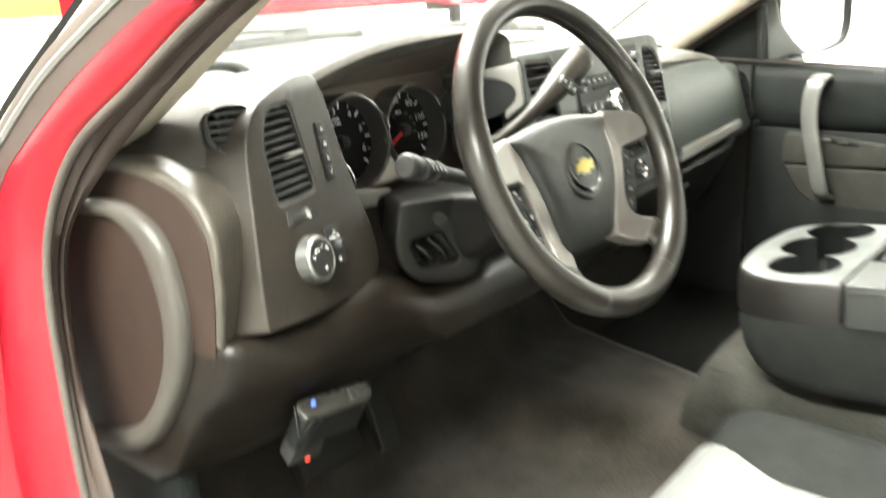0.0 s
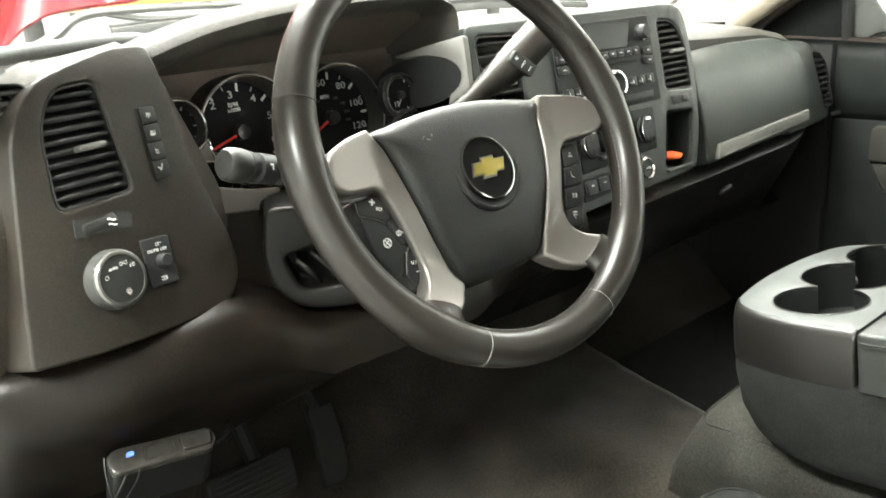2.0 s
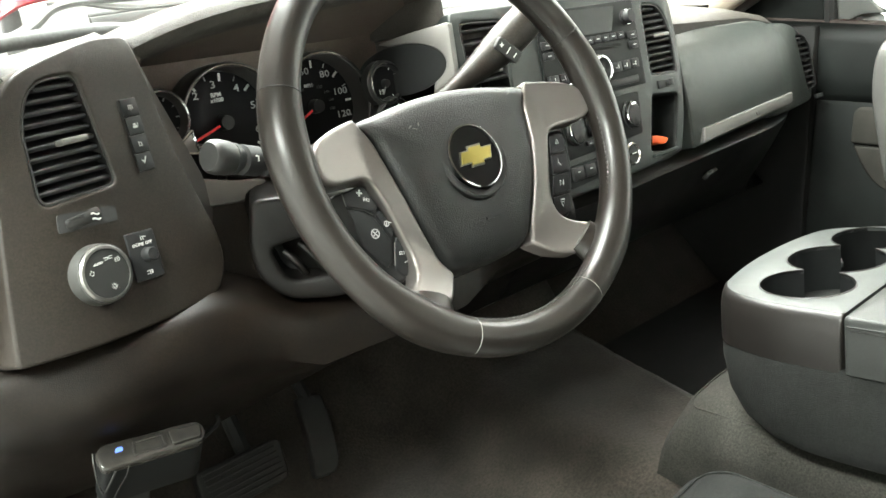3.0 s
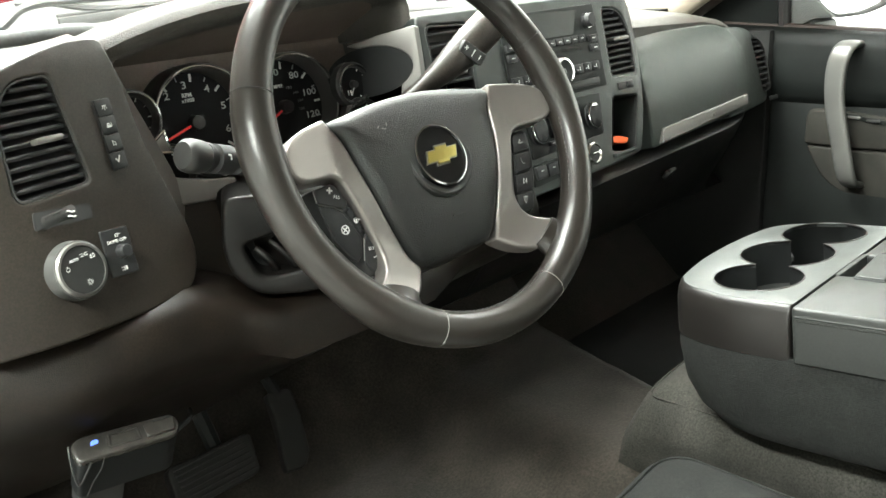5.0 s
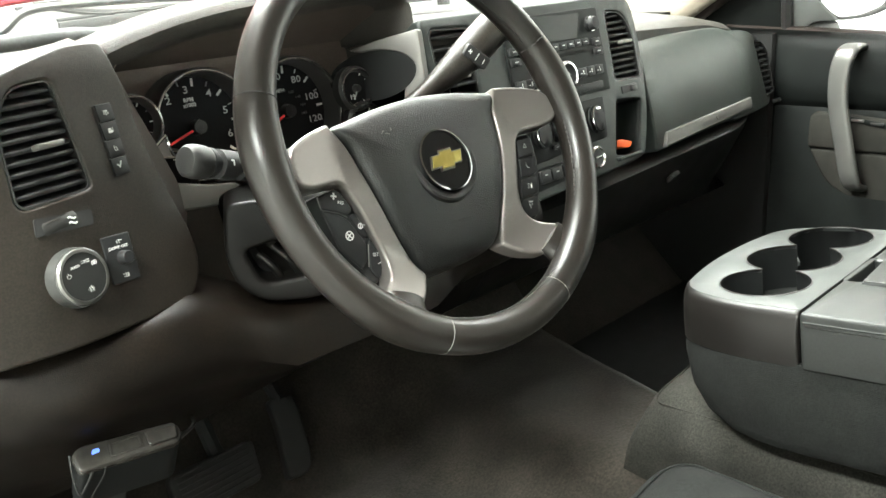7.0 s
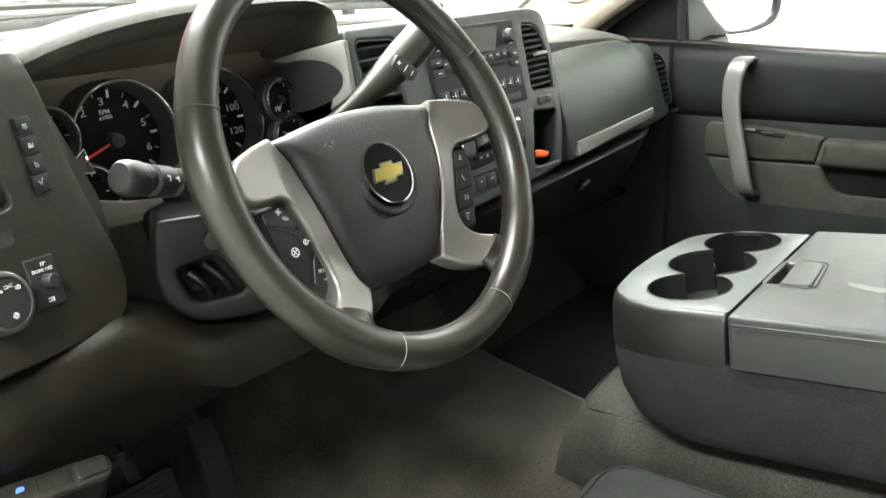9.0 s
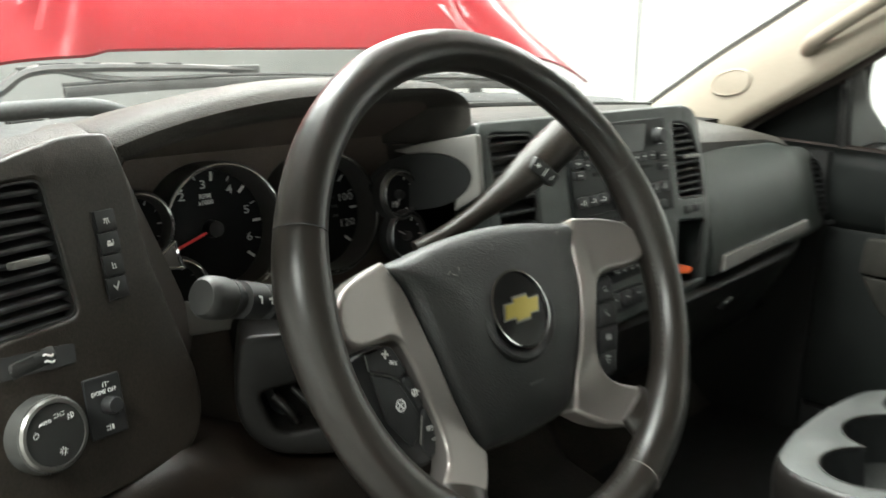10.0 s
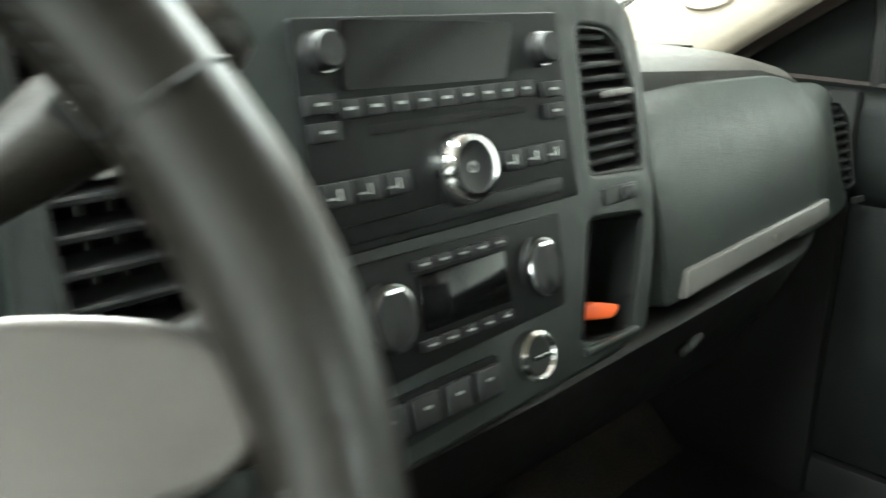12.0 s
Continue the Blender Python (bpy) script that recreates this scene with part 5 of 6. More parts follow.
    part("socket_ring", lathe([(0.0125, 0.006), (0.014, 0.008), (0.0165, 0.006), (0.0165, 0.001), (0.0145, 0.003)], 32, rm @ T(0.018, -0.152, 0.001)), M_CHROME, k, "chrome ring")
    part("socket_bar", box(0.018, -0.152, 0.0085, 0.014, 0.003, 0.002, 0.0006, rm), M_DARKCHROME, k)


centre_stack()
tag = thing("orange_tag", "small bright orange object lying in the open dash pocket", "clutter", at=(0.13, 0.2, 1.235))
part("body", plate(rounded([(-0.027, -0.004), (0.02, -0.007), (0.029, 0.002), (0.0, 0.007), (-0.026, 0.005)], 0.006), -0.03, -0.012, bevel=0.002, m=CS @ pose(0.103, -0.146, 0.004, 0, 0, -8)), M_ORANGE, tag)


def glove_side():
    g = thing("glove_box", "dark grey glove box with a satin strip below it", "glove box", at=(0.45, 0.25, 1.2))
    lid = rounded([(-0.168, -0.030), (0.190, -0.015), (0.205, 0.10), (0.150, 0.150), (0.115, 0.158), (-0.155, 0.166), (-0.178, 0.10)], [0.008, 0.008, 0.03, 0.03, 0.02, 0.01, 0.03], 6)

    def bulge(x, y):
        return 0.010 * math.sin(math.pi * min(1, max(0, (y + 0.03) / 0.19))) - 1.2 * max(0, x - 0.12) ** 2 - 2.5 * max(0, y - 0.12) ** 1.6
    part("lid", plate(lid, -0.03, 0.002, bevel=0.004, m=GB, bend=bulge, step=0.025), M_GLOVE, g, "grained glove box lid")
    part("trim_strip", plate(rounded([(-0.150, -0.026), (0.168, -0.010), (0.172, 0.011), (-0.140, -0.001)], 0.003), -0.004, 0.012, bevel=0.003, m=GB), M_TRIM, g, "satin grey trim strip")
    part("latch_mark", lathe([(0.0005, 0.0135), (0.003, 0.0132), (0.003, 0.011)], 12, GB @ T(0.03, -0.006)), M_SATIN, g)
    ov = axes((0.774, 0.262, 1.262), (1, 0.32, 0.0), (-0.31, -0.94, 0.12))
    rv = rounded([(-0.032, 0.062), (-0.008, 0.060), (0.010, 0.036), (0.018, -0.052), (-0.010, -0.058), (-0.022, 0.005)], [0.006, 0.01, 0.02, 0.006, 0.006, 0.03])
    louvre(ov, rv, 10, 20, dash, "outer_vent", None, -0.034, "narrow outer air vent")
    inv = GB.inverted() @ ov
    hole = [(inv @ Vector((q.x, q.y, 0.0))).to_2d() for q in rv]
    cap = rounded([(0.12, -0.026), (0.335, -0.020), (0.362, 0.010), (0.362, 0.062), (0.340, 0.105), (0.29, 0.130), (0.22, 0.143), (0.12, 0.146)], [0.004, 0.02, 0.02, 0.03, 0.03, 0.03, 0.03, 0.004], 5)
    part("end_cap", plate(cap, -0.028, -0.006, [hole], bevel=0.004, m=GB, bend=lambda x, y: -0.80 * max(0.0, x - 0.15) ** 2, step=0.02), M_GLOVE, dash, "grained end of the dashboard round the outer vent", 60)
    part("vent_slide", box(0.02, -0.072, 0.0, 0.02, 0.008, 0.006, 0.001, ov), M_BLACK, dash)
    # lower passenger dash: narrow ledge and the underside, its shade put into the colour
    rings = []
    for i in range(25):
        t = i / 24
        x = -0.12 + 0.925 * t
        e = 0.030 * max(0, t - 0.25)
        o = 0.024 + 1.4 * max(0, x - 0.52) ** 2
        rings.append([(x, 0.245 + o, 1.176 + e), (x, 0.200 + o, 1.168 + e), (x, 0.192 + o, 1.160 + e), (x, 0.196 + o, 1.148 + e), (x, 0.225 + o, 1.09 + e), (x, 0.27 + o, 1.03), (x, 0.36, 0.99), (x, 0.46, 0.99), (x, 0.46, 1.16)])
    part("lower_panel", loft(rings), M_SHROUD, dash, "lower panel on the passenger side, under-dash shade in its colour", 60)
    part("release_tab", box(0, 0, 0, 0.04, 0.010, 0.018, 0.004, pose(0.36, 0.233, 1.125, 40, 0, 12)), M_STALK, dash, "small grey release tab")


glove_side()

# ---- steering wheel, column, levers ----
WH = axes((-0.4125, 0.009, 1.348), (1, 0, 0), (0, -0.886, 0.464))


def dish(x, y):
    """How far the hub lies from the rim's plane."""
    t = -(y + 0.015)
    return -0.009 - 0.30 * (t if t > 0.03 else (t + 0.03) ** 2 / 0.12 if t > -0.03 else 0.0)


def steering_wheel():
    w = thing("steering_wheel", "black leather steering wheel with satin spokes and a gold emblem", "steering wheel", at=(-0.4125, 0.009, 1.348))
    C, R = 0.0, 0.184
    RM = axes((-0.4165, 0.016, 1.362), (1, 0, 0), (0, -0.9033, 0.429))
    n, k = 120, 16
    rings = []
    for i in range(n + 1):
        a = 2 * math.pi * i / n
        rr = 0.0162
        for s in (8, 172, 228, 312):            # thumb swellings near the spokes
            d = abs((math.degrees(a) - s + 180) % 360 - 180)
            rr += 0.0022 * math.exp(-(d / 13) ** 2)
        ring = []
        for j in range(k):
            b = 2 * math.pi * j / k
            q = R + rr * math.cos(b)
            ring.append((q * math.cos(a), C + q * math.sin(a), rr * 0.98 * math.sin(b)))
        rings.append(ring)
    bm = loft(rings, True, False, RM)
    bmesh.ops.remove_doubles(bm, verts=bm.verts, dist=1e-6)
    rim = part("rim", bm, M_LEATHER, w, "worn black leather rim", 80)
    # leather joints across the rim
    for deg, mat in ((23, M_SEAM), (159, M_SEAM), (243.5, M_THREAD), (291, M_THREAD)):
        a = radians(deg)
        pts = []
        for j in range(20):
            b = 2 * math.pi * j / 20
            q = R + 0.0165 * math.cos(b)
            pts.append(RM @ Vector((q * math.cos(a), C + q * math.sin(a), 0.0166 * math.sin(b))))
        part("seam", tube(pts, 0.0007 if mat is M_SEAM else 0.0003, 5, closed=True), mat, rim)
    # stitches along the inner side of the lower rim and beside the spokes
    for lo, hi, mat in ((246, 306, M_KNOB), (324, 360, M_KNOB), (9, 22, M_KNOB), (25, 80, M_SEAM), (158, 170, M_SEAM)):
        steps = int((hi - lo) / 1.75)
        for i in range(steps):
            a = radians(lo + (hi - lo) * (i + 0.5) / steps)
            q = R - 0.0156
            m = RM @ T(q * math.cos(a), C + q * math.sin(a), 0.0042, math.degrees(a) + 90)
            part("stitch", box(0, 0, 0, 0.0036, 0.0012, 0.0016, 0.0003, m, 1), mat, rim)
    # air bag cover
    half = [(0.0, 0.0655), (0.04, 0.0635), (0.08, 0.0575), (0.1035, 0.0515), (0.0935, 0.032), (0.0868, 0.0), (0.076, -0.038), (0.062, -0.072), (0.049, -0.0925), (0.02, -0.0975), (0.0, -0.098)]
    out = [(a, b) for a, b in half] + [(-a, b) for a, b in half[-2:0:-1]]
    out = [Vector(p).to_2d() for p in smooth_closed(out)]
    rings = []
    for s, z in ((1.0, -0.045), (1.0, -0.010), (0.993, -0.0045), (0.98, 0.0), (0.955, 0.0038), (0.92, 0.0066), (0.85, 0.0092), (0.7, 0.011), (0.5, 0.012), (0.3, 0.012), (0.02, 0.012)):
        rings.append([WH @ Vector((p.x * s, -0.012 + (p.y + 0.012) * s, z - 0.012 + dish(p.x * s, (p.y + 0.012) * s - 0.012))) for p in out])
    pad = part("airbag_cover", loft(rings), M_AIRBAG, w, "grained black airbag cover", 60)
    part("airbag_print", put(box(0, 0, 0, 0.017, 0.0020, 0.0006), WH @ T(0.004, -0.060, dish(0, -0.060) + 0.0006, -2)), M_AIRBAG, pad)
    # scuffs on the cover
    for x, y, ln, deg in ((-0.058, 0.036, 0.004, 35), (-0.053, 0.0335, 0.005, -20), (-0.048, 0.037, 0.003, 70), (0.070, 0.046, 0.006, 12), (-0.030, -0.012, 0.004, -55)):
        part("scuff", box(0, 0, 0, ln, 0.0005, 0.0004, 0, WH @ T(x, y, dish(x, y) - 0.0003, deg)), M_THREAD, pad)
    # emblem in its dished recess
    em = WH @ T(-0.001, -0.0035, -0.0135)
    part("emblem_recess", lathe([(0.0298, -0.001), (0.0304, 0.0010), (0.0335, 0.0034), (0.0372, 0.0040), (0.0392, 0.0026), (0.0400, -0.002)], 56, em), M_AIRBAG, pad)
    disc = part("emblem", lathe([(0.0005, 0.0052), (0.0284, 0.0048), (0.0298, 0.001)], 56, em), M_GLOSS, w, "round black emblem")
    part("emblem_ring", lathe([(0.0282, 0.0045), (0.0286, 0.0066), (0.0302, 0.0062), (0.0307, 0.002)], 56, em), M_DARKCHROME, disc, "thin chrome ring")
    tie = [(-0.0245, -0.0068), (-0.0100, -0.0068), (-0.0108, -0.0108), (0.0072, -0.0108), (0.0080, -0.0068), (0.0190, -0.0068), (0.0245, 0.0068), (0.0100, 0.0068), (0.0108, 0.0108), (-0.0072, 0.0108), (-0.0080, 0.0068), (-0.0190, 0.0068)]
    part("gold_cross_edge", plate([(a * 0.90, b * 0.93) for a, b in tie], 0.004, 0.0066, m=em), M_RING, disc)
    part("gold_cross", plate([(a * 0.83, b * 0.76) for a, b in tie], 0.005, 0.0076, bevel=0.0006, m=em), M_GOLD, disc, "gold cross shape")
    # satin spokes: a C shape on each side
    up = WH.to_3x3() @ Vector((0, 0, 1))
    for sx in (-1, 1):
        pts = [(0.1055, 0.0565), (0.135, 0.0495), (0.157, 0.0405), (0.1685, 0.026), (0.1665, 0.009), (0.155, 0.0025), (0.120, 0.0040), (0.1115, -0.001), (0.104, -0.022), (0.097, -0.044), (0.0925, -0.063), (0.0930, -0.077), (0.100, -0.088), (0.1155, -0.0965), (0.106, -0.112), (0.086, -0.1215), (0.066, -0.112), (0.0505, -0.0945), (0.0585, -0.083), (0.0745, -0.046), (0.0882, 0.002), (0.0945, 0.037)]
        rad = [0.003, 0.03, 0.014, 0.014, 0.014, 0.012, 0.014, 0.012, 0.02, 0.02, 0.02, 0.016, 0.016, 0.003, 0.012, 0.004, 0.012, 0.004, 0.02, 0.03, 0.03, 0.02]
        o = rounded([(sx * a, b) for a, b in pts], rad, 5)

        def bend(x, y):
            e = max(0.0, min(1.0, (math.hypot(x, y - 0.013) - 0.11) / 0.055))
            end = -0.001 if y > -0.03 else -0.012
            return (dish(x, y) - 0.0085) * (1 - e) + end * e
        part("spoke", plate(o, -0.020, 0.0, bevel=0.0042, m=WH, bend=bend, step=0.006), M_SATIN, w, "satin silver spoke", 50)
        # leather that runs from the rim to the ends of the arms
        for line, size in (([(0.100, -0.106, -0.020), (0.106, -0.117, -0.017), (0.113, -0.130, -0.012)], 0.021), ([(0.158, 0.0225, -0.013), (0.169, 0.023, -0.011), (0.181, 0.025, -0.006)], 0.0185)):
            part("rim_wrap", tube([WH @ Vector((sx * a, b, c)) for a, b, c in line], size, 18, flat=0.52, up=up, taper=lambda t: 0.98 + 0.42 * t * t), M_LEATHER, rim, "leather gathered round the arm", 80)
        # finger switches in the cut-out
        if sx < 0:
            pod = [(-0.1555, -0.0010), (-0.1175, 0.0020), (-0.1070, -0.0216), (-0.0980, -0.0435), (-0.0880, -0.0660), (-0.0885, -0.0795), (-0.0980, -0.0860), (-0.1115, -0.0845), (-0.1265, -0.0725), (-0.1455, -0.0490), (-0.1575, -0.0190)]
        else:
            pod = [(0.108, 0.002), (0.141, 0.002), (0.140, -0.028), (0.135, -0.058), (0.124, -0.085), (0.106, -0.080), (0.094, -0.062), (0.098, -0.036)]
        pod = rounded(pod, 0.009, 4)

        def bend2(x, y):
            return dish(x, y) - 0.0155
        pm = part("switch_pod", plate(pod, -0.02, 0.0, bevel=0.003, m=WH, bend=bend2, step=0.012), M_KEY, w, "black switch pod")
        if sx < 0:
            keys = (("up", [(-0.1390, -0.0010), (-0.1210, 0.0015), (-0.1163, -0.0016), (-0.1087, -0.0196), (-0.1157, -0.0228), (-0.1237, -0.0182), (-0.1392, -0.0118)]),
                    ("side", [(-0.1077, -0.0222), (-0.0991, -0.0442), (-0.1032, -0.0466), (-0.1140, -0.0249)]),
                    ("middle", [(-0.1390, -0.0140), (-0.1239, -0.0206), (-0.1167, -0.0262), (-0.1040, -0.0498), (-0.1070, -0.0650), (-0.1135, -0.0700), (-0.1325, -0.0460)]),
                    ("down", [(-0.0983, -0.0468), (-0.0893, -0.0686), (-0.0905, -0.0778), (-0.0977, -0.0825), (-0.1055, -0.0725), (-0.1013, -0.0515)]))
        else:
            keys = tuple(("key", [(0.1145 - 0.0040 * k, -0.001 - 0.020 * k), (0.1365 - 0.0030 * k, -0.002 - 0.020 * k), (0.1345 - 0.0030 * k, -0.020 - 0.020 * k), (0.1110 - 0.0040 * k, -0.020 - 0.020 * k)]) for k in range(4))
        for n_key, (kind, pts) in enumerate(keys):
            b = part("button", plate(rounded(pts, 0.0025, 3), -0.004, 0.0022, bevel=0.0012, m=WH, bend=bend2), M_KEY, pm)
            cx, cy = sum(p[0] for p in pts) / len(pts), sum(p[1] for p in pts) / len(pts)

            def flat(x, y, turn=0.0):
                return WH @ T(x, y, bend2(x, y) + 0.0026, turn) @ pose(0, 0, 0, 16.7 if y < -0.045 else 8 if y < 0.0 else 4, 0, 0)
            if kind == "up":
                part("print", writing("+", 0.0105, flat(-0.1240, -0.0050, -20), 0.0002, 0.03), M_PRINT, b)
                part("print", writing("RES", 0.0040, flat(-0.1190, -0.0115, -22)), M_PRINT, b)
            elif kind == "down":
                part("print", writing("SET", 0.0042, flat(-0.0967, -0.0622, -12)), M_PRINT, b)
                part("print", box(0, 0, 0, 0.0045, 0.0009, 0.0003, 0, flat(-0.0940, -0.0700, 10)), M_PRINT, b)
            elif kind == "middle":
                q = flat(-0.1195, -0.0400, -10)
                part("symbol", join(box(0, 0, 0, 0.0064, 0.0010, 0.0003, 0, q @ T(0, 0, 0, 45)), box(0, 0, 0, 0.0064, 0.0010, 0.0003, 0, q @ T(0, 0, 0, -45)),
                                    plate(circle(0, 0, 0.0042, 20), 0, 0.0003, [circle(0, 0, 0.0033, 20)], m=q)), M_PRINT, b)
            elif kind == "side":
                q = flat(-0.1060, -0.0350, -20)
                part("symbol", join(plate(circle(0, 0, 0.0026, 16), 0, 0.0003, [circle(0, 0, 0.0018, 16)], m=q), box(0.0030, 0.0012, 0, 0.0030, 0.0009, 0.0003, 0, q), box(0.0, 0.0, 0, 0.0009, 0.0034, 0.0003, 0, q)), M_PRINT, b)
            else:
                q = flat(cx, cy + 0.001, -8)
                lines = ([(-0.0024, -0.002), (0.0024, -0.002), (0.0, 0.0024), (-0.0024, -0.002)], [(-0.002, 0.003), (-0.0024, 0.0), (0.0, -0.0028), (0.0022, -0.0024)],
                         [(-0.002, 0.0026), (-0.002, -0.0026), (0.0018, 0.0), (-0.002, 0.0026)], [(-0.0024, 0.002), (0.0024, 0.002), (0.0, -0.0024), (-0.0024, 0.002)])[n_key]
                marks = [tube([q @ Vector((a, c, 0.0)) for a, c in lines], 0.0003, 4)]
                if n_key == 2:
                    marks.append(box(0.0028, 0, 0, 0.0007, 0.0052, 0.0003, 0, q))
                if n_key == 3:
                    marks.append(box(0.0, 0.0044, 0, 0.0056, 0.0014, 0.0003, 0, q))
                part("symbol", join(*marks), M_PRINT, b)
        if sx < 0:
            # pale edges of the keys
            for ln in ([(-0.1397, -0.0010), (-0.1397, -0.0122)], [(-0.1017, -0.0515), (-0.1063, -0.0700)], [(-0.1385, -0.0132), (-0.1235, -0.0194), (-0.1163, -0.0246)]):
                part("key_edge", tube([WH @ Vector((q[0], q[1], bend2(*q) + 0.0018)) for q in ln], 0.0005, 5), M_TRIM if ln[0][1] < -0.03 else M_KNOB, pm)
    # shroud behind the hub
    part("hub_back", lathe([(0.001, -0.035), (0.045, -0.04), (0.06, -0.055), (0.06, -0.085), (0.001, -0.09)], 32, WH @ T(0, -0.01)), M_BLACK, w)


def smooth_closed(pts, n=6):
    P = [Vector((*p, 0)) for p in pts]
    k = len(P)
    out = []
    for i in range(k):
        a, b, c, d = P[i - 1], P[i], P[(i + 1) % k], P[(i + 2) % k]
        for j in range(n):
            t = j / n
            q = 0.5 * ((2 * b) + (c - a) * t + (2 * a - 5 * b + 4 * c - d) * t * t + (3 * b - a - 3 * c + d) * t ** 3)
            out.append((q.x, q.y))
    return out


steering_wheel()


def column():
    c = thing("steering_column", "dark plastic steering column shroud with two levers", "steering column", at=(-0.41, 0.15, 1.28))
    rings = []
    for y, hw, zb, zt in ((0.26, 0.108, 1.176, 1.296), (0.215, 0.104, 1.182, 1.300), (0.190, 0.086, 1.192, 1.302), (0.155, 0.076, 1.206, 1.304), (0.115, 0.072, 1.228, 1.306), (0.085, 0.068, 1.247, 1.308)):
        pts = rounded([(-hw, zt), (-hw * 0.985, zt * 0.5 + zb * 0.5), (-hw * 0.82, zb + 0.012), (-hw * 0.5, zb), (hw * 0.5, zb), (hw * 0.82, zb + 0.012), (hw * 0.985, zt * 0.5 + zb * 0.5), (hw, zt), (hw * 0.5, zt + 0.008), (-hw * 0.5, zt + 0.008)], [0.012, 0.03, 0.02, 0.03, 0.03, 0.02, 0.03, 0.012, 0.03, 0.03], 4)
        rings.append([(-0.4125 + p[0], y, p[1]) for p in pts])
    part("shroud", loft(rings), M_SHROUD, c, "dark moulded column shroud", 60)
    mk = axes((-0.497, 0.170, 1.246), (0.86, -0.50, 0.0), (-0.50, -0.86, -0.05))
    face = rounded([(-0.056, 0.058), (-0.0635, 0.004), (-0.0565, -0.030), (-0.031, -0.053), (0.022, -0.0575), (0.052, -0.050), (0.054, 0.058)], [0.012, 0.03, 0.02, 0.02, 0.02, 0.02, 0.012], 5)
    rec = rounded([(-0.043, 0.0065), (-0.002, 0.0150), (0.024, -0.029), (-0.0295, -0.0325)], [0.008, 0.010, 0.012, 0.014], 5)
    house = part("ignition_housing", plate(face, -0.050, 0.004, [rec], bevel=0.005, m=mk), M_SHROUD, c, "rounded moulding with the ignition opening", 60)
    part("ignition_opening", plate([(p.x * 1.15 + 0.002, p.y * 1.15 + 0.002) for p in rec], -0.036, -0.028, m=mk), M_BLACKSHADE, house, "dark ignition opening")
    for q0, q1, q2 in (((-0.030, -0.004, -0.012), (-0.018, -0.016, -0.006), (-0.010, -0.034, -0.014)), ((-0.014, 0.002, -0.014), (0.000, -0.012, -0.006), (0.010, -0.032, -0.012))):
        part("ignition_rib", tube(smooth_line([mk @ Vector(q) for q in (q0, q1, q2)], 5), 0.0042, 10), M_SHROUD, house)
    part("ignition_lock", lathe([(0.0005, 0.004), (0.0085, 0.004), (0.0100, 0.001), (0.0105, -0.012)], 28, mk @ T(-0.004, 0.032, 0.004)), M_BLACK, house, "round key lock")
    # turn-signal lever to the left with a fat end
    a, b = Vector((-0.50, 0.135, 1.333)), Vector((-0.624, 0.107, 1.3735))
    d = (b - a).normalized()
    m = axes(a, d.orthogonal(), d)
    L = (b - a).length
    s = part("turn_signal_lever", lathe([(0.001, -0.02), (0.0085, -0.02), (0.0088, 0.035), (0.0092, 0.052), (0.0122, 0.058), (0.0126, 0.074), (0.0098, 0.076), (0.0098, 0.080), (0.0132, 0.082), (0.0132, 0.099), (0.0100, 0.101), (0.0100, 0.105), (0.0134, 0.1065), (0.0134, 0.1105), (0.0105, 0.112)], 28, m), M_KEY, c, "black turn-signal lever with a turning collar")
    part("lever_end", lathe([(0.0110, L - 0.0235), (0.0135, L - 0.0220), (0.0145, L - 0.018), (0.0148, L - 0.008), (0.0140, L - 0.003), (0.0115, L), (0.0005, L + 0.001)], 32, m), M_STALK, s, "rounded grey end")
    view = Vector((-0.45, -0.80, 0.40))
    n = (view - d * view.dot(d)).normalized()
    for i in range(4):
        q = axes(a + d * (0.061 + 0.0100 * i) + n * 0.0133, d, n)
        part("symbol", join(box(0, 0.001, 0, 0.0012, 0.0050, 0.0003, 0, q), box(0.0018, -0.001 * (i % 2), 0, 0.0024, 0.0014, 0.0003, 0, q)), M_WHITE, s)
    # gear lever on the right, rising towards the stack
    pts = smooth_line([(-0.345, 0.205, 1.338), (-0.312, 0.195, 1.352), (-0.272, 0.184, 1.374), (-0.222, 0.175, 1.403), (-0.180, 0.168, 1.431), (-0.164, 0.165, 1.443)], 6)
    g = part("gear_lever", tube(pts, 0.0165, 16, taper=lambda t: 0.58 + 0.74 * (0.5 - 0.5 * math.cos(math.pi * min(1, max(0, (t - 0.3) / 0.42)))) - 0.15 * max(0, t - 0.9) / 0.1), M_PANEL, c, "fat dark gear lever")
    mg = axes((-0.217, 0.1555, 1.4075), (0.80, 0.0, -0.60), (-0.36, -0.93, 0.02))
    bt = part("shift_button", plate(rounded([(-0.017, -0.0075), (0.017, -0.0075), (0.017, 0.0075), (-0.017, 0.0075)], 0.003), -0.006, 0.0035, bevel=0.001, m=mg), M_BLACK, g)
    part("print", join(writing("+", 0.011, mg @ T(-0.0105, 0, 0.0038, 30)), box(0.0, 0, 0.0037, 0.001, 0.009, 0.0003, 0, mg), box(0.010, 0, 0.0037, 0.001, 0.006, 0.0003, 0, mg)), M_WHITE, bt)


column()

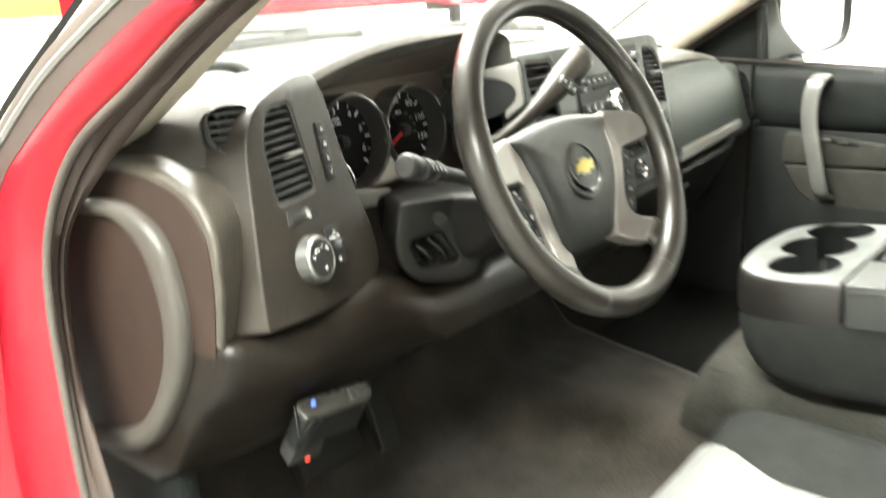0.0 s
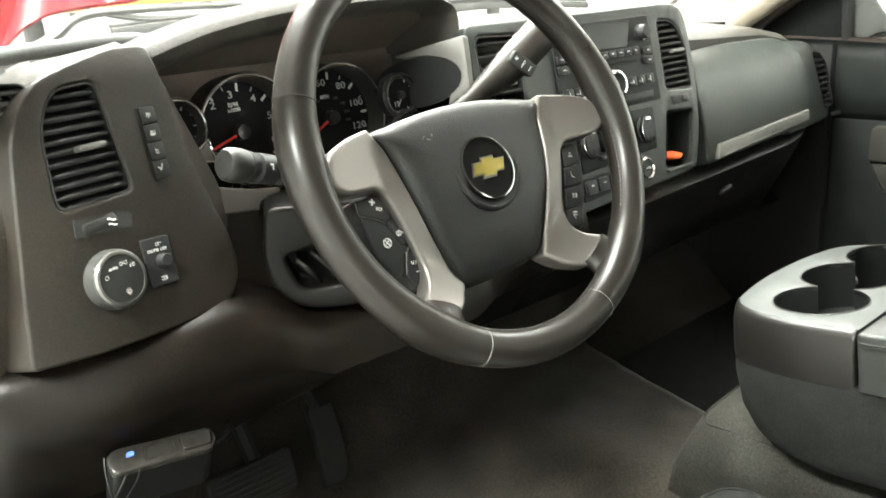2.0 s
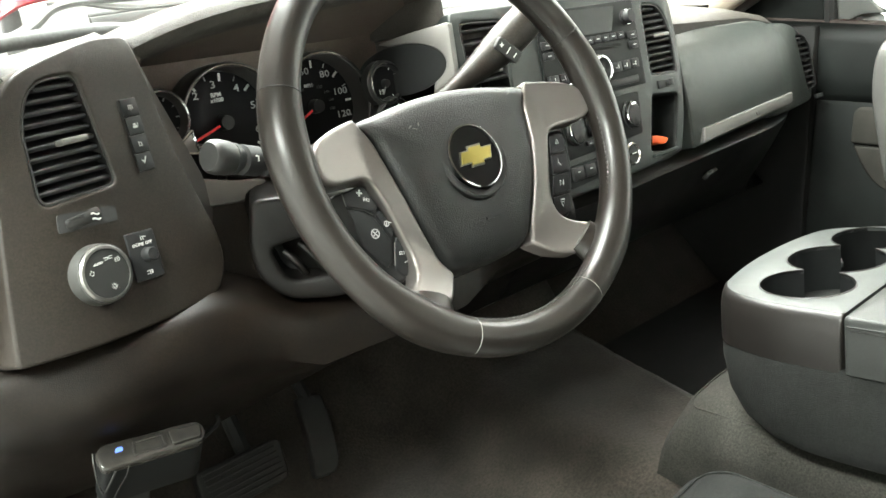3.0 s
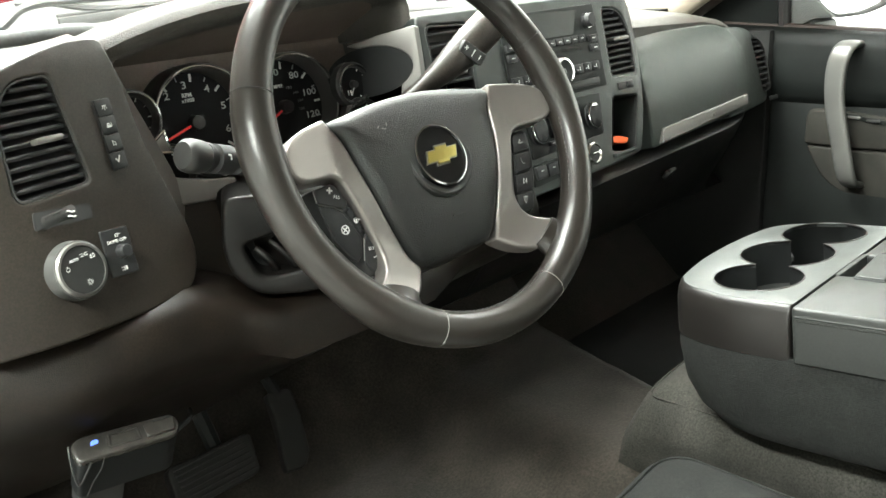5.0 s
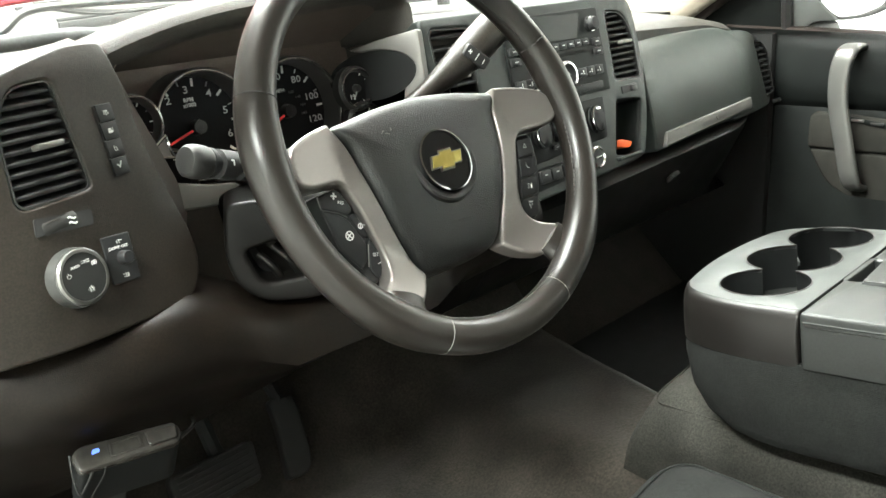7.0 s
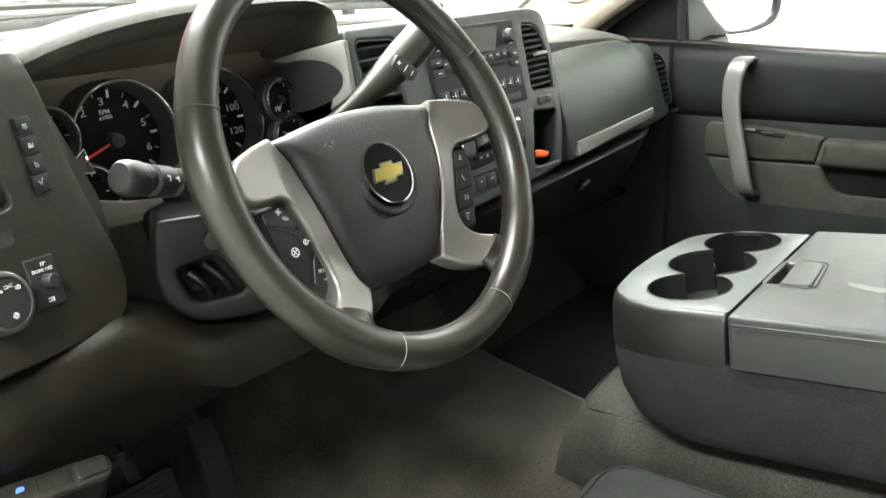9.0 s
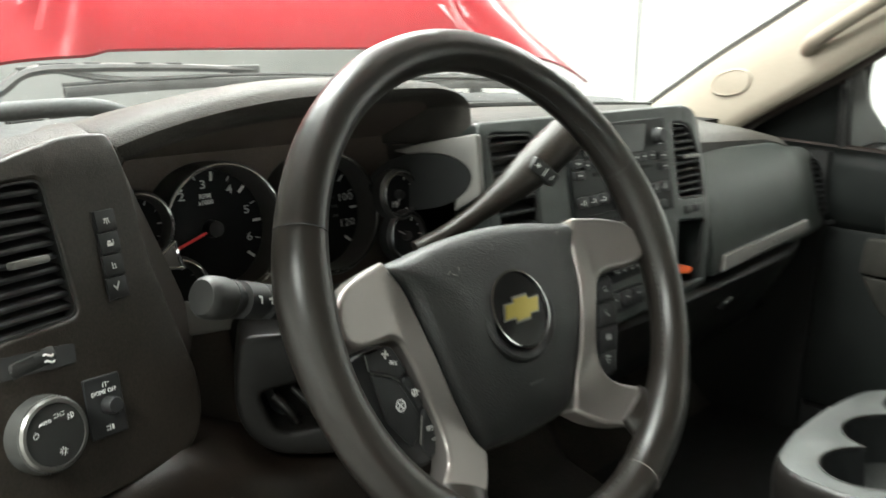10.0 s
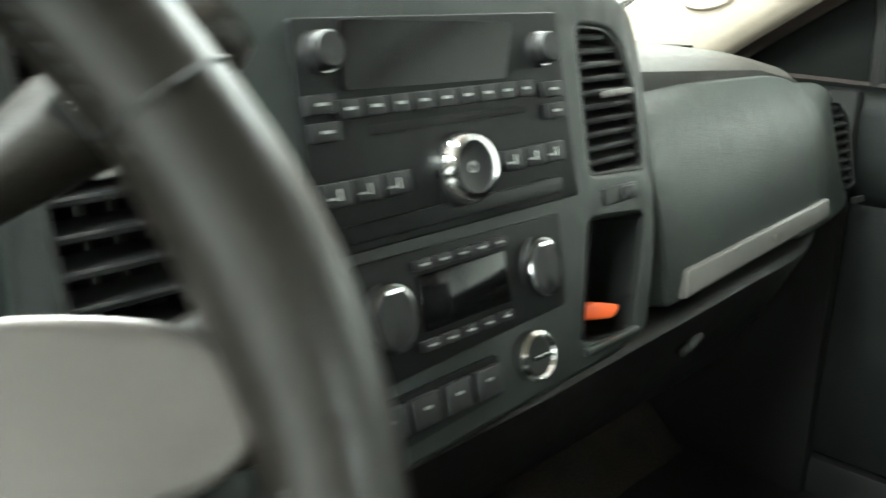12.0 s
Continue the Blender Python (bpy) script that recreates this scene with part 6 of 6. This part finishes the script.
# ---- floor, pedals, seats, console ----
def cabin_floor():
    bm = bmesh.new()
    nx, ny = 120, 90
    rows = []
    for j in range(ny + 1):
        y = -1.3 + 2.03 * j / ny
        row = []
        for i in range(nx + 1):
            edge = 0.092 + 0.26 * y
            if i <= 80:
                x = -0.80 + (edge + 0.80) * i / 80
            elif i <= 90:
                x = edge + 0.03 * (i - 80) / 10
            else:
                x = edge + 0.03 + (0.77 - edge) * (i - 90) / 30
            z = 0.752
            if y > 0.42:
                z += (y - 0.42) * 0.95
            lift = min(1, max(0, (x + 0.22) / 0.18))
            z += 0.08 * (0.5 - 0.5 * math.cos(math.pi * lift))
            z -= 0.14 * min(1, max(0, (x - edge) / 0.03))
            z += 0.004 * noise.noise((x * 6, y * 6, 0)) + 0.0025 * noise.noise((x * 22, y * 22, 3))
            row.append(bm.verts.new((x, y, z)))
        rows.append(row)
    for a, b in zip(rows, rows[1:]):
        for i in range(nx):
            bm.faces.new((a[i], a[i + 1], b[i + 1], b[i]))
    structure("carpet", bm, M_CARPET, "worn dark brown-grey cabin carpet", "carpet", 80)


cabin_floor()


def pedals():
    b = thing("brake_pedal", "wide black ribbed brake pedal", "pedal", at=(-0.45, 0.45, 0.85))
    m = axes((-0.475, 0.44, 0.855), (0.97, -0.1, 0.1), (0.0, -0.80, 0.60))
    part("pad", plate(rounded([(-0.088, -0.031), (0.040, -0.034), (0.052, 0.026), (-0.080, 0.032)], 0.012), -0.012, 0.008, bevel=0.004, m=m), M_PEDAL, b)
    for i in range(7):
        part("rib", box(-0.018, -0.024 + 0.008 * i, 0.009, 0.11, 0.003, 0.003, 0.001, m), M_PEDAL, b)
    part("arm", tube([m @ Vector((0, 0, -0.01)), (-0.47, 0.52, 0.93), (-0.46, 0.56, 1.10)], 0.012, 8), M_BLACKSHADE, b)
    a = thing("accelerator_pedal", "tall grey accelerator pedal", "pedal", at=(-0.35, 0.46, 0.84))
    m = axes((-0.352, 0.455, 0.845), (0.98, 0.0, -0.15), (0.05, -0.80, 0.6))
    part("pad", plate(rounded([(-0.034, -0.057), (0.000, -0.059), (0.0145, -0.040), (0.021, 0.012), (0.0250, 0.066), (-0.019, 0.068), (-0.0245, 0.004)], [0.008, 0.010, 0.02, 0.03, 0.010, 0.010, 0.03]), -0.008, 0.008, bevel=0.004, m=m, bend=lambda x, y: -2.2 * max(0.0, y - 0.01) ** 2, step=0.015), M_PEDAL, a)
    part("arm", tube([m @ Vector((0, 0.06, -0.005)), (-0.345, 0.56, 0.95), (-0.345, 0.60, 1.05)], 0.01, 8), M_BLACKSHADE, a)


pedals()


def plug():
    p = thing("diagnostic_plug", "black plug-in adapter with a small blue light under the dash", "adapter", at=(-0.68, 0.22, 1.10))
    m = axes((-0.692, 0.174, 1.106), (0.99, -0.12, -0.10), (0.0, -0.50, 0.87)) @ Matrix.Diagonal((0.96, 0.80, 0.96, 1))
    out = rounded([(-0.052, -0.015), (0.042, -0.015), (0.050, 0.000), (0.046, 0.016), (-0.046, 0.019), (-0.054, 0.010)], [0.007, 0.010, 0.012, 0.008, 0.008, 0.008])
    body = part("housing", plate([(a * 0.98, b * 0.96) for a, b in out], -0.055, 0.001, bevel=0.004, m=m), M_RADIO, p, "black housing")
    top = part("top_cover", plate(out, 0.0, 0.007, bevel=0.003, m=m), M_ADAPTER, body, "dark grey top cover")
    part("window_frame", plate(rounded([(-0.022, -0.008), (0.010, -0.008), (0.010, 0.011), (-0.020, 0.011)], 0.002), 0.006, 0.0082, [rounded([(-0.019, -0.005), (0.007, -0.005), (0.007, 0.008), (-0.017, 0.008)], 0.001)], bevel=0.0006, m=m), M_ADAPTER, top)
    part("clip", plate(rounded([(0.014, -0.010), (0.042, -0.010), (0.045, 0.010), (0.014, 0.011)], 0.004), 0.006, 0.0105, bevel=0.0015, m=m), M_ADAPTER, top)
    part("clip_slot", box(0.033, 0.008, 0.0106, 0.018, 0.002, 0.0012, 0.0004, m), M_BLACKSHADE, top)
    part("led", plate(rounded([(-0.037, 0.002), (-0.029, 0.003), (-0.029, 0.008), (-0.035, 0.008)], 0.002), 0.006, 0.0080, m=m), M_BLUE, top, "blue indicator light")
    # bright rim of the end flap, seam down the front
    flap = [(-0.0545, 0.012, 0.004), (-0.0555, 0.0, -0.004), (-0.054, -0.013, -0.020), (-0.050, -0.0165, -0.030), (-0.044, -0.0165, -0.012), (-0.040, -0.0155, 0.002)]
    part("end_flap", tube(smooth_line([m @ Vector(q) for q in flap], 4), 0.0010, 6), M_STALK, body, "grey rim of the end flap")
    part("front_seam", tube(smooth_line([m @ Vector(q) for q in ((-0.028, -0.0152, 0.004), (-0.030, -0.0158, -0.012), (-0.038, -0.0160, -0.035), (-0.042, -0.0155, -0.055))], 4), 0.0007, 6), M_BLACK, body)
    lo = part("socket", plate(rounded([(-0.050, -0.014), (-0.005, -0.014), (-0.005, 0.016), (-0.050, 0.016)], 0.004), -0.085, -0.053, bevel=0.003, m=m), M_BLACK, p)
    part("led", box(-0.024, -0.0150, -0.084, 0.007, 0.003, 0.002, 0.0008, m), M_REDLED, lo, "red indicator light")
    part("cable", tube(smooth_line([(-0.646, 0.172, 1.096), (-0.620, 0.195, 1.090), (-0.60, 0.24, 1.075), (-0.58, 0.30, 1.08)], 5), 0.0022, 6), M_BLACK, p)


plug()


def cushion(name, label, xs, ys, z, r, mat, lift=None, group="front bench seats", depth=0.19):
    """A seat cushion with rounded edges and a crowned top."""
    s = thing(name, label, "seat", group, at=((xs[0] + xs[1]) / 2, (ys[0] + ys[1]) / 2, z - 0.15))
    nx, ny = 28, 28
    bm = bmesh.new()
    rows = []
    for j in range(ny + 1):
        row = []
        v = -1 + 2 * j / ny
        for i in range(nx + 1):
            u = -1 + 2 * i / nx
            su, sv = math.copysign(abs(u) ** 0.75, u), math.copysign(abs(v) ** 0.75, v)
            x = (xs[0] + xs[1]) / 2 + su * (xs[1] - xs[0]) / 2
            y = (ys[0] + ys[1]) / 2 + sv * (ys[1] - ys[0]) / 2
            ex = min(x - xs[0], xs[1] - x)
            ey = min(y - ys[0], ys[1] - y)
            fx = math.sqrt(max(0, 1 - max(0, 1 - ex / r) ** 2))
            fy = math.sqrt(max(0, 1 - max(0, 1 - ey / r) ** 2))
            zz = z - r * (2 - fx - fy) * 0.9 + (lift(x, y) if lift else 0)
            row.append(bm.verts.new((x, y, zz)))
        rows.append(row)
    for a, b in zip(rows, rows[1:]):
        for i in range(nx):
            bm.faces.new((a[i], a[i + 1], b[i + 1], b[i]))
    edge = [e for e in bm.edges if e.is_boundary]
    ret = bmesh.ops.extrude_edge_only(bm, edges=edge)
    for g in ret["geom"]:
        if isinstance(g, bmesh.types.BMVert):
            g.co.z = z - depth
            g.co.x += (0.02 if g.co.x < (xs[0] + xs[1]) / 2 else -0.02)
            g.co.y -= 0.03 if g.co.y > (ys[0] + ys[1]) / 2 else 0.0
    part("cushion", bm, mat, s, "", 60)
    inset = 0.42 * r
    seam = []
    for x, y in [(p[0], p[1]) for p in rounded([(xs[0] + inset, ys[0] + inset), (xs[1] - inset, ys[0] + inset), (xs[1] - inset, ys[1] - inset), (xs[0] + inset, ys[1] - inset)], 0.03, 6)]:
        seam.append((x, y))
    line = []
    for a, b in zip(seam, seam[1:] + seam[:1]):
        for k in range(8):
            x, y = a[0] + (b[0] - a[0]) * k / 8, a[1] + (b[1] - a[1]) * k / 8
            fx = math.sqrt(max(0, 1 - max(0, 1 - min(x - xs[0], xs[1] - x) / r) ** 2))
            fy = math.sqrt(max(0, 1 - max(0, 1 - min(y - ys[0], ys[1] - y) / r) ** 2))
            line.append((x, y, z - r * (2 - fx - fy) * 0.9 + (lift(x, y) if lift else 0) + 0.0006))
    part("piping", tube(line, 0.0012, 6, closed=True), mat, s, "raised seam")
    return s


centre = cushion("middle_seat", "grey cloth centre seat cushion below the folded console", (-0.138, 0.20), (-0.75, 0.005), 0.975, 0.055, M_SEAT, lambda x, y: 0.018 * (1 - ((x - 0.02) / 0.18) ** 2) - 0.12 * max(0, y + 0.08), depth=0.125)
driver = cushion("driver_seat", "grey cloth driver seat cushion with a lighter centre panel", (-0.70, -0.205), (-0.80, -0.095), 0.985, 0.07, M_CLOTH, lambda x, y: 0.03 * (abs(x + 0.445) / 0.26) ** 3)
passenger = cushion("passenger_seat", "grey cloth passenger seat cushion", (0.23, 0.70), (-0.80, -0.05), 0.96, 0.07, M_CLOTH, lambda x, y: 0.03 * (abs(x - 0.465) / 0.24) ** 3)


def seat_insert(seat, x0, ys, z, r, xs, lift):
    """A lighter cloth panel let into the middle of a cushion, following its crown."""
    rows = []
    for j in range(31):
        y = ys[1] - 0.004 - (ys[1] - ys[0] - 0.06) * (j / 30) ** 1.3
        half = 0.128 - 0.55 * min(0.12, max(0.0, ys[1] - y - 0.01))
        row = []
        for i in range(17):
            x = x0 + half * (-1 + 2 * i / 16)
            fx = math.sqrt(max(0, 1 - max(0, 1 - min(x - xs[0], xs[1] - x) / r) ** 2))
            fy = math.sqrt(max(0, 1 - max(0, 1 - min(y - ys[0], ys[1] - y) / r) ** 2))
            row.append((x, y, z - r * (2 - fx - fy) * 0.9 + lift(x, y) + (0.0025 if 0 < i < 16 else -0.001)))
        rows.append(row)
    part("insert_panel", loft(rows, False, False), M_CLOTH2, seat, "lighter grey cloth centre panel", 60)


seat_insert(driver, -0.445, (-0.80, -0.095), 0.985, 0.07, (-0.70, -0.205), lambda x, y: 0.03 * (abs(x + 0.445) / 0.26) ** 3)
for s, x0 in ((driver, -0.445), (passenger, 0.465)):
    part("backrest", box(x0, -0.98, 1.28, 0.52, 0.16, 0.62, 0.06, None, 4), M_CLOTH, s)
    part("seat_base", box(x0, -0.45, 0.79, 0.42, 0.55, 0.08, 0.02), M_BLACK, s)
part("seat_base", box(0.03, -0.42, 0.815, 0.22, 0.6, 0.13, 0.02), M_BLACKSHADE, centre)


def cup_outline(cups, n=28):
    """The outline of three round cup openings that run into each other, anticlockwise."""
    def meet(a, b):
        d = math.hypot(b[0] - a[0], b[1] - a[1])
        along = (d * d + a[2] ** 2 - b[2] ** 2) / (2 * d)
        up = math.sqrt(a[2] ** 2 - along ** 2)
        ex, ey = (b[0] - a[0]) / d, (b[1] - a[1]) / d
        return [(a[0] + ex * along + s * ey * up, a[1] + ey * along - s * ex * up) for s in (1, -1)]

    def arc(c, p, q):
        a0, a1 = math.atan2(p[1] - c[1], p[0] - c[0]), math.atan2(q[1] - c[1], q[0] - c[0])
        a1 += 2 * math.pi if a1 < a0 else 0
        return [(c[0] + c[2] * math.cos(a0 + (a1 - a0) * k / n), c[1] + c[2] * math.sin(a0 + (a1 - a0) * k / n)) for k in range(n)]
    low1, high1 = meet(cups[0], cups[1])
    low2, high2 = meet(cups[1], cups[2])
    return arc(cups[1], low1, low2) + arc(cups[2], low2, high2) + arc(cups[1], high2, high1) + arc(cups[0], high1, low1)


def console():
    c = thing("folding_console", "folded-down centre console with cup holders and a padded lid", "console", at=(0, -0.3, 1.0))
    m = axes((-0.01, -0.215, 1.160), (1, 0, 0), (0, math.sin(radians(6)), math.cos(radians(6))))
    # front tray: satin top with three cup openings, rounded band below darkened for shade
    tray = rounded([(-0.163, -0.004), (0.163, -0.004), (0.163, 0.075), (0.140, 0.145), (0.05, 0.162), (-0.05, 0.162), (-0.140, 0.145), (-0.163, 0.075)], [0.004, 0.004, 0.05, 0.05, 0.05, 0.05, 0.05, 0.05], 7)
    cups = [(-0.083, 0.065, 0.048), (0.010, 0.074, 0.053), (0.103, 0.068, 0.049)]
    opening = cup_outline(cups)
    rings = []
    for k, z in ((0.93, 0.0), (0.955, -0.002), (0.975, -0.008), (0.992, -0.02), (1.0, -0.045), (1.0, -0.058)):
        rings.append([m @ Vector((p[0] * k, 0.003 + (p[1] - 0.003) * (0.5 + 0.5 * k) if p[1] > 0.01 else p[1], z)) for p in tray])
    part("front_band", loft(rings, True, False), M_CONBAND, c, "satin rounded front band, side shade in its colour", 60)
    top = [(p[0] * 0.93, 0.003 + (p[1] - 0.003) * 0.965 if p[1] > 0.01 else p[1]) for p in tray]
    part("cup_tray", plate(top, -0.004, 0.0004, [opening], bevel=0.0003, m=m), M_CONTRIM, c, "satin grey cup holder tray")
    cup = part("cup_holder", join(loft([[m @ Vector((p[0], p[1], z)) for p in opening] for z in (0.0, -0.062)], True, False), plate(opening, -0.068, -0.062, m=m)), M_RADIO, c, "black cup holder well")
    part("cup_rim", tube([m @ Vector((p[0], p[1], 0.0002)) for p in opening], 0.0011, 6, closed=True), M_CONBAND, cup, "dark rolled rim")
    for cx, cy, cr in cups:
        part("cup_base", lathe([(0.0005, 0.002), (cr * 0.62, 0.002), (cr * 0.66, 0.005), (cr * 0.82, 0.005), (cr * 0.86, 0.0)], 36, m @ T(cx, cy, -0.0625)), M_CONBAND, cup, "ribbed cup base")
    for cx, cy, turn in ((-0.106, 0.098, 40), (-0.012, 0.116, 30), (0.083, 0.106, 30), (-0.058, 0.030, 35), (0.128, 0.032, 40)):
        part("cup_grip", plate(rounded([(-0.012, -0.006), (0.012, -0.006), (0.009, 0.007), (-0.009, 0.007)], 0.003), -0.006, 0.0, bevel=0.002, m=m @ T(cx, cy, -0.026, turn)), M_CONTRIM, cup, "grey cup grip")
    # lid behind it
    lid = rounded([(-0.167, -0.008), (0.163, -0.008), (0.163, -0.45), (-0.167, -0.45)], 0.006)
    slot = rounded([(-0.055, -0.0125), (0.023, -0.0125), (0.021, -0.0215), (-0.054, -0.0255)], 0.002)
    part("lid_pad", plate(lid, -0.056, 0.003, [slot], bevel=0.0045, m=m), M_CONSOLE, c, "padded vinyl lid")
    part("lid_piping", join(tube([m @ Vector((-0.1655, -0.012, -0.0065)), m @ Vector((-0.1655, -0.45, -0.0065))], 0.0022, 6)), M_CONSOLE, c)
    for i in range(60):
        part("stitch", box(-0.1675, -0.018 - 0.007 * i, -0.0105, 0.001, 0.0045, 0.001, 0, m), M_CONBAND, c)
    part("latch_recess", box(-0.016, -0.018, -0.030, 0.10, 0.024, 0.004, 0, m), M_BLACKSHADE, c, "dark bottom of the latch slot")
    part("latch", plate(rounded([(-0.058, -0.0290), (0.0255, -0.0240), (0.0215, -0.055), (-0.061, -0.0625)], [0.002, 0.002, 0.008, 0.008]), -0.002, 0.0052, bevel=0.0016, m=m), M_CONSOLE, c, "grey latch plate")
    part("latch_groove", tube([m @ Vector((x, y, 0.0034)) for x, y in ((0.030, -0.026), (0.0265, -0.0555), (0.020, -0.0590), (-0.058, -0.0660), (-0.0645, -0.060), (-0.0625, -0.030))], 0.0011, 6), M_SEAM, c, "dark joint round the latch")
    part("lid_slot", plate(rounded([(-0.034, -0.093), (-0.046, -0.096), (-0.060, -0.132), (-0.066, -0.20), (-0.052, -0.20), (-0.046, -0.132)], 0.003), -0.002, 0.0036, bevel=0.001, m=m), M_KNOB, c, "satin metal strip")
    # cloth-covered body below, rounded front
    rings = []
    for k, z, back in ((0.985, -0.055, 0.0), (1.0, -0.075, 0.0), (0.99, -0.115, 0.006), (0.965, -0.142, 0.02), (0.93, -0.160, 0.042), (0.86, -0.168, 0.07)):
        ring = []
        for p in rounded([(-0.165, -0.45), (0.165, -0.45), (0.165, 0.075), (0.140, 0.145), (0.05, 0.160), (-0.05, 0.160), (-0.140, 0.145), (-0.165, 0.075)], [0.002, 0.002, 0.05, 0.05, 0.05, 0.05, 0.05, 0.05], 7):
            ring.append(m @ Vector((p[0] * k, p[1] - back * max(0, p[1] + 0.1) / 0.26, z)))
        rings.append(ring)
    part("console_body", loft(rings), M_CLOTH, c, "grey cloth console body", 60)


console()
